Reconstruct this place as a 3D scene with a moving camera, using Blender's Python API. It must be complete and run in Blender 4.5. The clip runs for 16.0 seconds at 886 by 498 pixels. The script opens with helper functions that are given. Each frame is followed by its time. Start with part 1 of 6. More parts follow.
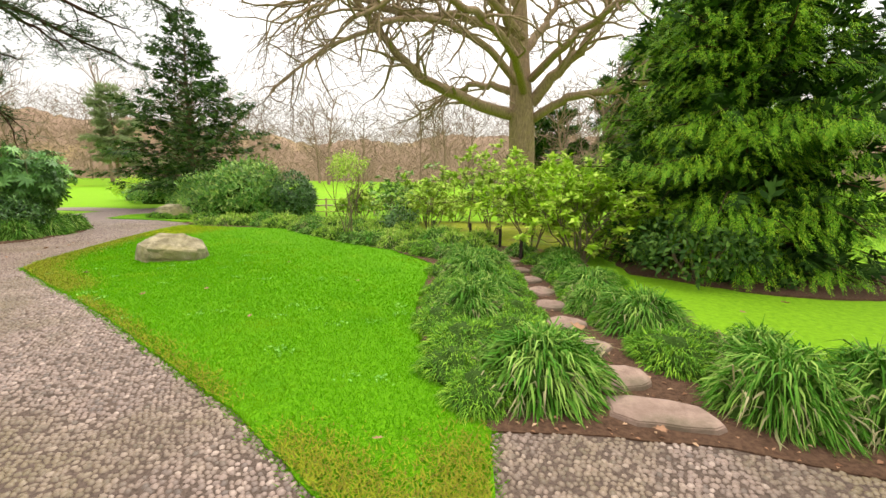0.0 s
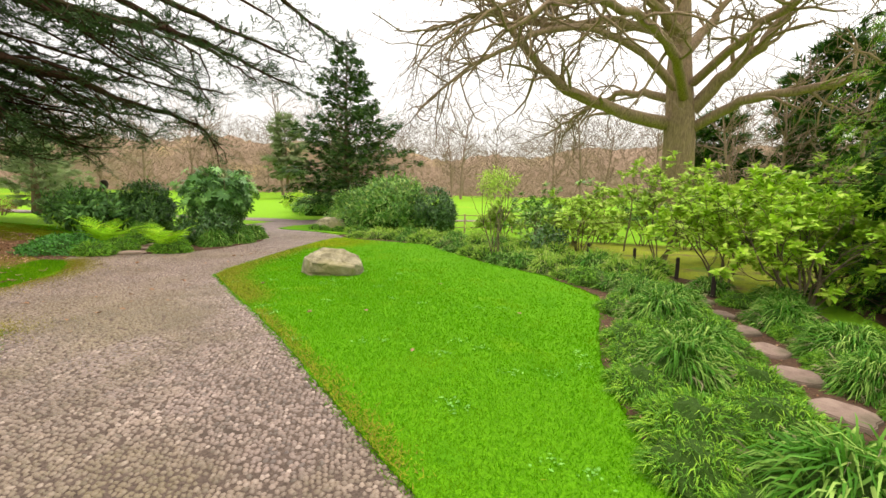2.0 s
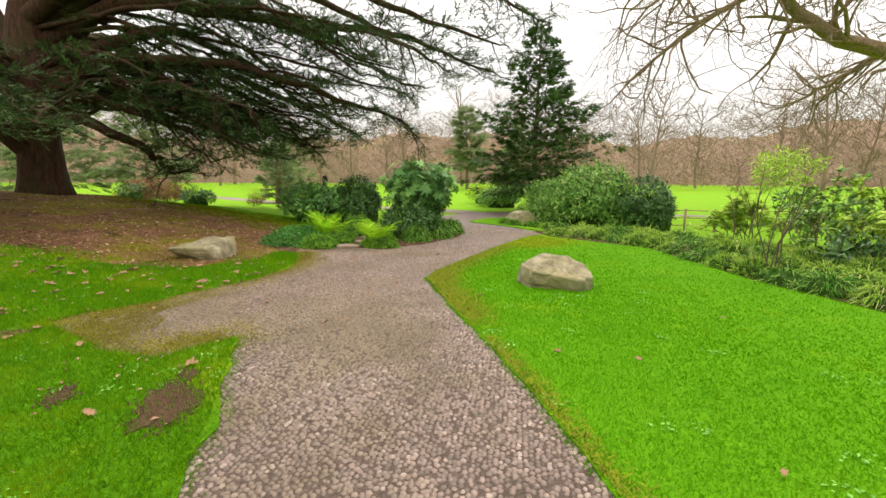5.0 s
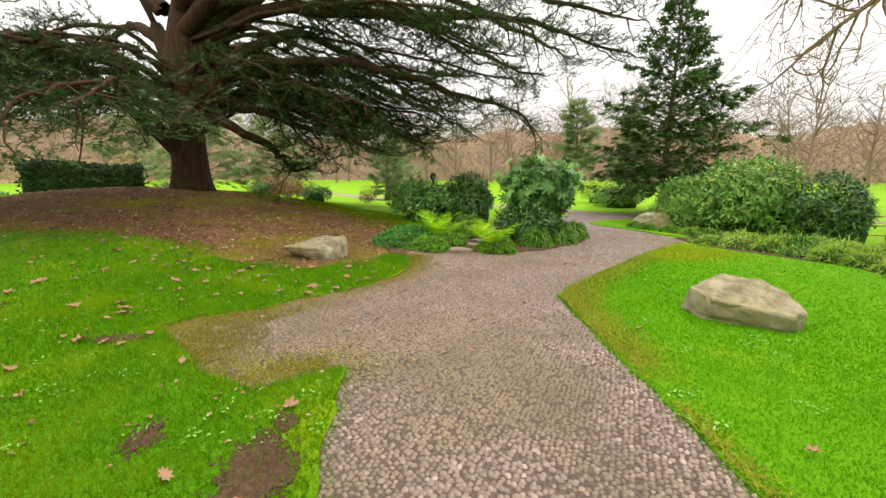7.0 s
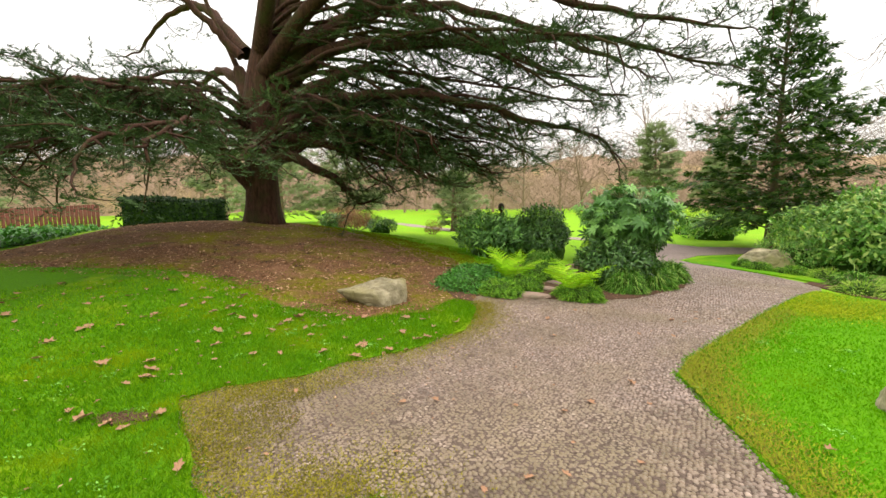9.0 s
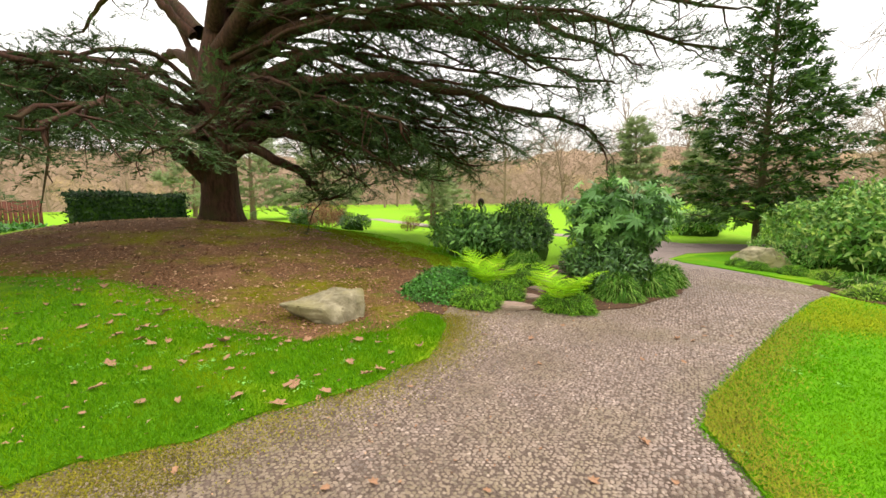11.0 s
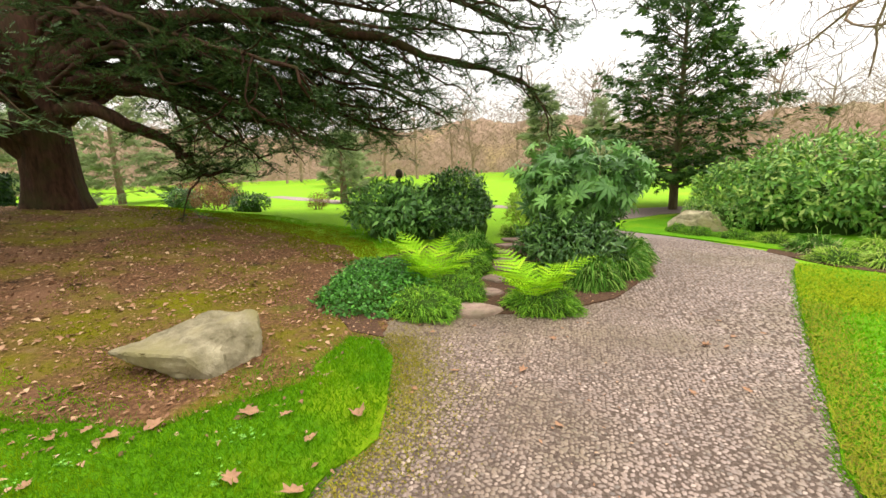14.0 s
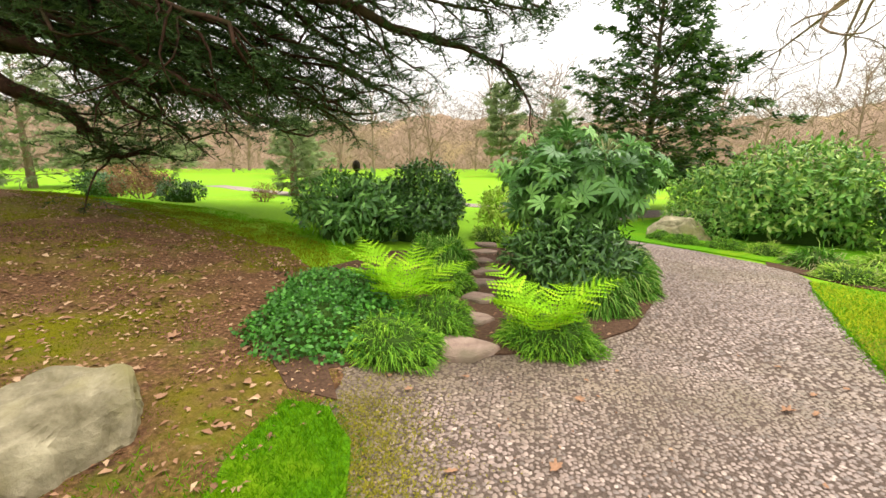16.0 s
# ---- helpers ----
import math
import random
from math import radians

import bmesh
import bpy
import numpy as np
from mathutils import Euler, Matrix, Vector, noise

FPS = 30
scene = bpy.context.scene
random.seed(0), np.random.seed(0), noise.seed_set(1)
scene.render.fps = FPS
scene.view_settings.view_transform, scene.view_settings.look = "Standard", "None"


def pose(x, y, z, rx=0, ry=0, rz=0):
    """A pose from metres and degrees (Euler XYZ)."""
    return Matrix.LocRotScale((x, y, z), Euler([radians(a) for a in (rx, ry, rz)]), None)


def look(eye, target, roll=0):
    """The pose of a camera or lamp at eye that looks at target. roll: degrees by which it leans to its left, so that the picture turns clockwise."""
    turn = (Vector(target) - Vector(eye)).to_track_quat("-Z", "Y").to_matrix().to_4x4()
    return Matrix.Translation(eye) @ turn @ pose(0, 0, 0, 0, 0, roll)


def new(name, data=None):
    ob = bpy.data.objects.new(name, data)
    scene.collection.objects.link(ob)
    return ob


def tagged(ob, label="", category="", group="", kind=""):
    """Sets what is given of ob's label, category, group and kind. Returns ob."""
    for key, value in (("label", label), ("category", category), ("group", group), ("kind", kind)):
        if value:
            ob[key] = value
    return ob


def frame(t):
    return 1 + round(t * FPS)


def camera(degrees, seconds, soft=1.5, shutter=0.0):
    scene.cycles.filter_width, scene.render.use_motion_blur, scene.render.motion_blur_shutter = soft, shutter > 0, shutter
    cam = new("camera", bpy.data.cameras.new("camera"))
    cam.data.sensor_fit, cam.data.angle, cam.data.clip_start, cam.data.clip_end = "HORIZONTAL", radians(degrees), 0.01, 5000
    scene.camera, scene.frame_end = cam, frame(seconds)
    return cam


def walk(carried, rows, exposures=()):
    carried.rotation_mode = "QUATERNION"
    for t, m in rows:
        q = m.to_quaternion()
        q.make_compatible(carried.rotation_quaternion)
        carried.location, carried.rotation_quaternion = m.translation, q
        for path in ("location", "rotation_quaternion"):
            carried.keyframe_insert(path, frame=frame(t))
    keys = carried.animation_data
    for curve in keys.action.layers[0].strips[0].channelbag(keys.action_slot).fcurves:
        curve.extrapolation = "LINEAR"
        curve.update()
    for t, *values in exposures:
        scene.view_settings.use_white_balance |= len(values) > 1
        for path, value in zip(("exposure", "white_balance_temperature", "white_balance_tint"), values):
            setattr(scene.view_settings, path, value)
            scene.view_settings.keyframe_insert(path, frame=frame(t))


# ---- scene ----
cam = camera(92.8, 16.0)
METRES, EYE = 9.2, 1.5
ROWS = [
    (0.0, 0.0, 0.0, 0.0, 0.16, -9.48, -0.95),
    (0.5, -0.0185, 0.0139, 0.0032, 1.73, -8.19, 0.33),
    (1.0, -0.0331, 0.0283, 0.0025, 5.55, -7.76, -0.33),
    (1.5, -0.0501, 0.0524, 0.0032, 11.57, -7.03, -0.94),
    (2.0, -0.0685, 0.0704, 0.0055, 17.18, -7.84, -1.18),
    (2.5, -0.095, 0.0849, 0.0045, 20.4, -9.2, -0.8),
    (3.0, -0.1224, 0.0962, 0.0066, 21.89, -10.14, -0.11),
    (3.5, -0.1482, 0.1111, 0.0049, 25.73, -10.32, -0.17),
    (4.0, -0.1738, 0.1306, 0.007, 31.11, -9.77, -0.49),
    (6.5, -0.3121, 0.2008, 0.0106, 49.98, -10.02, 0.21),
    (7.0, -0.3395, 0.2138, 0.0087, 53.45, -9.86, -0.11),
    (7.5, -0.3689, 0.225, 0.0145, 56.29, -9.04, 0.77),
    (8.0, -0.3922, 0.237, 0.0149, 59.47, -8.27, 1.41),
    (8.5, -0.4186, 0.2579, 0.0185, 62.48, -6.51, 0.85),
    (9.0, -0.4403, 0.2734, 0.021, 62.35, -6.02, 0.48),
    (11.5, -0.5617, 0.3715, 0.0239, 58.21, -7.0, 0.76),
    (12.0, -0.5916, 0.3861, 0.026, 55.97, -7.24, 1.08),
    (12.5, -0.6217, 0.3995, 0.0231, 54.64, -8.54, 1.43),
    (13.0, -0.6522, 0.4155, 0.0189, 53.72, -9.94, 0.84),
    (13.5, -0.6858, 0.4276, 0.0191, 51.43, -10.7, 0.64),
    (14.0, -0.7226, 0.4366, 0.0182, 47.73, -10.73, 2.2),
    (14.5, -0.7553, 0.4521, 0.0156, 45.24, -12.08, 2.61),
    (15.0, -0.784, 0.4739, 0.0132, 45.25, -12.3, 0.73),
    (15.5, -0.8124, 0.4953, 0.0124, 43.93, -12.52, -0.48),
    (16.0, -0.8412, 0.5151, 0.0116, 41.98, -11.4, -0.14),
]
walk(cam, [(t, pose(0, 0, EYE) @ pose(METRES * x, METRES * y, METRES * z, 90 + pitch, roll, yaw)) for t, x, y, z, yaw, pitch, roll in ROWS],
     [(0.0, 0.16), (2.0, 0.06), (4.0, -0.02), (8.0, 0.16), (11.5, 0.30), (14.0, 0.38), (16.0, 0.42)])

# ---- light: a bright overcast winter day ----
SUN_EL, SUN_AZ = radians(58), radians(15)
world = bpy.data.worlds.new("overcast_sky")
scene.world = world
world.use_nodes = True
wn, wl = world.node_tree.nodes, world.node_tree.links
sky = wn.new("ShaderNodeTexSky")
sky.sky_type, sky.sun_disc, sky.sun_elevation, sky.sun_rotation = "NISHITA", False, SUN_EL, SUN_AZ
sky.air_density, sky.dust_density, sky.ozone_density = 1.0, 4.0, 1.0
cloud = wn.new("ShaderNodeMix")
cloud.data_type = "RGBA"
cloud.inputs["Factor"].default_value = 0.85
cloud.inputs["B"].default_value = (11.5, 11.0, 10.5, 1)
wl.new(sky.outputs["Color"], cloud.inputs["A"])
# an overcast sky is brighter overhead than near the horizon
up = wn.new("ShaderNodeTexCoord")
cut = wn.new("ShaderNodeSeparateXYZ")
wl.new(up.outputs["Generated"], cut.inputs[0])
rise = wn.new("ShaderNodeMapRange")
rise.inputs["From Min"].default_value, rise.inputs["From Max"].default_value = 0.0, 1.0
rise.inputs["To Min"].default_value, rise.inputs["To Max"].default_value = 0.52, 1.7
wl.new(cut.outputs["Z"], rise.inputs["Value"])
dome = wn.new("ShaderNodeMix")
dome.data_type, dome.blend_type = "RGBA", "MULTIPLY"
dome.inputs["Factor"].default_value = 1.0
wl.new(cloud.outputs["Result"], dome.inputs["A"])
wl.new(rise.outputs["Result"], dome.inputs["B"])
wl.new(dome.outputs["Result"], wn["Background"].inputs["Color"])
wn["Background"].inputs["Strength"].default_value = 0.15
sun = new("sun", bpy.data.lights.new("sun", "SUN"))
sun.data.energy, sun.data.angle, sun.data.color = 1.3, radians(25), (1.0, 0.96, 0.9)
sun.matrix_world = look((0, 0, 30), (-12 * math.sin(SUN_AZ), -12 * math.cos(SUN_AZ), 30 - 12 * math.tan(SUN_EL)))

rng = np.random.default_rng(7)


# ---- materials ----
def material(name, rough=0.8, spec=0.3):
    m = bpy.data.materials.new(name)
    m.use_nodes = True
    b = m.node_tree.nodes["Principled BSDF"]
    b.inputs["Roughness"].default_value = rough
    b.inputs["Specular IOR Level"].default_value = spec
    return m, m.node_tree.nodes, m.node_tree.links, b


def ramp(n, stops, interp="LINEAR"):
    r = n.new("ShaderNodeValToRGB")
    r.color_ramp.interpolation = interp
    e = r.color_ramp.elements
    while len(e) < len(stops):
        e.new(0.5)
    for el, (p, c) in zip(e, stops):
        el.position, el.color = p, (*c, 1)
    return r


def noise_tex(n, l, scale, detail=4, rough=0.55, vec=None):
    t = n.new("ShaderNodeTexNoise")
    t.inputs["Scale"].default_value, t.inputs["Detail"].default_value, t.inputs["Roughness"].default_value = scale, detail, rough
    if vec is None:
        vec = n.new("ShaderNodeTexCoord").outputs["Object"]
    l.new(vec, t.inputs["Vector"])
    return t.outputs["Fac"]


def mixed(n, l, fac, a, b, mode="MIX"):
    x = n.new("ShaderNodeMix")
    x.data_type, x.blend_type = "RGBA", mode
    for key, v in (("Factor", fac), ("A", a), ("B", b)):
        if hasattr(v, "is_linked"):
            l.new(v, x.inputs[key])
        elif key == "Factor":
            x.inputs[key].default_value = v
        else:
            x.inputs[key].default_value = (*v, 1)
    return x.outputs["Result"]


def bump(n, l, b, height, strength, dist=0.02):
    u = n.new("ShaderNodeBump")
    u.inputs["Strength"].default_value, u.inputs["Distance"].default_value = strength, dist
    l.new(height, u.inputs["Height"])
    l.new(u.outputs["Normal"], b.inputs["Normal"])


def leaf_material(name, dark, mid, light, rough=0.5, glow=0.3, patch=0.7, tint=None):
    """Leaves: each island has its own shade; light passes through; larger patches vary slowly."""
    m, n, l, b = material(name, rough, 0.3 if rough < 0.42 else 0.06)
    dark, mid, light = ([min(0.8, k * q) for q in c] for k, c in ((0.6, dark), (1.25, mid), (1.75, light)))
    g = n.new("ShaderNodeNewGeometry")
    r = ramp(n, [(0.0, dark), (0.5, mid), (1.0, light)])
    l.new(g.outputs["Random Per Island"], r.inputs["Fac"])
    f = noise_tex(n, l, patch, 2)
    c = mixed(n, l, f, r.outputs["Color"], tuple(0.5 * (a + d) for a, d in zip(mid, dark)))
    if tint:
        q = ramp(n, [(tint[2], (0, 0, 0)), (tint[2] + 0.16, (0.85, 0.85, 0.85))])
        l.new(noise_tex(n, l, tint[1], 5, 0.7), q.inputs["Fac"])
        c = mixed(n, l, q.outputs["Color"], c, tint[0])
    l.new(c, b.inputs["Base Color"])
    t = n.new("ShaderNodeBsdfTranslucent")
    l.new(c, t.inputs["Color"])
    s = n.new("ShaderNodeMixShader")
    s.inputs["Fac"].default_value = 0.55 * glow
    l.new(b.outputs["BSDF"], s.inputs[1])
    l.new(t.outputs["BSDF"], s.inputs[2])
    l.new(s.outputs["Shader"], n["Material Output"].inputs["Surface"])
    return m


def bark_material(name, a, c, moss=None, scale=3.0):
    m, n, l, b = material(name, 0.9, 0.15)
    co = n.new("ShaderNodeTexCoord").outputs["Object"]
    mp = n.new("ShaderNodeMapping")
    mp.inputs["Scale"].default_value = (1, 1, 0.22)
    l.new(co, mp.inputs["Vector"])
    f = noise_tex(n, l, scale * 4, 7, 0.65, mp.outputs["Vector"])
    r = ramp(n, [(0.3, a), (0.7, c)])
    l.new(f, r.inputs["Fac"])
    col = r.outputs["Color"]
    if moss:
        f2 = noise_tex(n, l, scale * 0.4, 4, 0.6, co)
        q = ramp(n, [(0.48, (0, 0, 0)), (0.68, (0.8, 0.8, 0.8))])
        l.new(f2, q.inputs["Fac"])
        col = mixed(n, l, q.outputs["Color"], col, moss)
    l.new(col, b.inputs["Base Color"])
    bump(n, l, b, f, 0.9, 0.05)
    return m


def ground_material(name, stops, scale, fine, patches=(), strength=0.6, rough=0.95):
    """Soil or turf: fine grain on broad patches of other colours (colour, noise scale, threshold)."""
    m, n, l, b = material(name, rough, 0.1)
    co = n.new("ShaderNodeTexCoord").outputs["Object"]
    f = noise_tex(n, l, fine, 6, 0.7, co)
    r = ramp(n, stops)
    l.new(f, r.inputs["Fac"])
    col = r.outputs["Color"]
    for k, (c, s, lo) in enumerate(patches):
        mp = n.new("ShaderNodeMapping")
        mp.inputs["Location"].default_value = (7.3 * k + 1.7, 3.1 * k, 0)
        l.new(co, mp.inputs["Vector"])
        g = noise_tex(n, l, s, 5, 0.65, mp.outputs["Vector"])
        q = ramp(n, [(lo, (0, 0, 0)), (lo + 0.14, (1, 1, 1))])
        l.new(g, q.inputs["Fac"])
        col = mixed(n, l, q.outputs["Color"], col, c)
    l.new(col, b.inputs["Base Color"])
    bump(n, l, b, f, strength, 0.03)
    return m


def stone_material(name, a, c, stain, scale=6.0, cracks=0.0):
    m, n, l, b = material(name, 0.88, 0.2)
    co = n.new("ShaderNodeTexCoord").outputs["Object"]
    f = noise_tex(n, l, scale, 9, 0.68, co)
    r = ramp(n, [(0.28, a), (0.5, tuple(0.5 * (p + q) for p, q in zip(a, c))), (0.68, c)])
    l.new(f, r.inputs["Fac"])
    g = noise_tex(n, l, scale * 0.3, 6, 0.62, co)
    q = ramp(n, [(0.47, (0, 0, 0)), (0.62, (0.9, 0.9, 0.9))])
    l.new(g, q.inputs["Fac"])
    o = n.new("ShaderNodeObjectInfo")
    v = n.new("ShaderNodeMapRange")
    v.inputs["To Min"].default_value, v.inputs["To Max"].default_value = 0.8, 1.2
    l.new(o.outputs["Random"], v.inputs["Value"])
    col = mixed(n, l, q.outputs["Color"], r.outputs["Color"], stain)
    high = f
    if cracks:
        d = n.new("ShaderNodeMix")
        d.data_type = "VECTOR"
        d.inputs["Factor"].default_value = 0.18
        w = n.new("ShaderNodeTexNoise")
        w.inputs["Scale"].default_value = 4.0
        l.new(co, w.inputs["Vector"])
        l.new(co, d.inputs["A"])
        l.new(w.outputs["Color"], d.inputs["B"])
        k = n.new("ShaderNodeTexVoronoi")
        k.feature = "DISTANCE_TO_EDGE"
        k.inputs["Scale"].default_value = cracks
        k.inputs["Randomness"].default_value = 1.0
        l.new(d.outputs["Result"], k.inputs["Vector"])
        e = ramp(n, [(0.0, (0.55, 0.55, 0.55)), (0.02, (1, 1, 1))])
        l.new(k.outputs["Distance"], e.inputs["Fac"])
        col = mixed(n, l, e.outputs["Color"], tuple(0.3 * x for x in a), col)
        h = n.new("ShaderNodeMath")
        h.operation = "MULTIPLY"
        l.new(f, h.inputs[0])
        l.new(e.outputs["Color"], h.inputs[1])
        high = h.outputs[0]
    l.new(mixed(n, l, 1.0, col, v.outputs["Result"], "MULTIPLY"), b.inputs["Base Color"])
    bump(n, l, b, high, 0.9, 0.05)
    return m


LAWN = ground_material("lawn_turf", [(0.3, (0.055, 0.16, 0.002)), (0.55, (0.115, 0.32, 0.003)), (0.8, (0.20, 0.40, 0.005))], 1, 60,
                       [((0.20, 0.33, 0.006), 0.6, 0.56), ((0.07, 0.23, 0.002), 1.4, 0.56)])
# lawn turf in darker greens: the cedar's shade is put into the colour
LAWNSHADE = ground_material("shaded_lawn_turf", [(0.3, (0.03, 0.09, 0.001)), (0.55, (0.08, 0.22, 0.002)), (0.8, (0.17, 0.33, 0.003))], 1, 45,
                            [((0.20, 0.30, 0.005), 0.6, 0.54), ((0.05, 0.045, 0.012), 1.6, 0.63)])
MEADOW = ground_material("meadow_grass", [(0.3, (0.13, 0.29, 0.008)), (0.7, (0.25, 0.47, 0.014))], 1, 14, [((0.28, 0.36, 0.02), 0.12, 0.55)])
SOIL = ground_material("leaf_strewn_soil", [(0.3, (0.042, 0.02, 0.009)), (0.5, (0.135, 0.068, 0.031)), (0.75, (0.36, 0.20, 0.10))], 1, 26,
                       [((0.21, 0.11, 0.058), 1.3, 0.54), ((0.16, 0.145, 0.004), 0.45, 0.49), ((0.035, 0.02, 0.011), 2.3, 0.57), ((0.10, 0.14, 0.004), 0.8, 0.60), ((0.30, 0.19, 0.11), 5.0, 0.62)], 1.0)
ROUGH = ground_material("rough_grass", [(0.3, (0.14, 0.19, 0.012)), (0.7, (0.36, 0.38, 0.03))], 1, 24, [((0.16, 0.095, 0.055), 0.7, 0.52), ((0.11, 0.24, 0.01), 0.5, 0.56)])
BEDSOIL = ground_material("bed_soil", [(0.3, (0.045, 0.025, 0.015)), (0.7, (0.14, 0.08, 0.048))], 1, 30, [((0.07, 0.12, 0.012), 1.2, 0.6)])
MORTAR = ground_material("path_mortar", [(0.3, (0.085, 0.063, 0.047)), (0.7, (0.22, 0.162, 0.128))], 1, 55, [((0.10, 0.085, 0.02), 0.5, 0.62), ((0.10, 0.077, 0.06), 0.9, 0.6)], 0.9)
PATHBASE = ground_material("far_path_pebbles", [(0.3, (0.19, 0.148, 0.128)), (0.55, (0.33, 0.262, 0.232)), (0.75, (0.47, 0.385, 0.345))], 1, 30, [((0.20, 0.155, 0.13), 0.9, 0.6)], 0.9)
# dark green that stands in for the shade deep inside plants
SHADECORE = ground_material("plant_shade_core", [(0.3, (0.02, 0.048, 0.007)), (0.7, (0.06, 0.115, 0.016))], 1, 40)
ROCK = stone_material("weathered_sandstone", (0.11, 0.09, 0.042), (0.50, 0.435, 0.28), (0.27, 0.235, 0.10), 4.0)
SLAB = stone_material("stepping_stone", (0.19, 0.125, 0.095), (0.42, 0.30, 0.235), (0.14, 0.11, 0.07), 5)
OAKBARK = bark_material("oak_bark", (0.12, 0.08, 0.05), (0.38, 0.265, 0.17), (0.27, 0.20, 0.10))
CEDARBARK = bark_material("cedar_bark", (0.022, 0.011, 0.007), (0.10, 0.048, 0.030), (0.05, 0.05, 0.014))
TWIG = bark_material("bare_twig", (0.16, 0.11, 0.07), (0.30, 0.21, 0.14))
STEM = bark_material("shrub_stem", (0.10, 0.075, 0.045), (0.22, 0.17, 0.10))
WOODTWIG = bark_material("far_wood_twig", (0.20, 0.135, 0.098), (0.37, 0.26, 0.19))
BANK = ground_material("woodland_bank", [(0.3, (0.21, 0.14, 0.095)), (0.7, (0.35, 0.245, 0.17))], 1, 0.5, [((0.36, 0.26, 0.13), 0.08, 0.55), ((0.22, 0.2, 0.1), 0.05, 0.6)])
FENCEWOOD = bark_material("fence_wood", (0.20, 0.13, 0.075), (0.44, 0.31, 0.19))
CEDAR = leaf_material("cedar_needles", (0.030, 0.055, 0.020), (0.056, 0.098, 0.032), (0.095, 0.145, 0.045), 0.6, 0.3)
THUJA = leaf_material("thuja_sprays", (0.053, 0.144, 0.009), (0.151, 0.362, 0.018), (0.354, 0.625, 0.027), 0.5, 0.35)
YEW = leaf_material("dark_conifer", (0.016, 0.045, 0.010), (0.045, 0.105, 0.018), (0.12, 0.20, 0.035), 0.5, 0.25)
STRAP = leaf_material("strap_leaf", (0.025, 0.095, 0.008), (0.085, 0.25, 0.018), (0.36, 0.58, 0.11), 0.45, 0.25, 3)
STRAPPALE = leaf_material("faded_strap_leaf", (0.13, 0.13, 0.05), (0.28, 0.27, 0.13), (0.42, 0.36, 0.2), 0.6, 0.3, 3)
MONDO = leaf_material("mondo_leaf", (0.059, 0.171, 0.018), (0.126, 0.304, 0.021), (0.301, 0.518, 0.038), 0.45, 0.25, 3)
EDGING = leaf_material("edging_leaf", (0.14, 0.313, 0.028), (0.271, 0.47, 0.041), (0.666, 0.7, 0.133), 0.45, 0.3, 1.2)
FERN = leaf_material("fern_green", (0.24, 0.50, 0.008), (0.29, 0.58, 0.012), (0.36, 0.60, 0.03), 0.5, 0.4, 3)
GLOSSY = leaf_material("glossy_evergreen", (0.020, 0.062, 0.011), (0.050, 0.131, 0.022), (0.143, 0.262, 0.056), 0.3, 0.2, 1.5)
BROAD = leaf_material("broad_leaf", (0.061, 0.175, 0.022), (0.166, 0.38, 0.048), (0.417, 0.665, 0.122), 0.4, 0.3, 1.5)
LIME = leaf_material("lime_leaf", (0.253, 0.528, 0.028), (0.42, 0.625, 0.035), (0.676, 0.644, 0.128), 0.45, 0.4, 1.5)
OLIVE = leaf_material("olive_leaf", (0.323, 0.545, 0.061), (0.413, 0.596, 0.063), (0.7, 0.7, 0.142), 0.45, 0.35, 1.5)
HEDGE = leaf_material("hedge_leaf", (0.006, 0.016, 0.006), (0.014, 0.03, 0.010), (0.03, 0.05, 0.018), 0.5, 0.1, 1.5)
FATSIA = leaf_material("fatsia_leaf", (0.036, 0.112, 0.018), (0.091, 0.225, 0.04), (0.231, 0.42, 0.096), 0.38, 0.25, 2)
# darkened copy of the thuja green, for the shade inside its crown
THUJASHADE = leaf_material("thuja_shaded_sprays", (0.013, 0.037, 0.007), (0.027, 0.066, 0.010), (0.059, 0.120, 0.017), 0.6, 0.1)
IVY = leaf_material("ground_ivy", (0.025, 0.095, 0.010), (0.055, 0.20, 0.018), (0.12, 0.32, 0.04), 0.4, 0.3, 4)
# blade colour for the left lawn, with the cedar's shade painted in
SHADEBLADE = leaf_material("shaded_grass_blade", (0.067, 0.195, 0.003), (0.101, 0.269, 0.003), (0.188, 0.321, 0.004), 0.5, 0.3, 1.2, ((0.27, 0.36, 0.004), 1.1, 0.50))
BLADE = leaf_material("grass_blade", (0.12, 0.36, 0.002), (0.105, 0.32, 0.002), (0.135, 0.32, 0.003), 0.5, 0.35, 0.8, ((0.21, 0.37, 0.005), 0.9, 0.52))
DRYLEAF = leaf_material("dead_leaf", (0.152, 0.073, 0.04), (0.317, 0.171, 0.097), (0.524, 0.328, 0.202), 0.7, 0.2, 3)
# needles paled far beyond pine green: distance haze is put into the colour
HAZEPINE = leaf_material("haze_paled_needles", (0.36, 0.42, 0.20), (0.24, 0.29, 0.14), (0.22, 0.27, 0.13), 0.8, 0.9)
RUSSET = leaf_material("russet_leaf", (0.13, 0.055, 0.03), (0.24, 0.12, 0.07), (0.33, 0.2, 0.1), 0.6, 0.2)


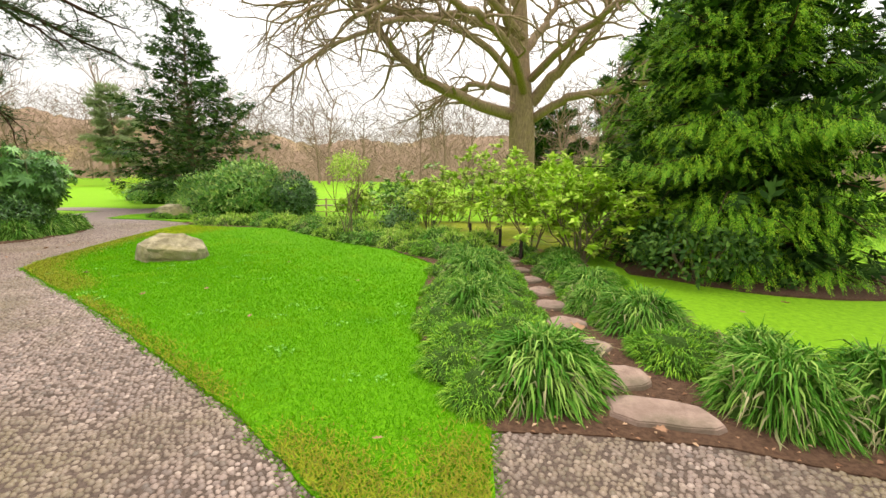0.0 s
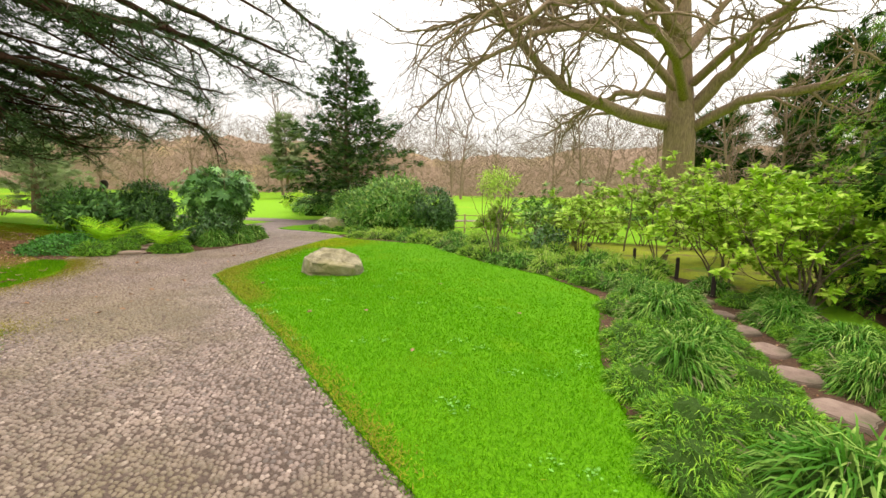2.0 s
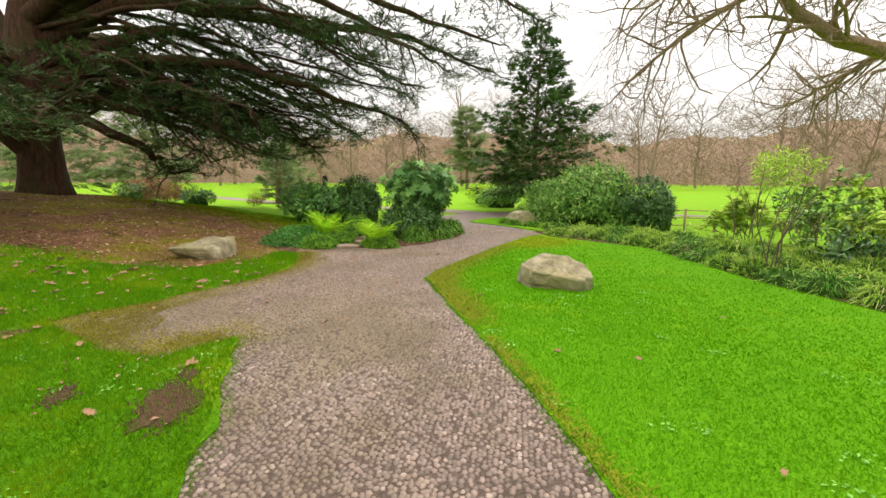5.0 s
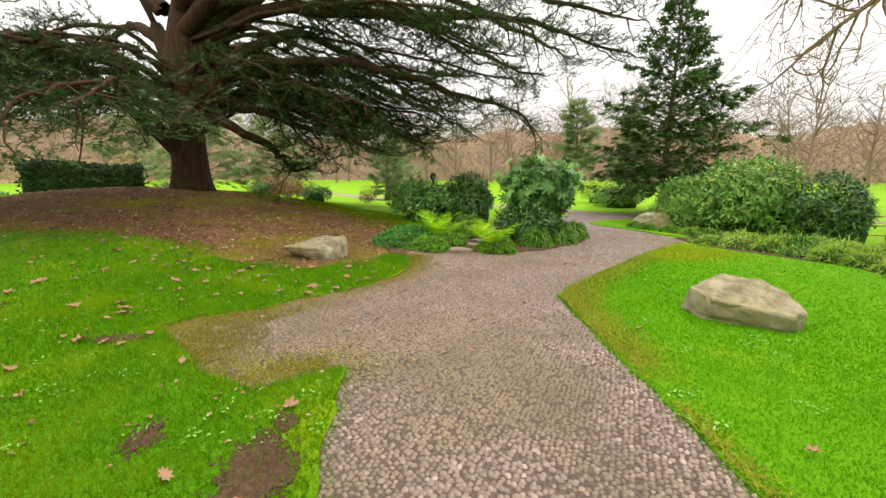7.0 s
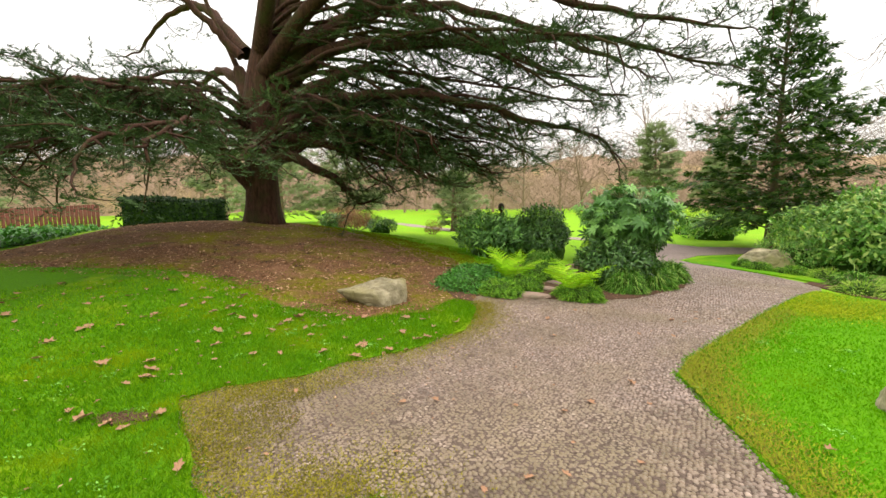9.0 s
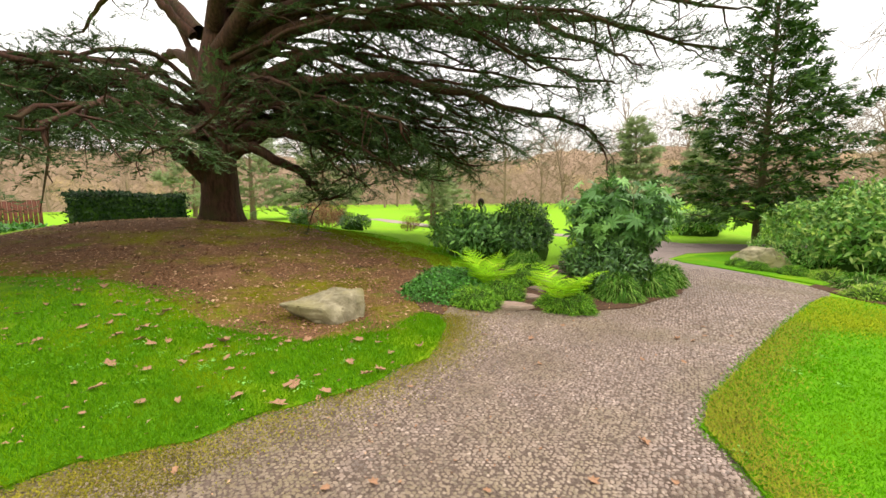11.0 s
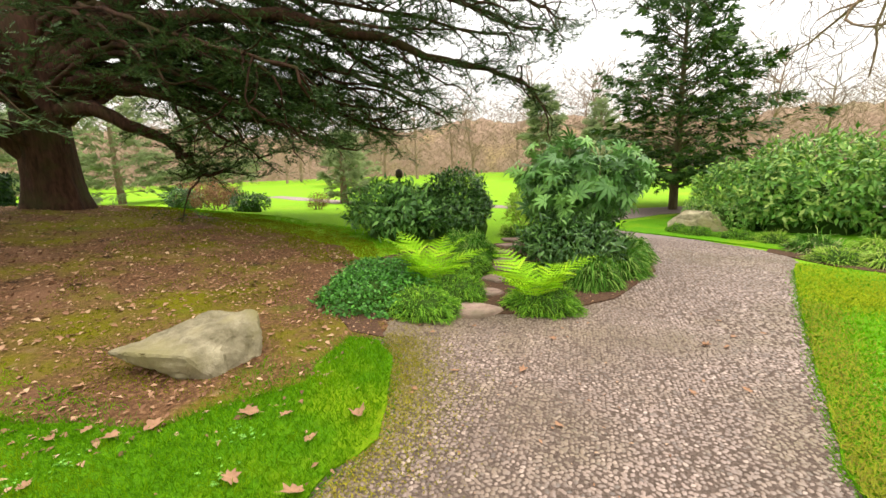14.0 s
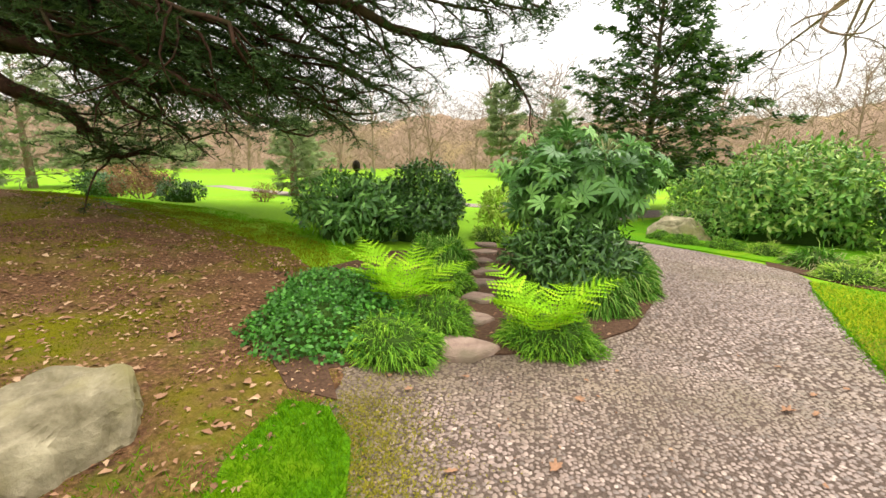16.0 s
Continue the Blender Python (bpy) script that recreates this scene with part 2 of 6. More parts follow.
# ---- mesh helpers ----
def mesh_of(name, v, f, mat, smooth=False):
    """A mesh from an array of corners and one or several arrays of equal-sided faces."""
    me = bpy.data.meshes.new(name)
    fs = [np.asarray(x) for x in (f if isinstance(f, list) else [f]) if len(x)]
    v = np.asarray(v, np.float32)
    me.vertices.add(len(v))
    me.vertices.foreach_set("co", v.ravel())
    loops = np.concatenate([x.ravel() for x in fs]).astype(np.int32)
    sizes = np.concatenate([np.full(len(x), x.shape[1]) for x in fs])
    starts = np.concatenate([[0], np.cumsum(sizes)[:-1]]).astype(np.int32)
    me.loops.add(len(loops))
    me.loops.foreach_set("vertex_index", loops)
    me.polygons.add(len(starts))
    me.polygons.foreach_set("loop_start", starts)
    me.update(calc_edges=True)
    if smooth:
        me.polygons.foreach_set("use_smooth", np.ones(len(starts), bool))
    me.materials.append(mat)
    return me


def part(name, me, parent=None, label=""):
    ob = new(name, me)
    if parent is not None:
        ob.parent = parent
    return tagged(ob, label)


def unit(v):
    return v / np.maximum(np.linalg.norm(v, axis=-1, keepdims=True), 1e-9)


def scatter(tv, tf, P, X, Z, S):
    """Copies of a template (x along, z out) at P, with axes X and about Z, size S (one or three numbers each)."""
    tv, tf, P, X, Z = (np.asarray(a) for a in (tv, tf, P, X, Z))
    X = unit(X)
    Y = unit(np.cross(Z, X))
    Z = np.cross(X, Y)
    S = np.asarray(S, float)
    S = np.broadcast_to(S.reshape(-1, 1) if S.ndim < 2 else S, (len(P), 3))
    L = tv[None] * S[:, None, :]
    v = P[:, None] + L[..., :1] * X[:, None] + L[..., 1:2] * Y[:, None] + L[..., 2:] * Z[:, None]
    f = tf[None] + (np.arange(len(P)) * len(tv))[:, None, None]
    return v.reshape(-1, 3), f.reshape(-1, tf.shape[1])


def joined(parts):
    vs, fs, k = [], [], 0
    for v, f in parts:
        vs.append(v)
        fs.append(f + k)
        k += len(v)
    return np.concatenate(vs), np.concatenate(fs)


def tube(pts, radii, sides=8):
    pts, radii = np.asarray(pts, float), np.asarray(radii, float)
    d = unit(np.gradient(pts, axis=0))
    ref = np.where(np.abs(d[:, 2:]) > 0.9, [[1.0, 0, 0]], [[0, 0, 1.0]])
    a = unit(np.cross(d, ref))
    for i in range(1, len(a)):
        a[i] = a[i - 1] - d[i] * a[i - 1].dot(d[i])
        a[i] /= max(np.linalg.norm(a[i]), 1e-9)
    b = np.cross(d, a)
    w = np.linspace(0, 2 * np.pi, sides, endpoint=False)
    v = pts[:, None] + radii[:, None, None] * (np.cos(w)[None, :, None] * a[:, None] + np.sin(w)[None, :, None] * b[:, None])
    i, j = np.meshgrid(np.arange(len(pts) - 1), np.arange(sides), indexing="ij")
    i, j = i.ravel(), j.ravel()
    f = np.stack([i * sides + j, i * sides + (j + 1) % sides, (i + 1) * sides + (j + 1) % sides, (i + 1) * sides + j], 1)
    return v.reshape(-1, 3), f


def bent(p, d, length, steps, wobble, lift=0.0, r=None):
    """A wandering line from p along d."""
    r = r or rng
    pts, d = [np.array(p, float)], unit(np.array(d, float))
    for _ in range(steps):
        d = unit(d + r.normal(0, wobble, 3) + np.array([0, 0, lift]))
        pts.append(pts[-1] + d * length / steps)
    return np.array(pts)


def along(ctrl, n):
    """A smooth line of n points through control points (Catmull-Rom)."""
    c = np.asarray(ctrl, float)
    c = np.concatenate([[2 * c[0] - c[1]], c, [2 * c[-1] - c[-2]]])
    out = []
    for u in np.linspace(0, len(c) - 3 - 1e-6, n):
        k, t = int(u), u - int(u)
        a, b, e, g = c[k:k + 4]
        out.append(0.5 * (2 * b + (e - a) * t + (2 * a - 5 * b + 4 * e - g) * t * t + (3 * b - a - 3 * e + g) * t ** 3))
    return np.array(out)


def sphere_dirs(n, low=-0.3, r=None):
    r = r or rng
    z = r.uniform(low, 1, n)
    a = r.uniform(0, 2 * np.pi, n)
    s = np.sqrt(1 - z * z)
    return np.stack([s * np.cos(a), s * np.sin(a), z], 1)


def smooth_noise(p, scale, seed=0.0):
    return np.array([noise.noise(Vector((q[0] * scale + seed, q[1] * scale - seed, q[2] * scale))) for q in p])


# leaf templates: x along the leaf, y across, z up
LEAF_V = [(0, 0, 0), (0.45, 0.5, 0.06), (0.5, 0, 0), (0.45, -0.5, 0.06), (1, 0, -0.12)]
LEAF_F = [(0, 2, 1), (0, 3, 2), (1, 2, 4), (2, 3, 4)]


def palmate():
    v, f = [(0, 0, 0)], []
    for a in np.radians([-105, -70, -35, 0, 35, 70, 105]):
        r = 1.0 - 0.18 * abs(a)
        k = len(v)
        for rr, aa, z in ((0.42, a - 0.25, 0.03), (0.72 * r, a - 0.13, 0.02), (r, a, -0.16), (0.72 * r, a + 0.13, 0.02), (0.42, a + 0.25, 0.03)):
            v.append((rr * math.cos(aa), rr * math.sin(aa), z))
        f += [(0, k, k + 4), (k, k + 1, k + 3), (k, k + 3, k + 4), (k + 1, k + 2, k + 3)]
    return v, f


def spray():
    """A flat, fan-like conifer spray: thin side shoots on a drooping stem."""
    v, f = [(0, 0.012, 0), (0, -0.012, 0), (1, 0, -0.22)], [(0, 1, 2)]
    for i in range(7):
        x = 0.05 + 0.125 * i
        s = 1 if i % 2 else -1
        ln, a = 0.46 * (1 - 0.6 * x), 0.5
        c0 = np.array([x, 0.0, -0.22 * x * x])
        dr = np.array([math.cos(a), s * math.sin(a), -0.18])
        nr = np.array([-s * math.sin(a), math.cos(a), 0]) * 0.042
        b = len(v)
        v += [tuple(c0), tuple(c0 + dr * ln * 0.55 + nr), tuple(c0 + dr * ln), tuple(c0 + dr * ln * 0.5 - nr)]
        f += [(b, b + 1, b + 2), (b, b + 2, b + 3)]
    return v, f


def tuft():
    """A short cedar shoot: bundles of needles standing round a twig."""
    v, f = [], []
    r = random.Random(3)
    for i in range(12):
        x, a = 0.95 * i / 12, r.uniform(-1.6, 1.6)
        d = np.array([0.35 + 0.4 * r.random(), math.sin(a), 0.5 * math.cos(a)]) * 0.34
        p = np.array([x, 0, 0])
        w = np.array([-d[1], d[0], 0.03]) * 0.13
        b = len(v)
        v += [tuple(p - w), tuple(p + w), tuple(p + d)]
        f.append((b, b + 1, b + 2))
    return v, f


def plume():
    """A light conifer shoot for trees that stay far off."""
    v, f = [], []
    for x, a, ln in ((0.0, 0.0, 1.0), (0.15, 0.8, 0.5), (0.25, -0.8, 0.5), (0.45, 0.7, 0.42), (0.55, -0.7, 0.4), (0.3, 0.2, 0.5)):
        d, w = np.array([math.cos(a), math.sin(a), -0.15]) * ln, np.array([-math.sin(a), math.cos(a), 0]) * 0.085
        p = np.array([x, 0, 0])
        b = len(v)
        v += [tuple(p), tuple(p + d * 0.45 + w), tuple(p + d), tuple(p + d * 0.45 - w)]
        f += [(b, b + 1, b + 2), (b, b + 2, b + 3)]
    return v, f


def feather():
    """A lacy thuja spray: many thin shoots on either side of a drooping stem."""
    v, f = [(0, 0.01, 0), (0, -0.01, 0), (1, 0, -0.25)], [(0, 1, 2)]
    for i in range(14):
        x = 0.04 + 0.066 * i
        s = 1 if i % 2 else -1
        ln, a = 0.42 * (1 - 0.62 * x) * (0.8 + 0.2 * math.sin(i * 2.3)), 0.62
        c0 = np.array([x, 0.0, -0.25 * x * x])
        d = np.array([math.cos(a), s * math.sin(a), -0.2 - 0.1 * math.sin(i)]) * ln
        w = np.array([-s * math.sin(a), math.cos(a), 0]) * 0.026
        b = len(v)
        v += [tuple(c0 + d * 0.3 + w), tuple(c0 + d * 0.3 - w), tuple(c0 + d)]
        f.append((b, b + 1, b + 2))
    return v, f


def bristle():
    """A soft bunch of far-off pine needles."""
    v, f = [], []
    r = random.Random(5)
    for i in range(9):
        p = np.array([0.07 * i, r.uniform(-0.1, 0.1), r.uniform(-0.05, 0.05)])
        d = np.array([r.uniform(0.2, 0.6), r.uniform(-0.5, 0.5), r.uniform(-0.15, 0.3)])
        w = np.array([-d[1], d[0], 0.05]) * 0.16
        b = len(v)
        v += [tuple(p - w), tuple(p + w), tuple(p + d)]
        f.append((b, b + 1, b + 2))
    return v, f


PALM_V, PALM_F = palmate()
FEATHER, BRISTLE = feather(), bristle()
SPRAY_V, SPRAY_F = spray()
TUFT_V, TUFT_F = tuft()
PLUME = plume()

# ---- the lie of the land ----
CEDAR_AT = np.array([-21.9, 4.0])


def height(x, y):
    x, y = np.asarray(x, float), np.asarray(y, float)
    d2 = ((x + 22.5) / 7.5) ** 2 + ((y - 2.0) / 7.0) ** 2
    z = 1.12 * np.exp(-d2)
    far = np.clip((y - 11) / 8, 0, 1)
    z = z - 0.22 * far * far * (3 - 2 * far)
    return z + 0.025 * np.sin(x * 0.9 + 1) * np.sin(y * 0.8) * np.clip(np.hypot(x, y) / 20, 0, 1)


def inside(poly, x, y):
    x, y = np.asarray(x, float), np.asarray(y, float)
    r = np.zeros(x.shape, bool)
    n = len(poly)
    for i in range(n):
        (x0, y0), (x1, y1) = poly[i], poly[(i + 1) % n]
        if y0 != y1:
            r ^= ((y0 > y) != (y1 > y)) & (x < (x1 - x0) * (y - y0) / (y1 - y0) + x0)
    return r


def ragged(poly, step=0.12, amount=0.025, seed=1.0):
    """The polygon with its sides cut short and made uneven."""
    out = []
    n = len(poly)
    for i in range(n):
        a, b = np.array(poly[i], float), np.array(poly[(i + 1) % n], float)
        k = max(1, int(np.linalg.norm(b - a) / step))
        for j in range(k):
            p = a + (b - a) * j / k
            q = Vector((p[0] * 3 + seed, p[1] * 3, seed))
            out.append((p[0] + amount * noise.noise(q), p[1] + amount * noise.noise(q + Vector((9, 5, 2)))))
    return out


def draped(name, poly, lift, mat, cell=0.5, edge=0.05, label="", category="", wob=0.025, relief=0.0):
    """A sheet that follows the land inside the polygon, with a turned-down edge."""
    bm = bmesh.new()
    vs = [bm.verts.new((x, y, 0)) for x, y in ragged(poly, 0.15, wob)]
    es = [bm.edges.new((vs[i - 1], vs[i])) for i in range(len(vs))]
    bmesh.ops.triangle_fill(bm, use_beauty=True, edges=es)
    xs, ys = [v.co.x for v in vs], [v.co.y for v in vs]
    for k, (lo, hi) in enumerate(((min(xs), max(xs)), (min(ys), max(ys)))):
        for c in np.arange(lo + cell * 0.5, hi, cell):
            g = bm.verts[:] + bm.edges[:] + bm.faces[:]
            bmesh.ops.bisect_plane(bm, geom=g, plane_co=(c, c, 0), plane_no=(1 - k, k, 0))
    rim = [e for e in bm.edges if e.is_boundary]
    low = bmesh.ops.extrude_edge_only(bm, edges=rim)["geom"]
    low = {v for v in low if isinstance(v, bmesh.types.BMVert)}
    for v in bm.verts:
        z = float(height(v.co.x, v.co.y)) + lift + (relief * noise.noise(Vector((v.co.x * 2, v.co.y * 2, 3))) if relief else 0)
        v.co.z = z - edge if v in low else z
    bmesh.ops.recalc_face_normals(bm, faces=bm.faces[:])
    me = bpy.data.meshes.new(name)
    bm.to_mesh(me)
    bm.free()
    me.polygons.foreach_set("use_smooth", np.ones(len(me.polygons), bool))
    me.set_sharp_from_angle(angle=radians(35))
    me.materials.append(mat)
    return tagged(new(name, me), label, category, kind="structure")


LAWN_POLY = [(-0.05, 1.25), (-0.58, 1.77), (-1.25, 2.40), (-2.2, 3.17), (-3.4, 4.13), (-4.26, 4.76), (-5.2, 5.42), (-6.0, 6.0), (-6.5, 6.38), (-6.72, 6.9),
             (-7.02, 8.3), (-7.4, 10.2), (-7.7, 12.0), (-7.75, 12.4), (-7.2, 12.45), (-4.63, 12.0), (-2.4, 9.6), (-1.1, 8.6), (-0.2, 7.25), (-0.28, 5.6), (-0.31, 4.6),
             (-0.13, 3.3), (0.08, 2.68), (0.31, 2.3), (0.25, 1.8), (0.18, 1.35)]
LEFT_POLY = [(-1.6, -3.0), (-2.2, -0.4), (-2.95, 0.95), (-3.89, 1.78), (-4.82, 2.43), (-6.2, 3.25), (-6.25, 2.55), (-6.8, 2.28), (-8.15, 2.1), (-8.28, 2.45), (-8.2, 3.07),
             (-8.35, 3.6), (-8.42, 4.5), (-8.72, 5.2), (-9.1, 5.62), (-9.55, 5.95), (-9.94, 6.06), (-10.17, 5.92), (-9.97, 5.58), (-9.62, 5.2), (-9.78, 4.66), (-9.8, 4.24), (-10.34, 3.74), (-10.98, 3.27), (-12.1, 2.9),
             (-13.3, 2.4), (-14.4, 1.5), (-16.3, -1.8), (-17, -6), (-6, -7)]
BED_POLY = [(-10.3, 6.0), (-9.95, 6.15), (-10.35, 6.35), (-10.0, 7.0), (-9.2, 7.9), (-8.95, 8.9), (-9.15, 10.6), (-9.9, 11.9), (-11.0, 12.0), (-12.2, 11.2),
            (-13.2, 9.5), (-12.9, 7.6), (-11.6, 6.3)]
BORDER_POLY = [(0.31, 2.3), (1.0, 2.26), (1.64, 2.17), (2.3, 1.92), (4.2, 1.1), (4.6, 2.2), (3.1, 3.2), (2.7, 4.3), (2.5, 6.0), (2.6, 7.5), (1.7, 9.0), (0.3, 10.5), (-3.0, 13.8),
               (-6.0, 14.6), (-8.4, 14.6), (-8.3, 13.3), (-7.2, 12.55), (-4.63, 12.1), (-2.4, 9.7), (-1.1, 8.7), (-0.2, 7.35), (-0.27, 5.6), (-0.3, 4.6), (-0.12, 3.3), (0.09, 2.68)]
SOIL_POLY = [(-9.75, 5.6), (-10.2, 6.4), (-11.6, 6.6), (-12.8, 7.8), (-14.5, 8.2), (-17.5, 7.8), (-21, 6.9), (-24.5, 5.5), (-25, 2.0), (-23.5, -0.3), (-20.6, -1.6), (-18.6, -2.8), (-17.2, -3.4), (-15.9, -1.7),
             (-14.0, 1.0), (-13.0, 2.0), (-11.8, 2.6), (-10.6, 3.2), (-9.6, 3.8), (-9.4, 4.6), (-9.3, 5.3)]
WEDGE_POLY = [(-7.9, 13.6), (-9.6, 14.1), (-11.5, 14.6), (-12.1, 15.2), (-12.4, 17.0), (-11.9, 20.0), (-10.5, 20.6), (-7.0, 18.5), (-6.0, 15.0)]
PATH_POLY = [(7, 1.2), (7, -4), (-2.5, -4), (-3.0, -1), (-4.0, 0.9), (-5.5, 2.0), (-8.4, 1.9), (-8.6, 4), (-9.4, 5.6), (-10.5, 6.2), (-10.6, 8), (-9.6, 10), (-10.3, 12), (-11.5, 13.2),
             (-9.6, 14.0), (-8.0, 13.3), (-7.6, 12.2), (-7.2, 10), (-6.8, 8), (-6, 6.3), (0, 1.5), (0.3, 2.45), (2.4, 2.05)]
BEND_POLY = [(-11.5, 13.2), (-13.2, 14.6), (-14.9, 16.2), (-15.5, 18.5), (-14.8, 21.0), (-12.8, 23.2), (-9.5, 25.2), (-5.0, 26.5), (-5.2, 25.4), (-9.0, 23.9), (-11.6, 21.8), (-12.6, 19.8), (-12.9, 17.2),
             (-12.3, 15.2), (-11.2, 14.5), (-9.6, 14.0)]


def far_ground():
    r = np.concatenate([np.linspace(0, 40, 90), np.geomspace(41, 1500, 45)])
    a = np.linspace(0, 2 * np.pi, 160, endpoint=False)
    x = -8 + r[:, None] * np.cos(a)
    y = 8 + r[:, None] * np.sin(a)
    v = np.stack([x, y, height(x, y) + np.clip((r - 55) / 60, 0, 1)[:, None] * 1.0 * (y > 8)], -1).reshape(-1, 3)
    i, j = np.meshgrid(np.arange(len(r) - 1), np.arange(160), indexing="ij")
    i, j = i.ravel(), j.ravel()
    f = np.stack([i * 160 + j, (i + 1) * 160 + j, (i + 1) * 160 + (j + 1) % 160, i * 160 + (j + 1) % 160], 1)
    return tagged(new("ground", mesh_of("ground", v, f, MEADOW, True)), "wide bright green winter grass meadow", "ground", kind="structure")


far_ground()
FARPATH_POLY = [(-14.5, 19.0), (-18, 19.3), (-23, 18.3), (-30, 16.6), (-46, 17.6), (-46, 19.4), (-30, 18.2), (-23, 19.9), (-18, 20.8), (-14.6, 20.6)]
draped("path_far", FARPATH_POLY, 0.015, PATHBASE, 1.0, 0.04, "pale narrow path across the meadow", "path")
draped("path_bend", BEND_POLY, 0.012, PATHBASE, 0.6, 0.03, "far bend of the pebbled footpath", "path")
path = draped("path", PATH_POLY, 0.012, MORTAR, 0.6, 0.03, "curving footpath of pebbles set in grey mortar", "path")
draped("soil_mound", SOIL_POLY, 0.02, SOIL, 0.5, 0.04, "bare brown soil under the cedar with moss and litter", "soil", relief=0.008, wob=0.12)
draped("bed_left", BED_POLY, 0.028, BEDSOIL, 0.5, 0.05, "dark planting bed soil beside the path", "flower bed")
draped("border_right", BORDER_POLY, 0.022, BEDSOIL, 0.5, 0.04, "brown soil of the planted border", "flower bed")
lawn = draped("lawn", LAWN_POLY, 0.026, LAWN, 0.4, 0.04, "short bright green mown lawn", "lawn", wob=0.045)
lawn_left = draped("lawn_left", LEFT_POLY, 0.026, LAWNSHADE, 0.4, 0.04, "bright green lawn strewn with fallen brown leaves", "lawn", wob=0.09)
draped("lawn_far", WEDGE_POLY, 0.03, LAWN, 0.6, 0.05, "small green grass wedge between the paths", "lawn", wob=0.05)
draped("bed_thuja", [(5.4 + 2.35 * math.cos(k * math.pi / 8) * (1 + 0.06 * math.sin(3 * k)), 7.6 + 2.25 * math.sin(k * math.pi / 8)) for k in range(16)], 0.03, BEDSOIL, 0.5, 0.04, "dark bare soil under the thuja", "soil", wob=0.1)
MOSS_POLY = [(-12.6, 7.9), (-14.3, 8.9), (-16.5, 9.2), (-19.8, 8.2), (-24, 6.2), (-22.4, 5.3), (-19.5, 6.4), (-16, 7.3), (-13.5, 7.2)]
draped("rough_ground", [(2.3, 8.0), (4.5, 9.5), (5.5, 13.5), (3.0, 17), (-1, 16.2), (-3.6, 14.4), (-1.5, 12.4), (0.4, 10.8)], 0.018, ROUGH, 0.5, 0.03, "rough yellowing grass and soil under the shrubs", "ground", wob=0.3)


# ---- plants: builders ----
def empty(name, at, label, category, group="", kind=""):
    ob = new(name)
    ob.location = at
    return tagged(ob, label, category, group, kind)


def on_land(x, y, lift=0.0):
    return (x, y, float(height(x, y)) + lift)


def leaf_cloud(n, radii, size, width, seed, low=-0.25, lumps=14, inner=0.72, template=None, droop=0.25, rosette=5):
    """Leaves in rosettes over a lumpy, uneven crown of the given half-sizes round the origin."""
    r = np.random.default_rng(seed)
    k = max(1, n // rosette)
    d = sphere_dirs(k, low, r)
    c = sphere_dirs(lumps, low, r)
    near = np.max(d @ c.T, axis=1)
    rad = (0.64 + 0.42 * np.clip((near - 0.7) / 0.3, 0, 1)) * np.where(r.random(k) < 0.3, r.uniform(inner, 1, k), r.uniform(0.9, 1.05, k))
    P = d * rad[:, None] * np.asarray(radii)
    out = unit(d / np.asarray(radii))
    P, out = np.repeat(P, rosette, 0), np.repeat(out, rosette, 0)
    m = len(P)
    X = unit(r.normal(0, 1, (m, 3)) + 0.5 * out - np.array([0, 0, droop]))
    Z = unit(out + np.array([0, 0, 0.7]) + r.normal(0, 0.35, (m, 3)))
    P = P + r.normal(0, size * 0.5, (m, 3))
    s = size * r.uniform(0.6, 1.2, m)
    S = np.stack([s, s * width, s], 1)
    tv, tf = template or (LEAF_V, LEAF_F)
    return scatter(tv, tf, P, X, Z, S)


def stems(n, top, spread, radius, seed, forks=2):
    """Stems that rise from one foot and fork."""
    r = np.random.default_rng(seed)
    out = []
    for i in range(n):
        a = 2 * math.pi * i / n + r.uniform(-0.4, 0.4)
        d = np.array([math.cos(a) * spread, math.sin(a) * spread, 1.0])
        p = bent((0.06 * math.cos(a), 0.06 * math.sin(a), -0.08), d, top * r.uniform(0.8, 1.05), 6, 0.13, 0.02, r)
        one = [tube(p, np.linspace(radius, radius * 0.35, len(p)), 6)]
        for _ in range(forks):
            k = r.integers(2, 5)
            q = bent(p[k], unit(p[k + 1] - p[k]) + r.normal(0, 0.45, 3), top * 0.5, 4, 0.15, 0.05, r)
            one.append(tube(q, np.linspace(radius * 0.55, radius * 0.2, len(q)), 5))
        out.append(joined(one))
    return out


def shrub(name, x, y, radii, n, size, width, mat, label, category="shrub", group="", lift=0.55, seed=1, template=None, stem=(5, 0.03), low=-0.45, droop=0.25, inner=0.72, lumps=14, rosette=5):
    """lift: the crown's middle above the ground, in its own half-heights."""
    ob = empty(name, on_land(x, y), label, category, group)
    v, f = leaf_cloud(n, radii, size, width, seed, low, lumps, inner, template, droop, rosette)
    v = v + np.array([0, 0, radii[2] * lift])
    v = v if lift > 1 else np.stack([v[:, 0], v[:, 1], np.maximum(v[:, 2], 0.01 + 0.02 * np.sin(v[:, 0] * 40))], 1)
    part("crown", mesh_of("crown", v, f, mat), ob)
    # a dark core paints the shade within dense shrubs and ground covers
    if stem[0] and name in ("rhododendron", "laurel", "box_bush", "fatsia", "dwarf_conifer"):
        core = heart_mesh("inside", radii[0] * 0.72, radii[1] * 0.72, radii[2] * (lift + 0.45), SHADECORE)
        part("inside", core, ob, "dark core for the shade inside the crown")
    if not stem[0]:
        part("shade_core", heart_mesh("shade_core", radii[0], radii[1], radii[2], SHADECORE), ob)
    if stem[0]:
        for sv, sf in stems(stem[0], radii[2] * (lift + 0.5), 0.6 * radii[0] / (radii[2] * (lift + 0.5)), stem[1], seed + 50):
            part("stem", mesh_of("stem", sv, sf, STEM, True), ob)
    return ob


count = [0]


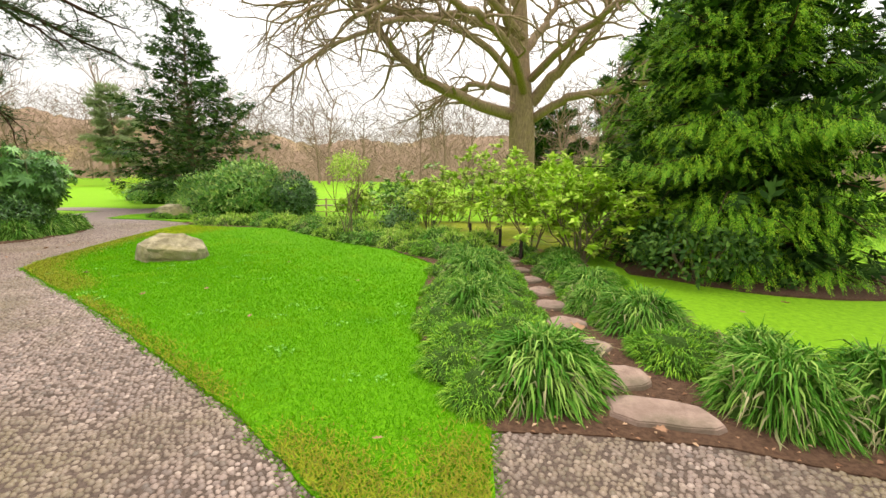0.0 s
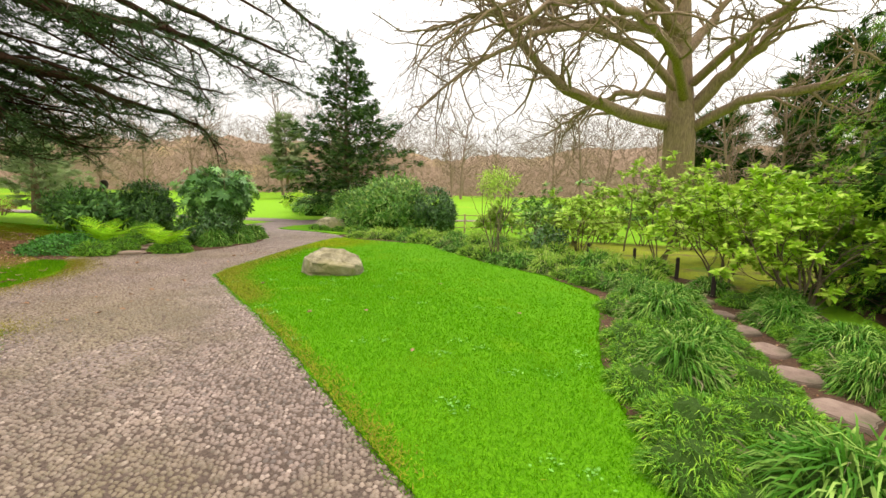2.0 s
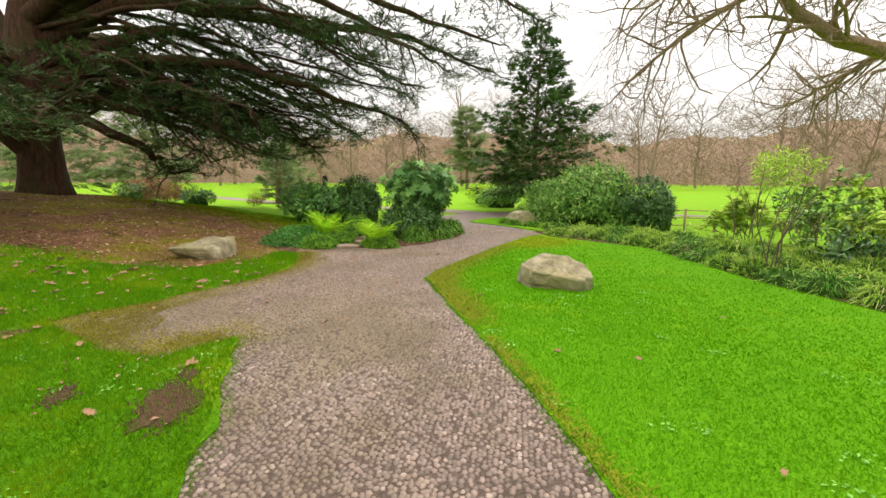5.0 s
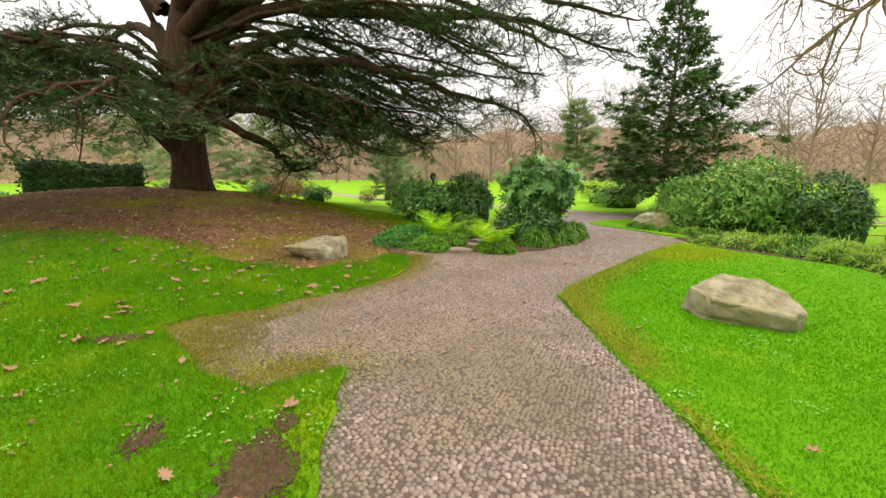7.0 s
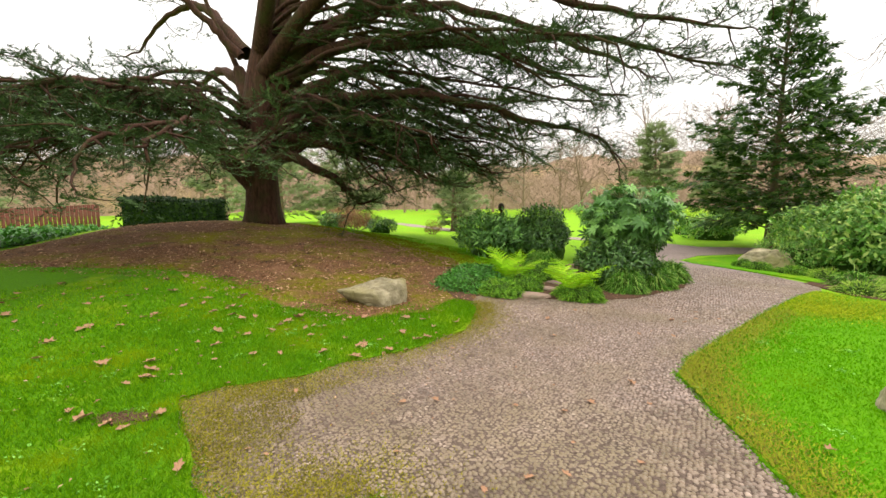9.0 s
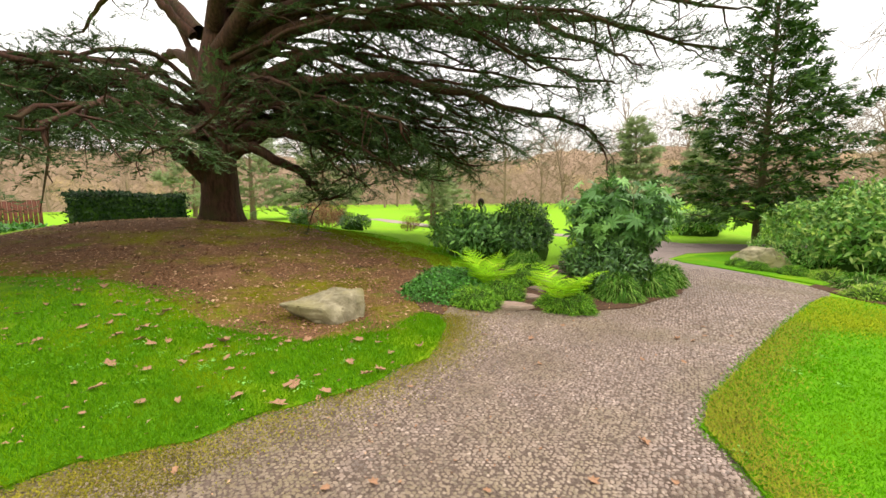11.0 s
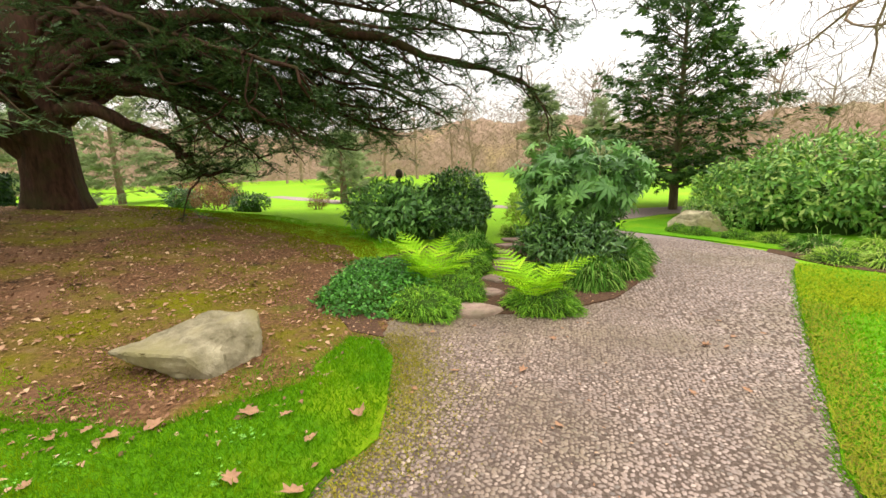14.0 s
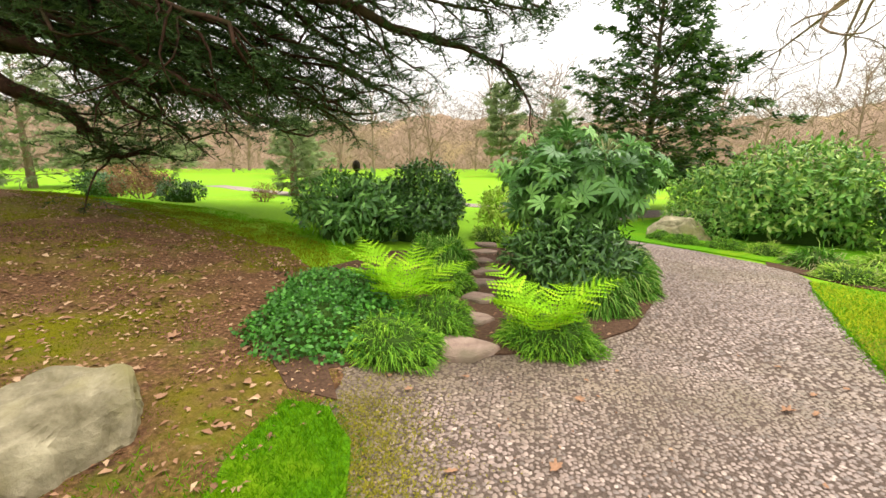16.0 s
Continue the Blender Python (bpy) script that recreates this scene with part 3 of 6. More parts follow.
def fork_tree(p, d, length, radius, level, r, thick, thin, twist=0.2, lift=0.03, kids=(3, 5)):
    """A branching line; adds (points, radii) to thick or thin by its girth."""
    steps = 6 if level > 1 else 4
    q = bent(p, d, length, steps, twist, lift, r)
    rad = np.linspace(radius, radius * 0.45, len(q))
    (thick if radius > 0.035 else thin).append((q, rad))
    if level == 0:
        return
    for _ in range(r.integers(*kids)):
        t = r.uniform(0.3, 1.0)
        k = min(int(t * steps), steps - 1)
        dd = unit(q[k + 1] - q[k]) + r.normal(0, 0.55, 3)
        fork_tree(q[k + 1], dd, length * r.uniform(0.45, 0.75), rad[k + 1] * 0.62, level - 1, r, thick, thin, twist * 1.1, lift, kids)


def line_mesh(name, lines, sides, mat):
    return mesh_of(name, *joined([tube(q, rad, sides) for q, rad in lines]), mat, True)


# ---- great bare oak ----
def oak():
    r = np.random.default_rng(5)
    x0, y0 = 5.67, 31.5
    g = float(height(x0, y0))
    ob = empty("oak_tree", (x0, y0, g), "huge bare spreading oak with furrowed brown bark", "tree")
    ob.scale = (0.915, 0.915, 0.915)
    trunk = along([(0.05, 0, -0.2), (0.0, 0, 1.5), (-0.1, 0, 4.5), (-0.25, 0, 7.5), (-0.5, 0.1, 10.5), (-0.6, 0.2, 13.5), (-0.7, 0.2, 17), (-0.3, 0.3, 21)], 24)
    rad = np.interp(trunk[:, 2], [0, 0.8, 2.5, 6, 9, 14, 21], [1.45, 1.15, 1.0, 0.98, 0.85, 0.55, 0.15])
    tv, tf = tube(along(trunk, 70), np.interp(along(trunk, 70)[:, 2], trunk[:, 2], rad), 40)
    mid = np.repeat(along(trunk, 70), 40, 0)
    ang = np.tile(np.arange(40) * 2 * np.pi / 40, 70)
    ridge = 1 + 0.05 * smooth_noise(np.stack([np.cos(ang) * 3.5, np.sin(ang) * 3.5, tv[:, 2] * 0.35], 1), 1.0) + 0.035 * np.sin(ang * 13 + 2 * np.sin(tv[:, 2] * 0.9)) + 0.10 * np.exp(-tv[:, 2] / 0.8) * np.sin(ang * 5)
    part("trunk", mesh_of("trunk", mid + (tv - mid) * ridge[:, None], tf, OAKBARK, True), ob)
    limbs = [([(-0.9, 0, 6.9), (-3.2, -1.5, 7.2), (-6.2, -3.5, 8.0), (-8.6, -5, 9.2), (-10.6, -6, 11.2), (-12.6, -7, 13.6), (-14.5, -8, 15.5)], 0.42),
             ([(-0.8, 0.2, 8.6), (-3.0, 1.5, 9.4), (-5.2, 3, 9.3), (-7.2, 4, 8.3), (-9.5, 5, 7.0)], 0.28),
             ([(-0.7, 0, 11.3), (-2.0, -1, 12.6), (-6.0, -3, 13.0), (-9.5, -5, 12.4), (-12.6, -6.5, 12.8), (-16, -8, 11.6)], 0.34),
             ([(-0.8, 0, 12.0), (-2.2, -2, 14.0), (-3.6, -4, 17.0), (-5.4, -6, 20)], 0.36),
             ([(0.5, 0, 7.8), (2.2, -1, 10.0), (4.0, -2, 11.8), (5.2, -3, 14.8), (6.5, -4, 18.5)], 0.42),
             ([(0.6, 0, 6.6), (3.0, -2, 7.9), (6.2, -4, 8.2), (9.5, -6, 8.8), (12, -8, 9.4)], 0.32),
             ([(-0.3, 0, 11.5), (1.6, 2, 14.0), (3.0, 3, 16.6), (4, 4, 20)], 0.34),
             ([(-0.6, 0, 14.5), (-2.6, 2, 17.5), (-4.5, 4, 21)], 0.25),
             ([(-0.2, -0.5, 8.5), (-2.0, -6, 9.8), (-4.5, -11, 10.2), (-7.5, -15.5, 9.4), (-9.5, -18, 7.6)], 0.30),
             ([(-0.5, -0.3, 9.0), (-4, -3, 11.5), (-8, -6, 11.8), (-12, -8.5, 9.8), (-15.2, -10.5, 6.8)], 0.27),
             ([(-0.4, -0.4, 12.5), (-5, -5, 14.5), (-10, -8, 13), (-14.5, -11.5, 9.5)], 0.25),
             ([(0.3, -0.5, 9.5), (2.5, -5, 11.5), (5, -9, 12.5), (7.5, -12, 12)], 0.28)]
    thick, thin = [], []
    for ctrl, rr in limbs:
        q = along(ctrl, 22)
        q[4:-1] += r.normal(0, 0.09, (17, 3))
        part("limb", mesh_of("limb", *tube(q, np.linspace(rr * 1.15, rr * 0.22, 22), 10), OAKBARK, True), ob)
        for k in range(5, 22):
            for _ in range(2 if k > 9 else 1):
                d = unit(q[min(k + 1, 21)] - q[k - 1]) + r.normal(0, 0.7, 3)
                fork_tree(q[k], d, r.uniform(2.0, 3.8), rr * 0.34 * (1.25 - k / 30), 3, r, thick, thin, 0.22, 0.0, (2, 4) if k % 2 else (2, 3))
    tagged(part("branchwork", line_mesh("branchwork", thick, 5, OAKBARK), ob), kind="stuff")
    thin = [(q, np.maximum(rad, 0.011)) for q, rad in thin]
    tagged(part("twig_mass", line_mesh("twig_mass", thin, 3, TWIG), ob, "fine bare twigs"), kind="stuff")


# ---- great cedar ----
def cedar():
    r = np.random.default_rng(9)
    x0, y0 = CEDAR_AT
    g = float(height(x0, y0))
    ob = empty("cedar_tree", (x0, y0, g), "massive old cedar with sweeping dark green limbs", "tree")
    trunk = along([(0, 0, -0.3), (0, 0, 1.0), (0.05, 0, 3.0), (0.1, 0.1, 5.2), (0.15, 0.3, 6.6), (0.2, 0.6, 9), (0.3, 0.9, 13), (0.3, 1.2, 17)], 24)
    line = along(trunk, 60)
    rad = np.interp(line[:, 2], [0, 0.3, 0.8, 1.8, 3.4, 4.3, 5.0, 6.5, 9, 17], [0.76, 0.68, 0.61, 0.57, 0.57, 0.66, 0.56, 0.42, 0.32, 0.1])
    tv, tf = tube(line, rad, 36)
    mid, ang = np.repeat(line, 36, 0), np.tile(np.arange(36) * 2 * np.pi / 36, 60)
    ridge = 1 + 0.09 * smooth_noise(np.stack([np.cos(ang) * 1.6, np.sin(ang) * 1.6, tv[:, 2] * 0.3], 1), 1.0) + 0.03 * np.sin(ang * 11 + 2 * np.sin(tv[:, 2] * 0.8)) + 0.10 * np.exp(-np.abs(tv[:, 2]) / 0.6) * np.sin(ang * 4 + 1)
    part("trunk", mesh_of("trunk", mid + (tv - mid) * ridge[:, None], tf, CEDARBARK, True), ob)
    for ctrl, r0, r1 in (([(-0.15, -0.1, 3.9), (-0.42, -0.28, 4.8), (-0.75, -0.48, 5.5), (-0.95, -0.6, 6.1)], 0.42, 0.2),
                         ([(-0.8, -0.5, 5.6), (-0.95, -0.8, 6.5), (-1.3, -1.4, 8.0), (-1.8, -2.0, 10.0)], 0.12, 0.06),
                         ([(0.0, 0.2, 3.8), (0.0, 0.55, 5.2), (0.1, 0.9, 7.0), (0.4, 1.4, 10.0), (0.6, 1.8, 14.0)], 0.46, 0.12),
                         ([(0.15, 0.35, 3.7), (0.35, 0.9, 4.9), (0.8, 1.7, 6.0), (1.4, 2.9, 7.4), (2.3, 4.7, 9.5)], 0.42, 0.12)):
        q = along(ctrl, 20)
        w = np.linspace(r0, r1, 20)
        w[-2:] = r1 * 0.9, 0.02
        part("stem", mesh_of("stem", *tube(q, w, 16), CEDARBARK, True), ob, "thick rising stem")
    limbs = [  # thick low limbs on the path's side
        ([(0.4, 0.4, 3.7), (1.1, 1.1, 4.3), (1.9, 2.0, 5.2), (2.8, 3.0, 5.7), (3.6, 4.0, 5.4), (4.7, 5.3, 4.5), (5.9, 6.6, 3.1)], 0.28, 1.1),
        ([(0.4, 0.6, 3.8), (1.2, 1.7, 4.3), (2.2, 3.1, 4.1), (3.4, 4.6, 4.0), (4.8, 6.4, 3.0)], 0.22, 1.2),
        ([(0.3, 0.4, 2.3), (0.9, 1.3, 3.15), (1.5, 2.1, 3.4), (2.4, 3.2, 3.2), (3.6, 4.6, 2.9), (5.2, 6.3, 1.9)], 0.25, 1.6),
        ([(0.3, 0.3, 2.45), (1.3, 1.1, 2.4), (2.2, 2.1, 1.75), (2.9, 2.85, 1.2), (3.3, 3.3, 0.8)], 0.21, 1.3),
        ([(0.1, -0.3, 1.3), (0.1, -1.0, 2.1), (-0.1, -1.7, 2.8), (0.3, -2.8, 3.2), (1.0, -4.6, 3.1), (1.6, -6.6, 2.0)], 0.24, 1.4),
        # towards the path and the north
        ([(0.3, 0.5, 5.6), (2.0, 2.6, 7.2), (5.2, 5.6, 8.0), (8.2, 8.4, 6.6), (11.2, 10.9, 5.2)], 0.30, 1),
        ([(0.3, 0.5, 5.0), (2.2, 2.4, 6.2), (5.0, 5.0, 6.0), (8.4, 8.2, 5.6), (11.0, 10.6, 4.3)], 0.27, 1),
        ([(0.4, 0.4, 3.4), (2.2, 1.8, 4.2), (4.8, 4.2, 4.2), (7.4, 6.6, 3.2), (9.2, 8.4, 2.3)], 0.24, 1),
        ([(0.4, 0.4, 3.0), (1.6, 1.4, 3.1), (3.2, 3.0, 2.3), (4.6, 4.4, 1.7)], 0.20, 0.6),
        ([(0.2, 0.6, 3.6), (0.6, 2.8, 4.6), (1.4, 6.0, 4.6), (2.2, 9.2, 3.6), (2.8, 11.5, 2.6)], 0.24, 1),
        ([(0.5, 0.2, 5.6), (3.2, 1.8, 7.4), (6.6, 4.0, 7.8), (10.0, 6.0, 6.6), (12.6, 7.6, 5.4)], 0.28, 0.45),
        ([(0.2, 0.6, 6.2), (1.2, 4.0, 8.2), (3.2, 8.0, 8.2), (5.2, 12, 6.8), (6.4, 14, 5.6)], 0.26, 1),
        ([(0.4, 0.6, 6.4), (2.6, 3.6, 9.6), (5.8, 7.4, 10.2), (9.2, 11.4, 8.2), (11.4, 13.4, 6.6)], 0.26, 1),
        ([(0.5, 0.1, 6.4), (4.0, 0.8, 9.4), (7.5, 2.0, 9.6), (11, 3.0, 8.0), (13.2, 3.6, 6.8)], 0.26, 0.15),
        # towards the south-east, hanging low
        ([(0.5, -0.2, 2.6), (2.2, -1.2, 3.3), (4.6, -2.6, 3.6), (7.4, -4.6, 2.9), (9.4, -5.8, 1.7)], 0.11, 1.4),
        ([(0.2, -0.4, 3.6), (0.0, -1.5, 4.4), (-0.6, -2.6, 4.8), (-0.6, -4.2, 4.2), (-0.4, -6.0, 3.0)], 0.12, 0.8),
        ([(0.2, -0.5, 3.6), (0.6, -3.2, 4.0), (1.6, -6.6, 3.8), (2.6, -9.6, 2.5), (3.0, -11, 2.0)], 0.11, 1.3),
        ([(0.4, -0.3, 1.6), (1.4, -1.6, 2.9), (2.6, -3.4, 3.7), (4.2, -6.0, 3.0), (5.0, -8.0, 1.6)], 0.11, 1.4),
        ([(-0.1, -0.5, 6.2), (-0.6, -1.6, 7.4), (-0.9, -3.4, 9.4), (-1.0, -5.0, 12.0)], 0.16, 0.1),
        # away
        ([(-0.4, 0.4, 4.6), (-3, 3.0, 6.2), (-6, 6.4, 5.4), (-8, 9, 4)], 0.24, 0.7),
        ([(-0.4, -0.2, 5.2), (-4, -1.5, 6.6), (-8, -3, 5.4)], 0.24, 0.6),
        ([(-0.3, -0.3, 6.4), (-3.5, -2, 9), (-7, -5, 7.6)], 0.24, 0.4),
        ([(0.3, 0.9, 9.5), (3.5, 3.5, 12), (7, 6.5, 11)], 0.2, 0.8),
        ([(0.3, 0.7, 9.0), (-2.5, -1.5, 11.5), (-6, -3.5, 10.5)], 0.2, 0.5),
        ([(0.3, 1.0, 11), (-3, 3.5, 13), (-5, 5, 12)], 0.18, 0.6)]
    for k in range(26):  # lesser limbs between the great ones, hanging lower
        if k < 13:
            a, z0, far, z1 = radians(36 + 78 * (k + r.uniform(-0.4, 0.4)) / 13), r.uniform(3.0, 5.4), r.uniform(8.0, 12.0), r.uniform(2.0, 4.2)
        elif k < 21:
            a, z0, far, z1 = radians(-76 + 44 * (k - 13 + r.uniform(-0.3, 0.3)) / 8), r.uniform(2.8, 4.6), r.uniform(6.5, 10.5), r.uniform(1.2, 3.4)
        else:
            a, z0, far, z1 = radians(40 + 60 * (k - 21) / 5), r.uniform(6.0, 8.5), r.uniform(8.0, 12.0), r.uniform(4.5, 6.5)
        c, s = math.cos(a), math.sin(a)
        top = max(z0, z1) + r.uniform(0.2, 1.0)
        bow = r.uniform(-1.2, 1.2)
        limbs.append(([(0.4 * c, 0.4 * s, z0), (far * 0.28 * c, far * 0.28 * s, top), (far * 0.62 * c - bow * s, far * 0.62 * s + bow * c, (top + z1) / 2 + 0.3), (far * c, far * s, z1)], 0.085, 0.5 if k < 13 else 0.85))
    for k in range(10):  # hanging boughs over the lawn, and high ones out to the tips
        if k < 4:
            a, z0, far, z1 = radians(-30 + 28 * (k + r.uniform(-0.3, 0.3)) / 4), r.uniform(2.3, 2.9), r.uniform(8.0, 10.0), r.uniform(1.2, 1.8)
        else:
            a, z0, far, z1 = radians(30 + 32 * (k - 4 + r.uniform(-0.3, 0.3)) / 6), r.uniform(5.0, 7.5), r.uniform(10.5, 13.0), r.uniform(3.4, 5.6)
        c, s = math.cos(a), math.sin(a)
        top = max(z0, z1) + (0.15 if k < 4 else r.uniform(0.2, 0.9))
        limbs.append(([(0.4 * c, 0.4 * s, z0), (far * 0.3 * c, far * 0.3 * s, top), (far * 0.65 * c, far * 0.65 * s, (top + z1) / 2 + 0.4), (far * c, far * s, z1)], 0.085, 0.7 if k < 4 else 0.9))
    for k in range(20):  # low boughs on the path's side, hanging at their tips
        a, far = radians(22 + 64 * (k + r.uniform(-0.4, 0.4)) / 20), r.uniform(5.0, 9.8)
        c, s, z0, z1 = math.cos(a), math.sin(a), r.uniform(2.4, 4.4), r.uniform(1.0, 2.6)
        limbs.append(([(0.4 * c, 0.4 * s, z0), (far * 0.3 * c, far * 0.3 * s, z0 + 0.5), (far * 0.65 * c, far * 0.65 * s, (z0 + z1) / 2 + 0.5), (far * c, far * s, z1)], 0.075, 0.6))
    thin, P, X = [], [], []
    for ctrl, rr, dense in limbs:
        q = along(ctrl, 26)
        q[5:-1] += 0.10 * np.cumsum(r.normal(0, 0.35, (20, 3)), 0) + r.normal(0, 0.03, (20, 3))
        part("limb", mesh_of("limb", *tube(q, np.linspace(rr * 1.1, 0.03, 26), 9), CEDARBARK, True), ob)
        total = np.linalg.norm(np.diff(q, axis=0), axis=1).sum()
        for k in 9.0 + 16.0 * np.linspace(0, 1, int(total * (2.8 if ctrl[1][2] < 6.5 else 1.7) * dense)) ** 0.7:
            i = min(int(k), 24)
            p = q[i] + (q[i + 1] - q[i]) * (k - i)
            d = unit(q[i + 1] - q[i])
            side = unit(np.cross(d, [0, 0, 1.0])) * r.choice([-1, 1])
            dd = unit(side * r.uniform(0.6, 1.1) + d * r.uniform(0.3, 1.0) + np.array([0, 0, r.normal(-0.04, 0.16)]))
            if q[-1][1] < -2.5 and r.random() < 0.55:  # curtains on the lawn's side
                dd = unit(dd - np.array([0, 0, r.uniform(0.5, 1.6)]))
            ln = r.uniform(0.7, 2.3) * (1.1 - 0.35 * k / 25)
            s = bent(p, dd, ln, 6, 0.24, -0.03, r)
            thin.append((s, np.linspace(0.032, 0.008, 7)))
            m = int(ln * 7.5)
            for u in r.uniform(0.12, 1.0, m):
                j = min(int(u * 6), 5)
                b = s[j] + (s[j + 1] - s[j]) * (u * 6 - j)
                d2 = unit(s[j + 1] - s[j])
                sd = unit(np.cross(d2, [0, 0, 1.0])) * r.choice([-1, 1])
                e = unit(sd + 0.6 * d2 + r.normal(0, 0.12, 3))
                for w in np.arange(0, r.uniform(0.25, 0.75), 0.17):
                    P.append(b + e * w)
                    X.append(e + r.normal(0, 0.3, 3))
    P, X = np.array(P), unit(np.array(X))
    n = len(P)
    Z = np.tile([0, 0, 1.0], (n, 1)) + r.normal(0, 0.2, (n, 3))
    tagged(part("branchwork", line_mesh("branchwork", thin, 3, CEDARBARK), ob), kind="stuff")
    part("foliage", mesh_of("foliage", *scatter(TUFT_V, TUFT_F, P, X, Z, r.uniform(0.2, 0.38, n)), CEDAR), ob, "dark blue-green needle tufts")


# ---- conifers of flat sprays ----
def conifer(name, x, y, tall, wide, foot, mat, label, lines, per, size, seed, trunk_r, bark, taper=1.0, rise=0.15, sag=-0.06, short=0.6, template=None, fan=0.3, inner=None, hang=-0.3):
    """Boughs round a trunk; each carries sprays along it and to its sides."""
    r = np.random.default_rng(seed)
    ob = empty(name, on_land(x, y), label, "tree")
    tr = bent((0, 0, -0.2), (0, 0, 1), tall * 0.97, 12, 0.012, 0.03, r)
    part("trunk", mesh_of("trunk", *tube(tr, np.linspace(trunk_r, 0.02, 13), 10), bark, True), ob)
    thin, P, X, inP, inX = [], [], [], [], []
    for i in range(lines):
        u = ((i + r.random()) / lines) ** 1.15
        h = foot + (tall * 0.97 - foot) * u
        a = i * 2.399 + r.uniform(-0.5, 0.5)
        reach = wide * (1 - u) ** taper * r.uniform(short, 1.08) + 0.15
        c = tr[min(int(h / tall * 12), 12)]
        q = bent((c[0], c[1], h), (math.cos(a), math.sin(a), rise + 0.7 * u), reach * 1.03, 6, 0.09, sag, r)
        thin.append((q, np.linspace(0.03, 0.007, 7)))
        m = max(4, int(per * (reach / wide) ** 1.2))
        t = r.uniform(0.2, 1.0, m) ** 0.75
        j = np.minimum((t * 6).astype(int), 5)
        b = q[j] + (q[j + 1] - q[j]) * (t * 6 - j)[:, None]
        d = unit(q[j + 1] - q[j])
        sd = unit(np.cross(d, [0, 0, 1.0]))
        w = r.normal(0, fan * reach * 0.45 + 0.06, m) * (1.1 - 0.55 * t)
        P.append(b + sd * w[:, None] + np.array([0, 0, 1]) * (r.normal(0, 0.07, m) - 0.15 * np.abs(w))[:, None])
        X.append(unit(d + sd * (np.sign(w) * r.uniform(0.1, 1.0, m))[:, None] + np.array([0, 0, 1]) * r.normal(hang, 0.3, m)[:, None]))
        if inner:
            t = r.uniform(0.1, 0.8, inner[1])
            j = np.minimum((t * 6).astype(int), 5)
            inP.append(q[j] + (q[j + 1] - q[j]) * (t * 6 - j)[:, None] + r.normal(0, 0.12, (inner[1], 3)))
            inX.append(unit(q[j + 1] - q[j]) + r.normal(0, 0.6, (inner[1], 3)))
    # inner sprays take the darkened colour, so the crown's depth looks shaded
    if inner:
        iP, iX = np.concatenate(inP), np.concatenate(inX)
        part("inner_foliage", mesh_of("inner_foliage", *scatter(*PLUME, iP, iX, r.normal(0, 0.6, iP.shape) + [0, 0, 0.6], r.uniform(0.28, 0.48, len(iP))), inner[0]), ob, "inner sprays darkened for the shade within")
    P, X = np.concatenate(P), np.concatenate(X)
    k = len(P)
    Z = np.array([0, 0, 0.9]) + 0.5 * unit(P * [1, 1, 0] + 1e-6) + r.normal(0, 0.35, (k, 3))
    tv, tf = template or (SPRAY_V, SPRAY_F)
    tagged(part("branchwork", line_mesh("branchwork", thin, 4, bark), ob), kind="stuff")
    part("foliage", mesh_of("foliage", *scatter(tv, tf, P, X, Z, r.uniform(0.6, 1.15, k) * size), mat), ob)
    return ob


def fern(x, y, n, length, seed, label, lift=0.12):
    r = np.random.default_rng(seed)
    ob = empty("fern", on_land(x, y, lift), label, "fern", "bright ferns by the path")
    for i in range(n):
        a = 2 * math.pi * i / n + r.uniform(-0.3, 0.3)
        ln = length * r.uniform(0.75, 1.1)
        t0 = r.uniform(0.25, 1.0)
        pts, p = [np.array([0.05 * math.cos(a), 0.05 * math.sin(a), 0])], np.array([0.05 * math.cos(a), 0.05 * math.sin(a), 0.0])
        for k in range(12):
            t = t0 + (k / 12) ** 1.5 * 1.0
            p = p + ln / 12 * np.array([math.sin(t) * math.cos(a), math.sin(t) * math.sin(a), math.cos(t)])
            pts.append(p)
        pts = np.array(pts)
        rv, rf = tube(pts, np.linspace(0.005, 0.0015, 13), 4)
        P, X, Z, S = [], [], [], []
        for u in np.linspace(0.14, 0.99, 14):
            j = min(int(u * 12), 11)
            b = pts[j] + (pts[j + 1] - pts[j]) * (u * 12 - j)
            d = unit(pts[j + 1] - pts[j])
            sd = np.array([-math.sin(a), math.cos(a), 0])
            for s in (-1, 1):
                P.append(b)
                X.append(unit(sd * s + 0.45 * d + r.normal(0, 0.06, 3)))
                Z.append(np.cross(d, sd) * -1 if np.cross(d, sd)[2] < 0 else np.cross(d, sd))
                S.append(ln * 0.31 * math.sin(math.pi * min(1, 0.22 + 0.78 * u) ** 1.1) * (1 - 0.25 * u) * 1.15 + 0.014)
        pv, pf = scatter(PINNA_V, PINNA_F, P, X, Z, np.array(S))
        v, f = np.concatenate([rv, pv]), [rf, pf + len(rv)]
        part("frond", mesh_of("frond", v, f, FERN), ob)
    return ob


def pinna():
    """One side leaf of a frond: a toothed blade."""
    v, f = [(0, 0, 0)], []
    k = 7
    for i in range(1, k + 1):
        x = i / k
        v.append((x, 0, -0.1 * x * x))
    for i in range(k):
        x0, x1 = i / k, (i + 1) / k
        w = 0.12 * (1 - 0.75 * x0)
        for s in (-1, 1):
            v.append((0.35 * x0 + 0.65 * x1 + 0.05, s * w, -0.1 * x0 * x0 + 0.02))
            t = len(v) - 1
            f.append((i, i + 1, t) if s > 0 else (i + 1, i, t))
    return v, f


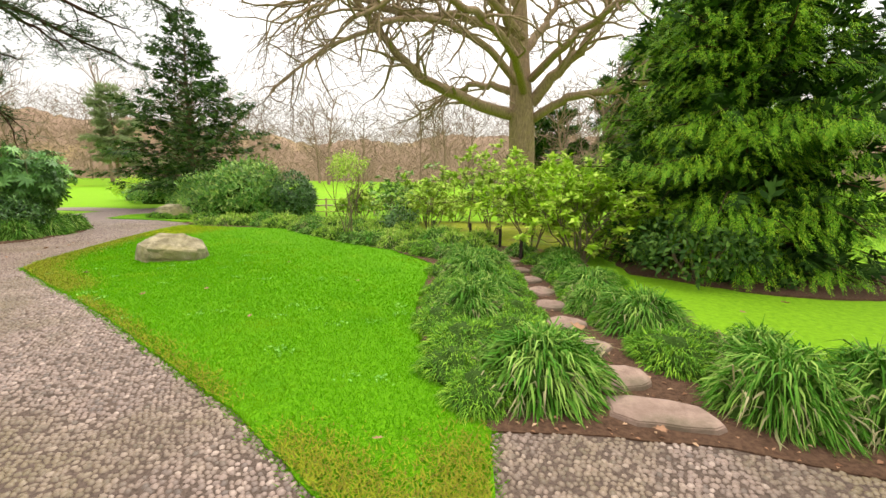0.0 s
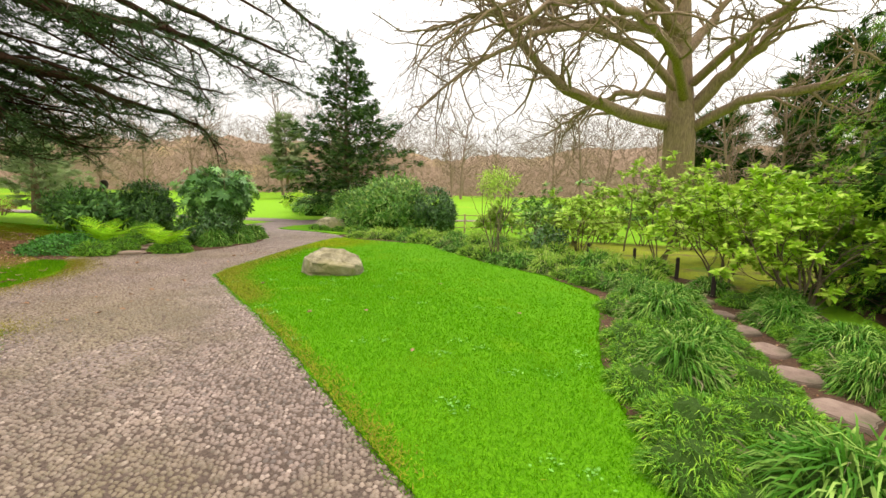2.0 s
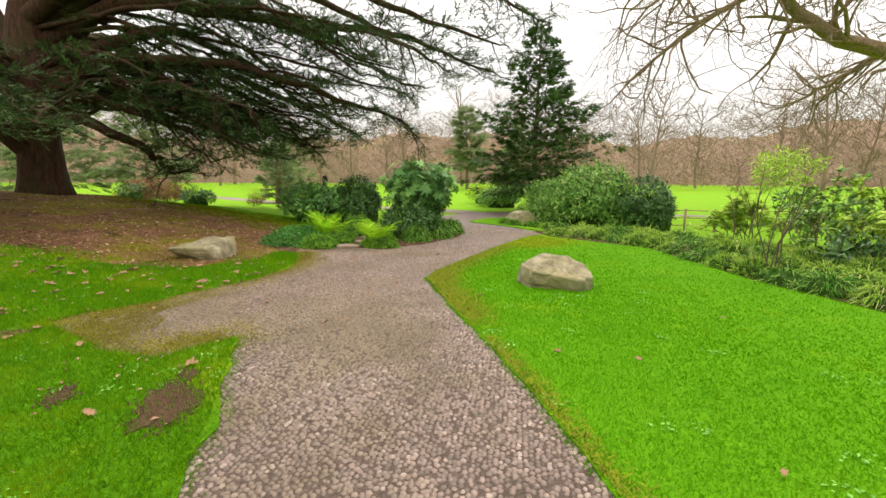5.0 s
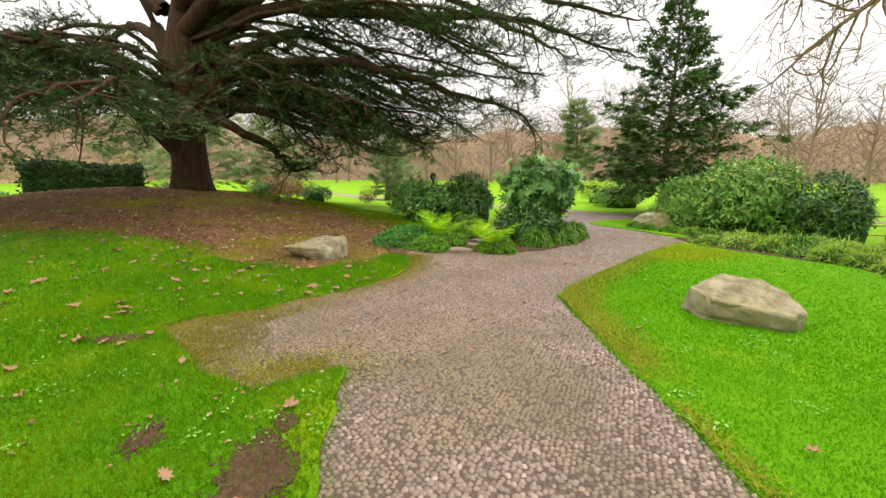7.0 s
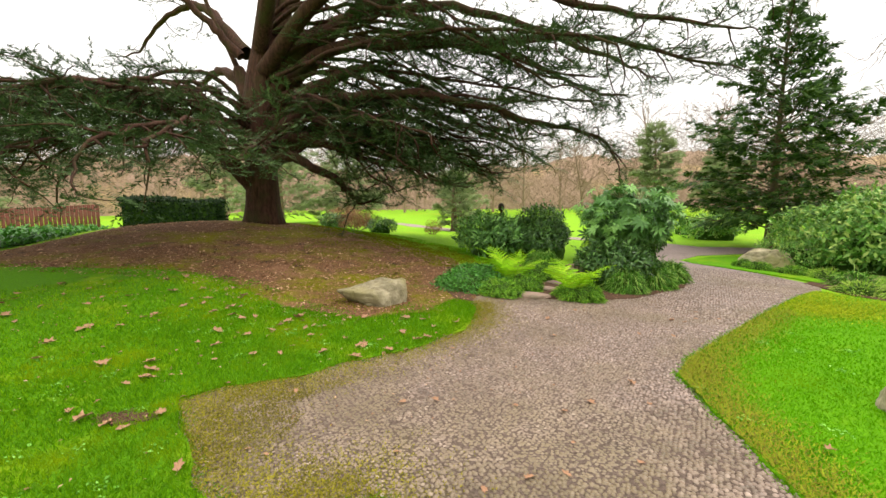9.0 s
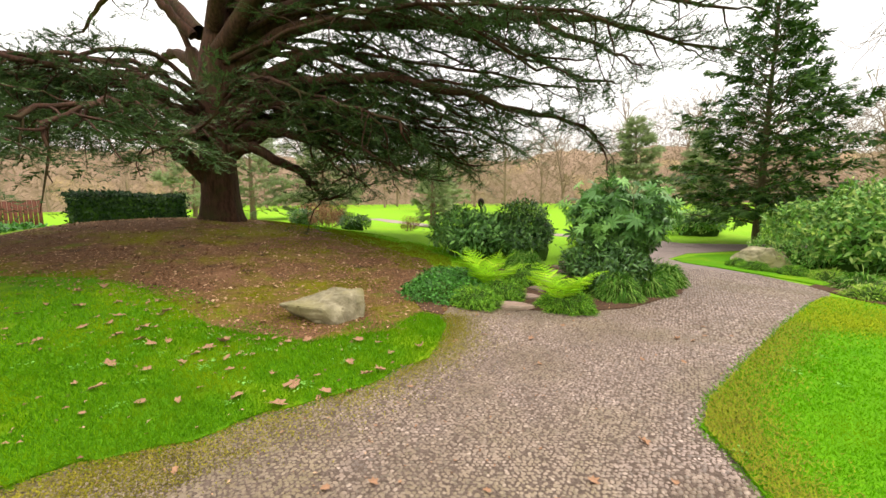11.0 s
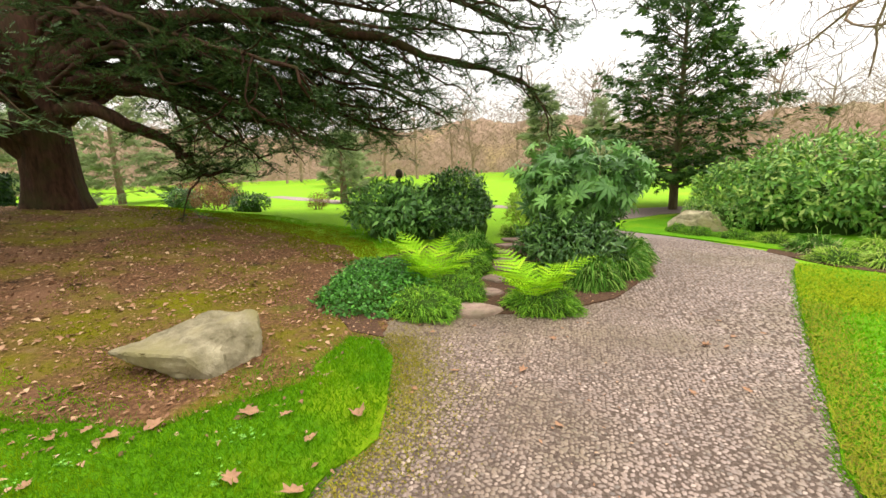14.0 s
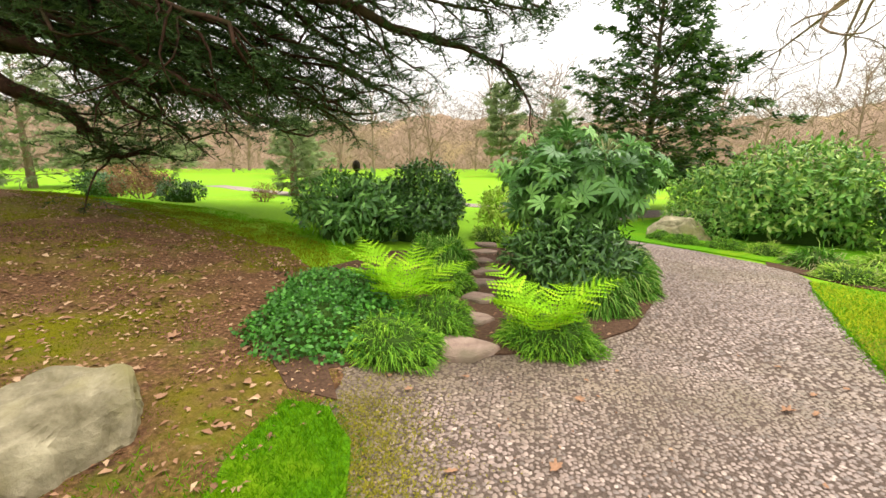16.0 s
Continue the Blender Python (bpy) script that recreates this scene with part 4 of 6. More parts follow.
PINNA_V, PINNA_F = pinna()
oak()
cedar()
conifer("conifer_tree", -12.9, 21.8, 9.7, 4.6, 0.8, YEW, "dark green conical conifer with loose tiers by the path", 175, 74, 0.46, 21, 0.17, STEM, 0.82, 0.25, -0.02, 0.4, PLUME, 0.34)
conifer("thuja_tree", 5.3, 7.7, 10.5, 2.55, 0.1, THUJA, "tall dense bright green thuja with fan-like sprays", 330, 122, 0.27, 22, 0.22, CEDARBARK, 0.45, 0.25, -0.09, 0.7, FEATHER, 0.45, (THUJASHADE, 34), -0.75)


# ---- boulders ----
def hull_rock(x, y, rz, pts, seed, label, group=""):
    """A quarried-looking rock: the hull of its corners, cut fine, chipped and worn."""
    bm = bmesh.new()
    for p in pts:
        bm.verts.new(p)
    res = bmesh.ops.convex_hull(bm, input=bm.verts[:])
    bmesh.ops.delete(bm, geom=[v for v in bm.verts if not v.link_faces], context="VERTS")
    bmesh.ops.bevel(bm, geom=bm.edges[:] + bm.verts[:], offset=0.014, segments=1, affect="EDGES", profile=0.6)
    bmesh.ops.triangulate(bm, faces=bm.faces[:])
    for _ in range(5):
        long = [e for e in bm.edges if e.calc_length() > 0.06]
        if not long:
            break
        bmesh.ops.subdivide_edges(bm, edges=long, cuts=1)
        bmesh.ops.triangulate(bm, faces=bm.faces[:])
    bm.normal_update()
    for v in bm.verts:
        q = Vector((v.co.x + seed, v.co.y, v.co.z))
        n = 0.012 * noise.noise(q * 2.5) + 0.012 * noise.noise(q * 6.5) + 0.009 * noise.noise(q * 17)
        ledge = noise.noise(Vector((q.x * 1.5, q.y * 1.5, q.z * 14)))
        v.co += v.normal * (n + 0.004 * (1 if ledge > 0.12 else -1 if ledge < -0.15 else 0) - 0.02 * max(0, 1 - abs(noise.noise(q * 3.1 + Vector((5, 2, 1)))) * 9) + 0.012 * abs(noise.noise(q * 4.3)))
    me = bpy.data.meshes.new("boulder")
    bm.to_mesh(me)
    bm.free()
    me.polygons.foreach_set("use_smooth", np.ones(len(me.polygons), bool))
    me.set_sharp_from_angle(angle=radians(13))
    me.materials.append(ROCK)
    ob = new("boulder", me)
    ob.matrix_world = pose(*on_land(x, y, 0.03), 0, 0, rz)
    return tagged(ob, label, "boulder", group)


hull_rock(-4.78, 7.3, 0, [(-0.58, -0.18, -0.1), (-0.22, -0.38, -0.1), (0.44, -0.12, -0.1), (0.54, 0.12, -0.1), (0.4, 0.5, -0.1), (-0.3, 0.5, -0.1), (-0.6, 0.1, 0.05),
                          (-0.44, -0.2, 0.30), (-0.12, -0.42, 0.25), (0.52, -0.18, 0.17), (-0.28, 0.12, 0.43), (0.12, 0.18, 0.42), (0.56, 0.08, 0.2), (0.32, 0.42, 0.28), (-0.3, 0.42, 0.28)],
          3.0, "pale angular sandstone boulder lying on the lawn")
hull_rock(-10.78, 4.72, 0, [(-0.12, -0.62, 0.19), (0.48, -0.17, 0.19), (-0.15, 0.18, 0.33), (0.15, 0.50, 0.33), (0.45, -0.12, -0.08), (0.54, 0.03, -0.08), (0.42, 0.40, -0.08), (0.30, 0.46, 0.2), (-0.3, 0.4, -0.1),
                            (-0.05, 0.58, -0.1), (-0.12, -0.28, -0.1), (0.25, -0.14, -0.1), (-0.42, 0.25, 0.15), (-0.3, -0.25, 0.12), (0.46, 0.05, 0.17)],
          8.0, "flat-topped grey-green slab of rock in bare soil")
hull_rock(-10.3, 16.1, 30, [(-0.7, -0.4, -0.1), (0.7, -0.45, -0.1), (0.75, 0.4, -0.1), (-0.6, 0.5, -0.1), (-0.45, -0.25, 0.4), (0.2, -0.3, 0.52), (0.5, 0.1, 0.4), (-0.2, 0.3, 0.5), (-0.65, 0.1, 0.2)],
          12.0, "pale grey rock half hidden by shrubs")


# ---- mounds of fine leaves ----
def dome_mesh(name, n, rx, ry, h, length, width, mat, seed, droop=0.5, segs=3, jit=0.62):
    """Arching blades all over a low dome."""
    r = np.random.default_rng(seed)
    d = sphere_dirs(n, 0.0, r)
    lump = 0.85 + 0.3 * smooth_noise(d, 2.2, seed)
    base = d * np.array([rx, ry, h]) * lump[:, None]
    out = unit(d * np.array([1 / rx, 1 / ry, 1 / h]) + np.array([0, 0, 0.35]) + r.normal(0, jit, (n, 3)))
    side = unit(np.cross(out, r.normal(0, 1, (n, 3))))
    L = length * r.uniform(0.6, 1.15, n)
    w = width * r.uniform(0.7, 1.3, n)
    rows, p, dr = [], base - out * (0.2 * L)[:, None], out
    ws = [0.9, 1.0, 0.8, 0.1]
    for k in range(segs + 1):
        rows += [p - side * (w * ws[k] / 2)[:, None], p + side * (w * ws[k] / 2)[:, None]]
        p = p + dr * (L / segs)[:, None]
        dr = unit(dr - np.array([0, 0, droop]) + 0.25 * d * [1, 1, 0] + r.normal(0, 0.35 * jit, (n, 3)))
    v = np.stack(rows, 1)
    v[..., 2] = np.maximum(v[..., 2], 0.006)
    tf = np.array([(2 * k, 2 * k + 1, 2 * k + 3, 2 * k + 2) for k in range(segs)])
    f = tf[None] + (np.arange(n) * 2 * (segs + 1))[:, None, None]
    return mesh_of(name, v.reshape(-1, 3), f.reshape(-1, 4), mat)


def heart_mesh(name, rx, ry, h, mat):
    """A lumpy core whose dark colour stands for the shade inside a plant."""
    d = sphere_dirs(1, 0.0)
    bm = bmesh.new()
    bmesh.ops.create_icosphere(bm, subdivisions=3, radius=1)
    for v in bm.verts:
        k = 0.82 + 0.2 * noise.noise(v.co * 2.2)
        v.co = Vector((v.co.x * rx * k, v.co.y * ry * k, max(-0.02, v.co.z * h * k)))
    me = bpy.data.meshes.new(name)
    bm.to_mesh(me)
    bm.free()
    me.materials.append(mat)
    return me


MOUND_HEART = heart_mesh("shade_core", 0.5, 0.5, 0.3, SHADECORE)
MOUND_FINE = [dome_mesh("leaf_tuft", 1750, 0.5, 0.5, 0.25, 0.17, 0.0105, MONDO, 90 + k, 0.85) for k in range(2)]
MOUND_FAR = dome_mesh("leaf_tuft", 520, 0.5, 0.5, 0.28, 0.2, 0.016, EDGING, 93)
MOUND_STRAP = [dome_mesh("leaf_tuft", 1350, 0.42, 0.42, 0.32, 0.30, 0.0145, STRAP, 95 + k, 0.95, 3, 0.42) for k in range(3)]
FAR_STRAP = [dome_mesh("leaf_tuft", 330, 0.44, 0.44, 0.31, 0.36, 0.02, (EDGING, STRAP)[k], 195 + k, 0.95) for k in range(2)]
MOUND_PALE = [dome_mesh("faded_tuft", 150, 0.48, 0.48, 0.2, 0.28, 0.016, STRAPPALE, 98 + k, 0.8) for k in range(2)]


def mound(kind, x, y, sx=1.0, sy=None, sz=1.0, pale=True, label="", lift=0.0):
    k = count[0] = count[0] + 1
    strap = kind == "strap"
    label = label or ("mounded clump of arching dark green strap leaves" if strap else "low cushion of fine green mondo grass")
    ob = empty("lily_turf" if strap else "mondo_grass", on_land(x, y, 0.02 + lift), label, "grass clump", "lily turf clumps" if strap else "mondo grass cushions")
    part("shade_core", MOUND_HEART, ob)
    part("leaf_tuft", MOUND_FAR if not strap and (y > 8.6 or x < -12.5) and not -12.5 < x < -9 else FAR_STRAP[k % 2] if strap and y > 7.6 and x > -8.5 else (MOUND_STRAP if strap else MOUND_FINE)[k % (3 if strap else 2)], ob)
    if strap and pale:
        part("faded_tuft", MOUND_PALE[k % 2], ob, "pale withered leaves")
    ob.rotation_euler = (0, 0, 0.3 * math.sin(2.4 * k) + (1.7 * k if abs(sx - (sy or sx)) < 0.05 else 0))
    ob.scale = (sx, sy or sx, sz)
    return ob


# border beside the lawn: large clumps along the stepping-stone walk
for x, y, s, h in ((0.72, 2.92, 1.05, 1.25), (0.30, 4.45, 0.85, 1.15), (0.62, 5.1, 0.8, 1.0), (0.42, 6.1, 0.95, 1.25), (0.75, 6.9, 0.85, 1.0), (0.35, 7.3, 0.8, 1.0),
                   (2.25, 2.62, 0.9, 1.35), (2.85, 2.5, 1.0, 1.4), (3.5, 2.2, 1.0, 1.3), (2.05, 4.15, 0.95, 1.2), (1.75, 4.75, 0.7, 0.9), (1.95, 5.5, 0.9, 1.0),
                   (1.85, 6.5, 0.85, 1.0), (2.1, 7.3, 0.8, 1.0), (2.5, 3.15, 0.7, 1.1), (4.1, 1.9, 1.0, 1.2), (1.55, 8.3, 0.7, 0.8)):
    mound("strap", x, y, s, s, h)
for x, y, sx, sy, h in ((0.22, 3.55, 0.62, 0.72, 1.0), (0.72, 3.75, 0.62, 0.7, 1.0), (0.28, 2.72, 0.45, 0.6, 0.8), (0.05, 5.3, 0.5, 0.8, 0.9), (0.85, 4.4, 0.45, 0.7, 0.9), (0.9, 5.9, 0.5, 0.7, 0.9),
                        (1.95, 3.35, 0.55, 0.7, 1.0), (0.05, 6.6, 0.5, 0.7, 0.9), (1.7, 5.1, 0.4, 0.5, 0.8), (1.75, 7.5, 0.5, 0.6, 0.8), (0.7, 7.9, 0.8, 0.7, 0.8), (1.35, 2.95, 0.0, 0.0, 0.0),
                        (0.12, 3.1, 0.5, 0.6, 0.8), (0.0, 4.15, 0.5, 0.7, 0.8), (0.02, 4.8, 0.45, 0.6, 0.8), (0.35, 5.6, 0.55, 0.6, 0.9), (0.9, 3.35, 0.4, 0.5, 0.7), (0.95, 5.25, 0.4, 0.5, 0.7),
                        (0.95, 6.5, 0.4, 0.5, 0.7), (2.25, 3.6, 0.55, 0.7, 0.9), (2.35, 4.75, 0.6, 0.7, 0.9), (2.35, 6.1, 0.6, 0.7, 0.9), (1.75, 4.2, 0.35, 0.4, 0.7), (1.8, 6.0, 0.4, 0.5, 0.8)):
    if sx:
        mound("fine", x, y, sx * 1.25, sy * 1.2, h * 0.85)
# the long back edge of the lawn
edge = along([(0.15, 7.9), (-0.75, 8.75), (-1.9, 9.7), (-2.9, 10.6), (-3.8, 11.6), (-4.7, 12.4), (-6.0, 12.95), (-7.3, 13.1)], 17)
for i, (ex, ey) in enumerate(edge):
    mound("fine" if i % 5 in (1, 2) else "strap", ex, ey, 0.78 + 0.12 * math.sin(i * 1.7), None, 0.85 + 0.2 * math.sin(i * 2.3), pale=i % 3 == 0)
    mound("strap" if i % 3 else "fine", ex + 0.45 + 0.2 * math.sin(i * 3.1), ey + 0.75, 0.85, None, 0.95 + 0.2 * math.sin(i), pale=i % 3 == 1)
    if i % 2:
        mound("fine", ex + 1.1, ey + 1.5, 1.0, None, 1.0)
for x, y, s, h in ((-7.7, 13.9, 0.95, 1.0), (-6.9, 13.9, 0.95, 1.0), (-6.1, 14.1, 0.9, 1.0), (-5.2, 13.9, 0.9, 0.9), (-4.2, 13.6, 0.95, 1.0)):
    mound("strap", x, y, s, s, h)
for x, y, sx, sy in ((-9.9, 14.85, 0.8, 0.55), (-9.1, 14.75, 0.8, 0.5), (-8.4, 14.6, 0.7, 0.5), (-10.4, 15.2, 0.6, 0.6)):
    mound("fine", x, y, sx, sy, 0.8, label="low dark clipped edging of fine-leaved evergreen")


# stepping stones
def slab(x, y, rx, ry, rz, seed):
    r = np.random.default_rng(seed)
    n = 15
    a = np.linspace(0, 2 * np.pi, n, endpoint=False) + r.uniform(-0.1, 0.1, n)
    k = 0.95 + 0.10 * np.cos(4 * a + r.uniform(0, 6)) + 0.06 * np.cos(3 * a + r.uniform(0, 6)) + r.uniform(-0.05, 0.05, n)
    top = np.stack([np.cos(a) * k * rx, np.sin(a) * k * ry], 1)
    bm = bmesh.new()
    face = bm.faces.new([bm.verts.new((p[0], p[1], 0.036)) for p in top])
    g = bmesh.ops.extrude_face_region(bm, geom=[face])["geom"]
    for v in g:
        if isinstance(v, bmesh.types.BMVert):
            v.co.z = 0.0
            v.co.x *= 1.05
            v.co.y *= 1.05
    bmesh.ops.bevel(bm, geom=[e for e in bm.edges if all(v.co.z > 0.03 for v in e.verts)], offset=0.008, segments=2, affect="EDGES")
    bmesh.ops.triangulate(bm, faces=[f for f in bm.faces if len(f.verts) > 4])
    bmesh.ops.recalc_face_normals(bm, faces=bm.faces[:])
    for v in bm.verts:
        v.co.z += 0.008 * noise.noise(Vector((v.co.x * 5 + seed, v.co.y * 5, 0)))
    me = bpy.data.meshes.new("stepping_stone")
    bm.to_mesh(me)
    bm.free()
    me.materials.append(SLAB)
    ob = new("stepping_stone", me)
    ob.matrix_world = pose(*on_land(x, y, 0.018), 0, 0, rz)
    return tagged(ob, "worn pinkish brown flat stepping stone in soil", "stepping stone", "stepping stones")


for i, (x, y, rx, ry, rz) in enumerate(((1.42, 2.50, 0.36, 0.19, -14), (1.36, 3.0, 0.23, 0.21, 10), (1.32, 3.6, 0.2, 0.2, 0), (1.30, 4.2, 0.2, 0.22, 30), (1.29, 4.85, 0.2, 0.2, 10), (1.32, 5.5, 0.2, 0.2, 60),
                                        (1.30, 6.15, 0.19, 0.2, 20), (1.25, 6.8, 0.2, 0.2, 0), (1.2, 7.5, 0.2, 0.2, 40),
                                        (-9.86, 7.32, 0.30, 0.24, 40), (-10.22, 7.95, 0.2, 0.18, 20), (-10.6, 8.55, 0.2, 0.18, 0), (-10.95, 9.1, 0.2, 0.17, 30), (-11.3, 9.6, 0.22, 0.17, 60),
                                        (-11.7, 10.1, 0.22, 0.17, 10), (-12.1, 10.7, 0.24, 0.18, 30), (-12.5, 11.3, 0.24, 0.2, 0))):
    slab(x, y, rx, ry, rz, i + 1)

# bed by the path's bend
fat = shrub("fatsia", -10.35, 10.4, (0.98, 0.98, 0.68), 1150, 0.24, 1.0, FATSIA, "large-leaved fatsia with hand-shaped leaves and seed heads", lift=1.85, seed=61, template=(PALM_V, PALM_F), droop=0.5, stem=(6, 0.028), rosette=3, low=-0.75, inner=0.4)
SEEDHEAD = leaf_material("pale_seed_head", (0.25, 0.26, 0.11), (0.42, 0.40, 0.2), (0.55, 0.5, 0.28), 0.7, 0.2)
for k in range(7):
    a, rr = 2.4 * k, 0.18 + 0.09 * k
    hv, hf = joined([tube(bent((0, 0, 0), unit(sphere_dirs(1, 0.0, rng)[0] + np.array([0, 0, 0.3])), 0.2, 3, 0.1), [0.006, 0.005, 0.005, 0.011], 4) for _ in range(16)])
    sv, sf = tube([(0, 0, -0.3), (0, 0, 0)], [0.012, 0.008], 5)
    head = part("seed_head", mesh_of("seed_head", *joined([(hv, hf), (sv, sf)]), SEEDHEAD), fat, "branched pale seed head")
    head.location = (rr * math.cos(a), rr * math.sin(a), 1.88 - 0.25 * rr)
shrub("rhododendron", -13.75, 10.95, (1.05, 1.0, 0.82), 7500, 0.12, 0.40, GLOSSY, "dense dark glossy evergreen shrub", lift=0.85, seed=62, lumps=6, inner=0.5, rosette=7)
shrub("rhododendron", -14.75, 9.95, (1.25, 1.1, 0.70), 4000, 0.20, 0.32, FATSIA, "loose glossy evergreen shrub with bare stems", lift=0.95, seed=63, low=-0.7, stem=(9, 0.025), lumps=8, inner=0.4, rosette=8)
shrub("spotted_laurel", -13.1, 12.9, (0.75, 0.7, 0.52), 2200, 0.12, 0.45, OLIVE, "small olive-green evergreen shrub behind the fatsia", lift=1.1, seed=66)
shrub("choisya", -10.0, 9.6, (0.75, 0.72, 0.5), 3400, 0.13, 0.26, GLOSSY, "low dark bluish evergreen mound under the fatsia", lift=0.9, seed=67, stem=(0, 0))
mound("strap", -9.45, 9.25, 0.85, 0.85, 1.35, False)
mound("strap", -9.5, 10.1, 0.95, 0.95, 1.45, False)
mound("strap", -9.75, 10.9, 0.9, 0.9, 1.3, False)
mound("strap", -11.75, 9.35, 0.85, 0.8, 1.4, False)
mound("strap", -12.4, 9.6, 0.8, 0.8, 1.2, False)
mound("fine", -10.3, 6.9, 1.1, 0.8, 1.0)
mound("fine", -10.4, 7.55, 0.9, 0.8, 1.1)
mound("fine", -11.2, 8.6, 0.96, 0.805, 1.14)
mound("fine", -9.38, 7.98, 0.95, 0.8, 1.05)
mound("fine", -10.15, 8.75, 0.6, 0.6, 1.0)
mound("fine", -11.9, 11.6, 0.8, 0.8, 1.0)
mound("fine", -12.9, 12.0, 0.9, 0.8, 1.0)
shrub("ground_ivy", -11.05, 6.85, (0.82, 0.74, 0.27), 4200, 0.048, 0.8, IVY, "spreading mat of bright green small-leaved ground cover", "ground cover", lift=0.1, seed=68, stem=(0, 0), low=0.0, droop=0.1, inner=0.85)
shrub("ground_ivy", -11.75, 7.4, (0.8, 0.72, 0.26), 3800, 0.048, 0.8, IVY, "spreading mat of bright green small-leaved ground cover", "ground cover", lift=0.1, seed=69, stem=(0, 0), low=0.0, droop=0.1, inner=0.85)
fern(-10.9, 7.6, 10, 0.95, 71, "large bright yellow-green fern over dark ground cover", 0.12)
fern(-9.4, 7.85, 8, 0.82, 72, "bright yellow-green fern at the path's edge", 0.14)

def airy_shrub(name, x, y, tall, wide, mat, label, seed, stems_n=6, leaf=0.16, width=0.42, per=15, level=2, category="shrub"):
    """Crooked forking stems that carry whorls of leaves at their tips."""
    r = np.random.default_rng(seed)
    ob = empty(name, on_land(x, y), label, category)
    P, X, Z, twigs = [], [], [], []
    for i in range(stems_n):
        a = 2 * math.pi * (i + r.uniform(-0.3, 0.3)) / stems_n
        lean = wide / tall * r.uniform(0.25, 0.85)
        lines, fine = [], []
        fork_tree((0.1 * math.cos(a), 0.1 * math.sin(a), -0.05), (lean * math.cos(a), lean * math.sin(a), 1.0), tall * r.uniform(0.5, 0.72), 0.019, level, r, lines, fine, 0.2, 0.05, (3, 5))
        lines += fine
        part("stem", mesh_of("stem", *tube(*lines[0], 6), STEM, True), ob)
        twigs += [(q, np.maximum(w, 0.004)) for q, w in lines[1:]]
        for q, w in lines[1:]:
            for k in ((-1,) if r.random() < 0.5 else (-1, -2)):
                d = unit(q[k] - q[k - 1])
                out = unit(r.normal(0, 1, (per, 3)) * [1, 1, 0.35])
                P.append(np.repeat(q[k][None], per, 0) + r.normal(0, 0.02, (per, 3)))
                X.append(out + 0.35 * d + np.array([0, 0, 0.12]))
                Z.append(np.tile(d * 0.5 + np.array([0, 0, 1.0]), (per, 1)) + r.normal(0, 0.25, (per, 3)))
    P, X, Z = np.concatenate(P), np.concatenate(X), np.concatenate(Z)
    tagged(part("twig_mass", line_mesh("twig_mass", twigs, 4, STEM), ob), kind="stuff")
    keep = P[:, 2] > 0.15
    P, X, Z = P[keep], X[keep], Z[keep]
    size = leaf * r.uniform(0.6, 1.2, len(P))
    part("leaves", mesh_of("leaves", *scatter(LEAF_V, LEAF_F, P, X, Z, np.stack([size, size * width, size], 1)), mat), ob)
    return ob


# shrubs round the meadow's near side
shrub("rhododendron", -8.4, 17.8, (2.3, 1.6, 1.25), 11000, 0.19, 0.36, BROAD, "broad rounded green rhododendron", lift=0.8, low=-0.65, seed=64, lumps=13, inner=0.45, rosette=9)
shrub("rhododendron", -5.95, 17.3, (1.05, 1.0, 1.0), 6000, 0.14, 0.36, GLOSSY, "dark bluish green rounded shrub", lift=0.8, low=-0.65, seed=65, lumps=8, inner=0.5, rosette=7)
shrub("dwarf_conifer", -9.9, 16.7, (0.9, 0.8, 0.6), 3200, 0.1, 0.3, BROAD, "spreading grey-green shrub beside a rock", lift=0.7, seed=70)
airy_shrub("variegated_aralia", 2.45, 7.5, 1.9, 1.1, LIME, "lime and cream leaved shrub with crooked stems", 73, 11, 0.13, 0.5, 20)
airy_shrub("variegated_aralia", 3.2, 8.6, 1.95, 0.9, LIME, "straggling lime-leaved shrub beside the thuja", 173, 9, 0.13, 0.5, 20)
airy_shrub("variegated_fatsia", 1.9, 9.0, 1.8, 0.8, LIME, "lime-leaved shrub with thin stems", 74, 6, 0.17, 0.45)
airy_shrub("azalea", 1.35, 11.4, 2.1, 1.1, OLIVE, "airy olive-green shrub on dark crooked stems", 75, 8)
airy_shrub("azalea", -0.4, 12.7, 1.9, 1.0, OLIVE, "airy olive-green shrub on thin stems", 76, 7)
airy_shrub("azalea", -1.5, 13.6, 1.75, 0.9, BROAD, "upright fresh green shrub on thin stems", 77, 6, 0.15)
airy_shrub("azalea", 3.3, 12.4, 2.2, 1.4, OLIVE, "wide olive-green shrub under the oak", 78, 9)
shrub("young_bamboo", -2.3, 10.2, (0.42, 0.42, 0.32), 900, 0.12, 0.2, OLIVE, "slender young evergreen with a small feathery crown", "young tree", lift=5.6, seed=79, low=-0.8, stem=(5, 0.014), inner=0.3)
shrub("aucuba", -1.2, 12.0, (0.45, 0.45, 0.35), 800, 0.16, 0.3, GLOSSY, "small dark glossy shrub", lift=0.8, seed=81)
airy_shrub("azalea", -3.5, 16.6, 1.25, 0.8, OLIVE, "thin olive-green shrub by the fence", 82, 5)
shrub("yew_bush", 3.9, 6.3, (0.9, 0.8, 0.55), 1500, 0.13, 0.4, YEW, "dark green shrub in the shade under the thuja", lift=0.9, seed=83)
shrub("laurel", -17.0, 25.2, (1.5, 1.3, 0.75), 2600, 0.2, 0.42, BROAD, "green shrub beyond the far bend of the path", lift=0.8, seed=84)
shrub("laurel", -19.5, 27.5, (1.7, 1.4, 0.8), 2400, 0.2, 0.42, LIME, "yellow-green shrub in the meadow", lift=0.8, seed=85)
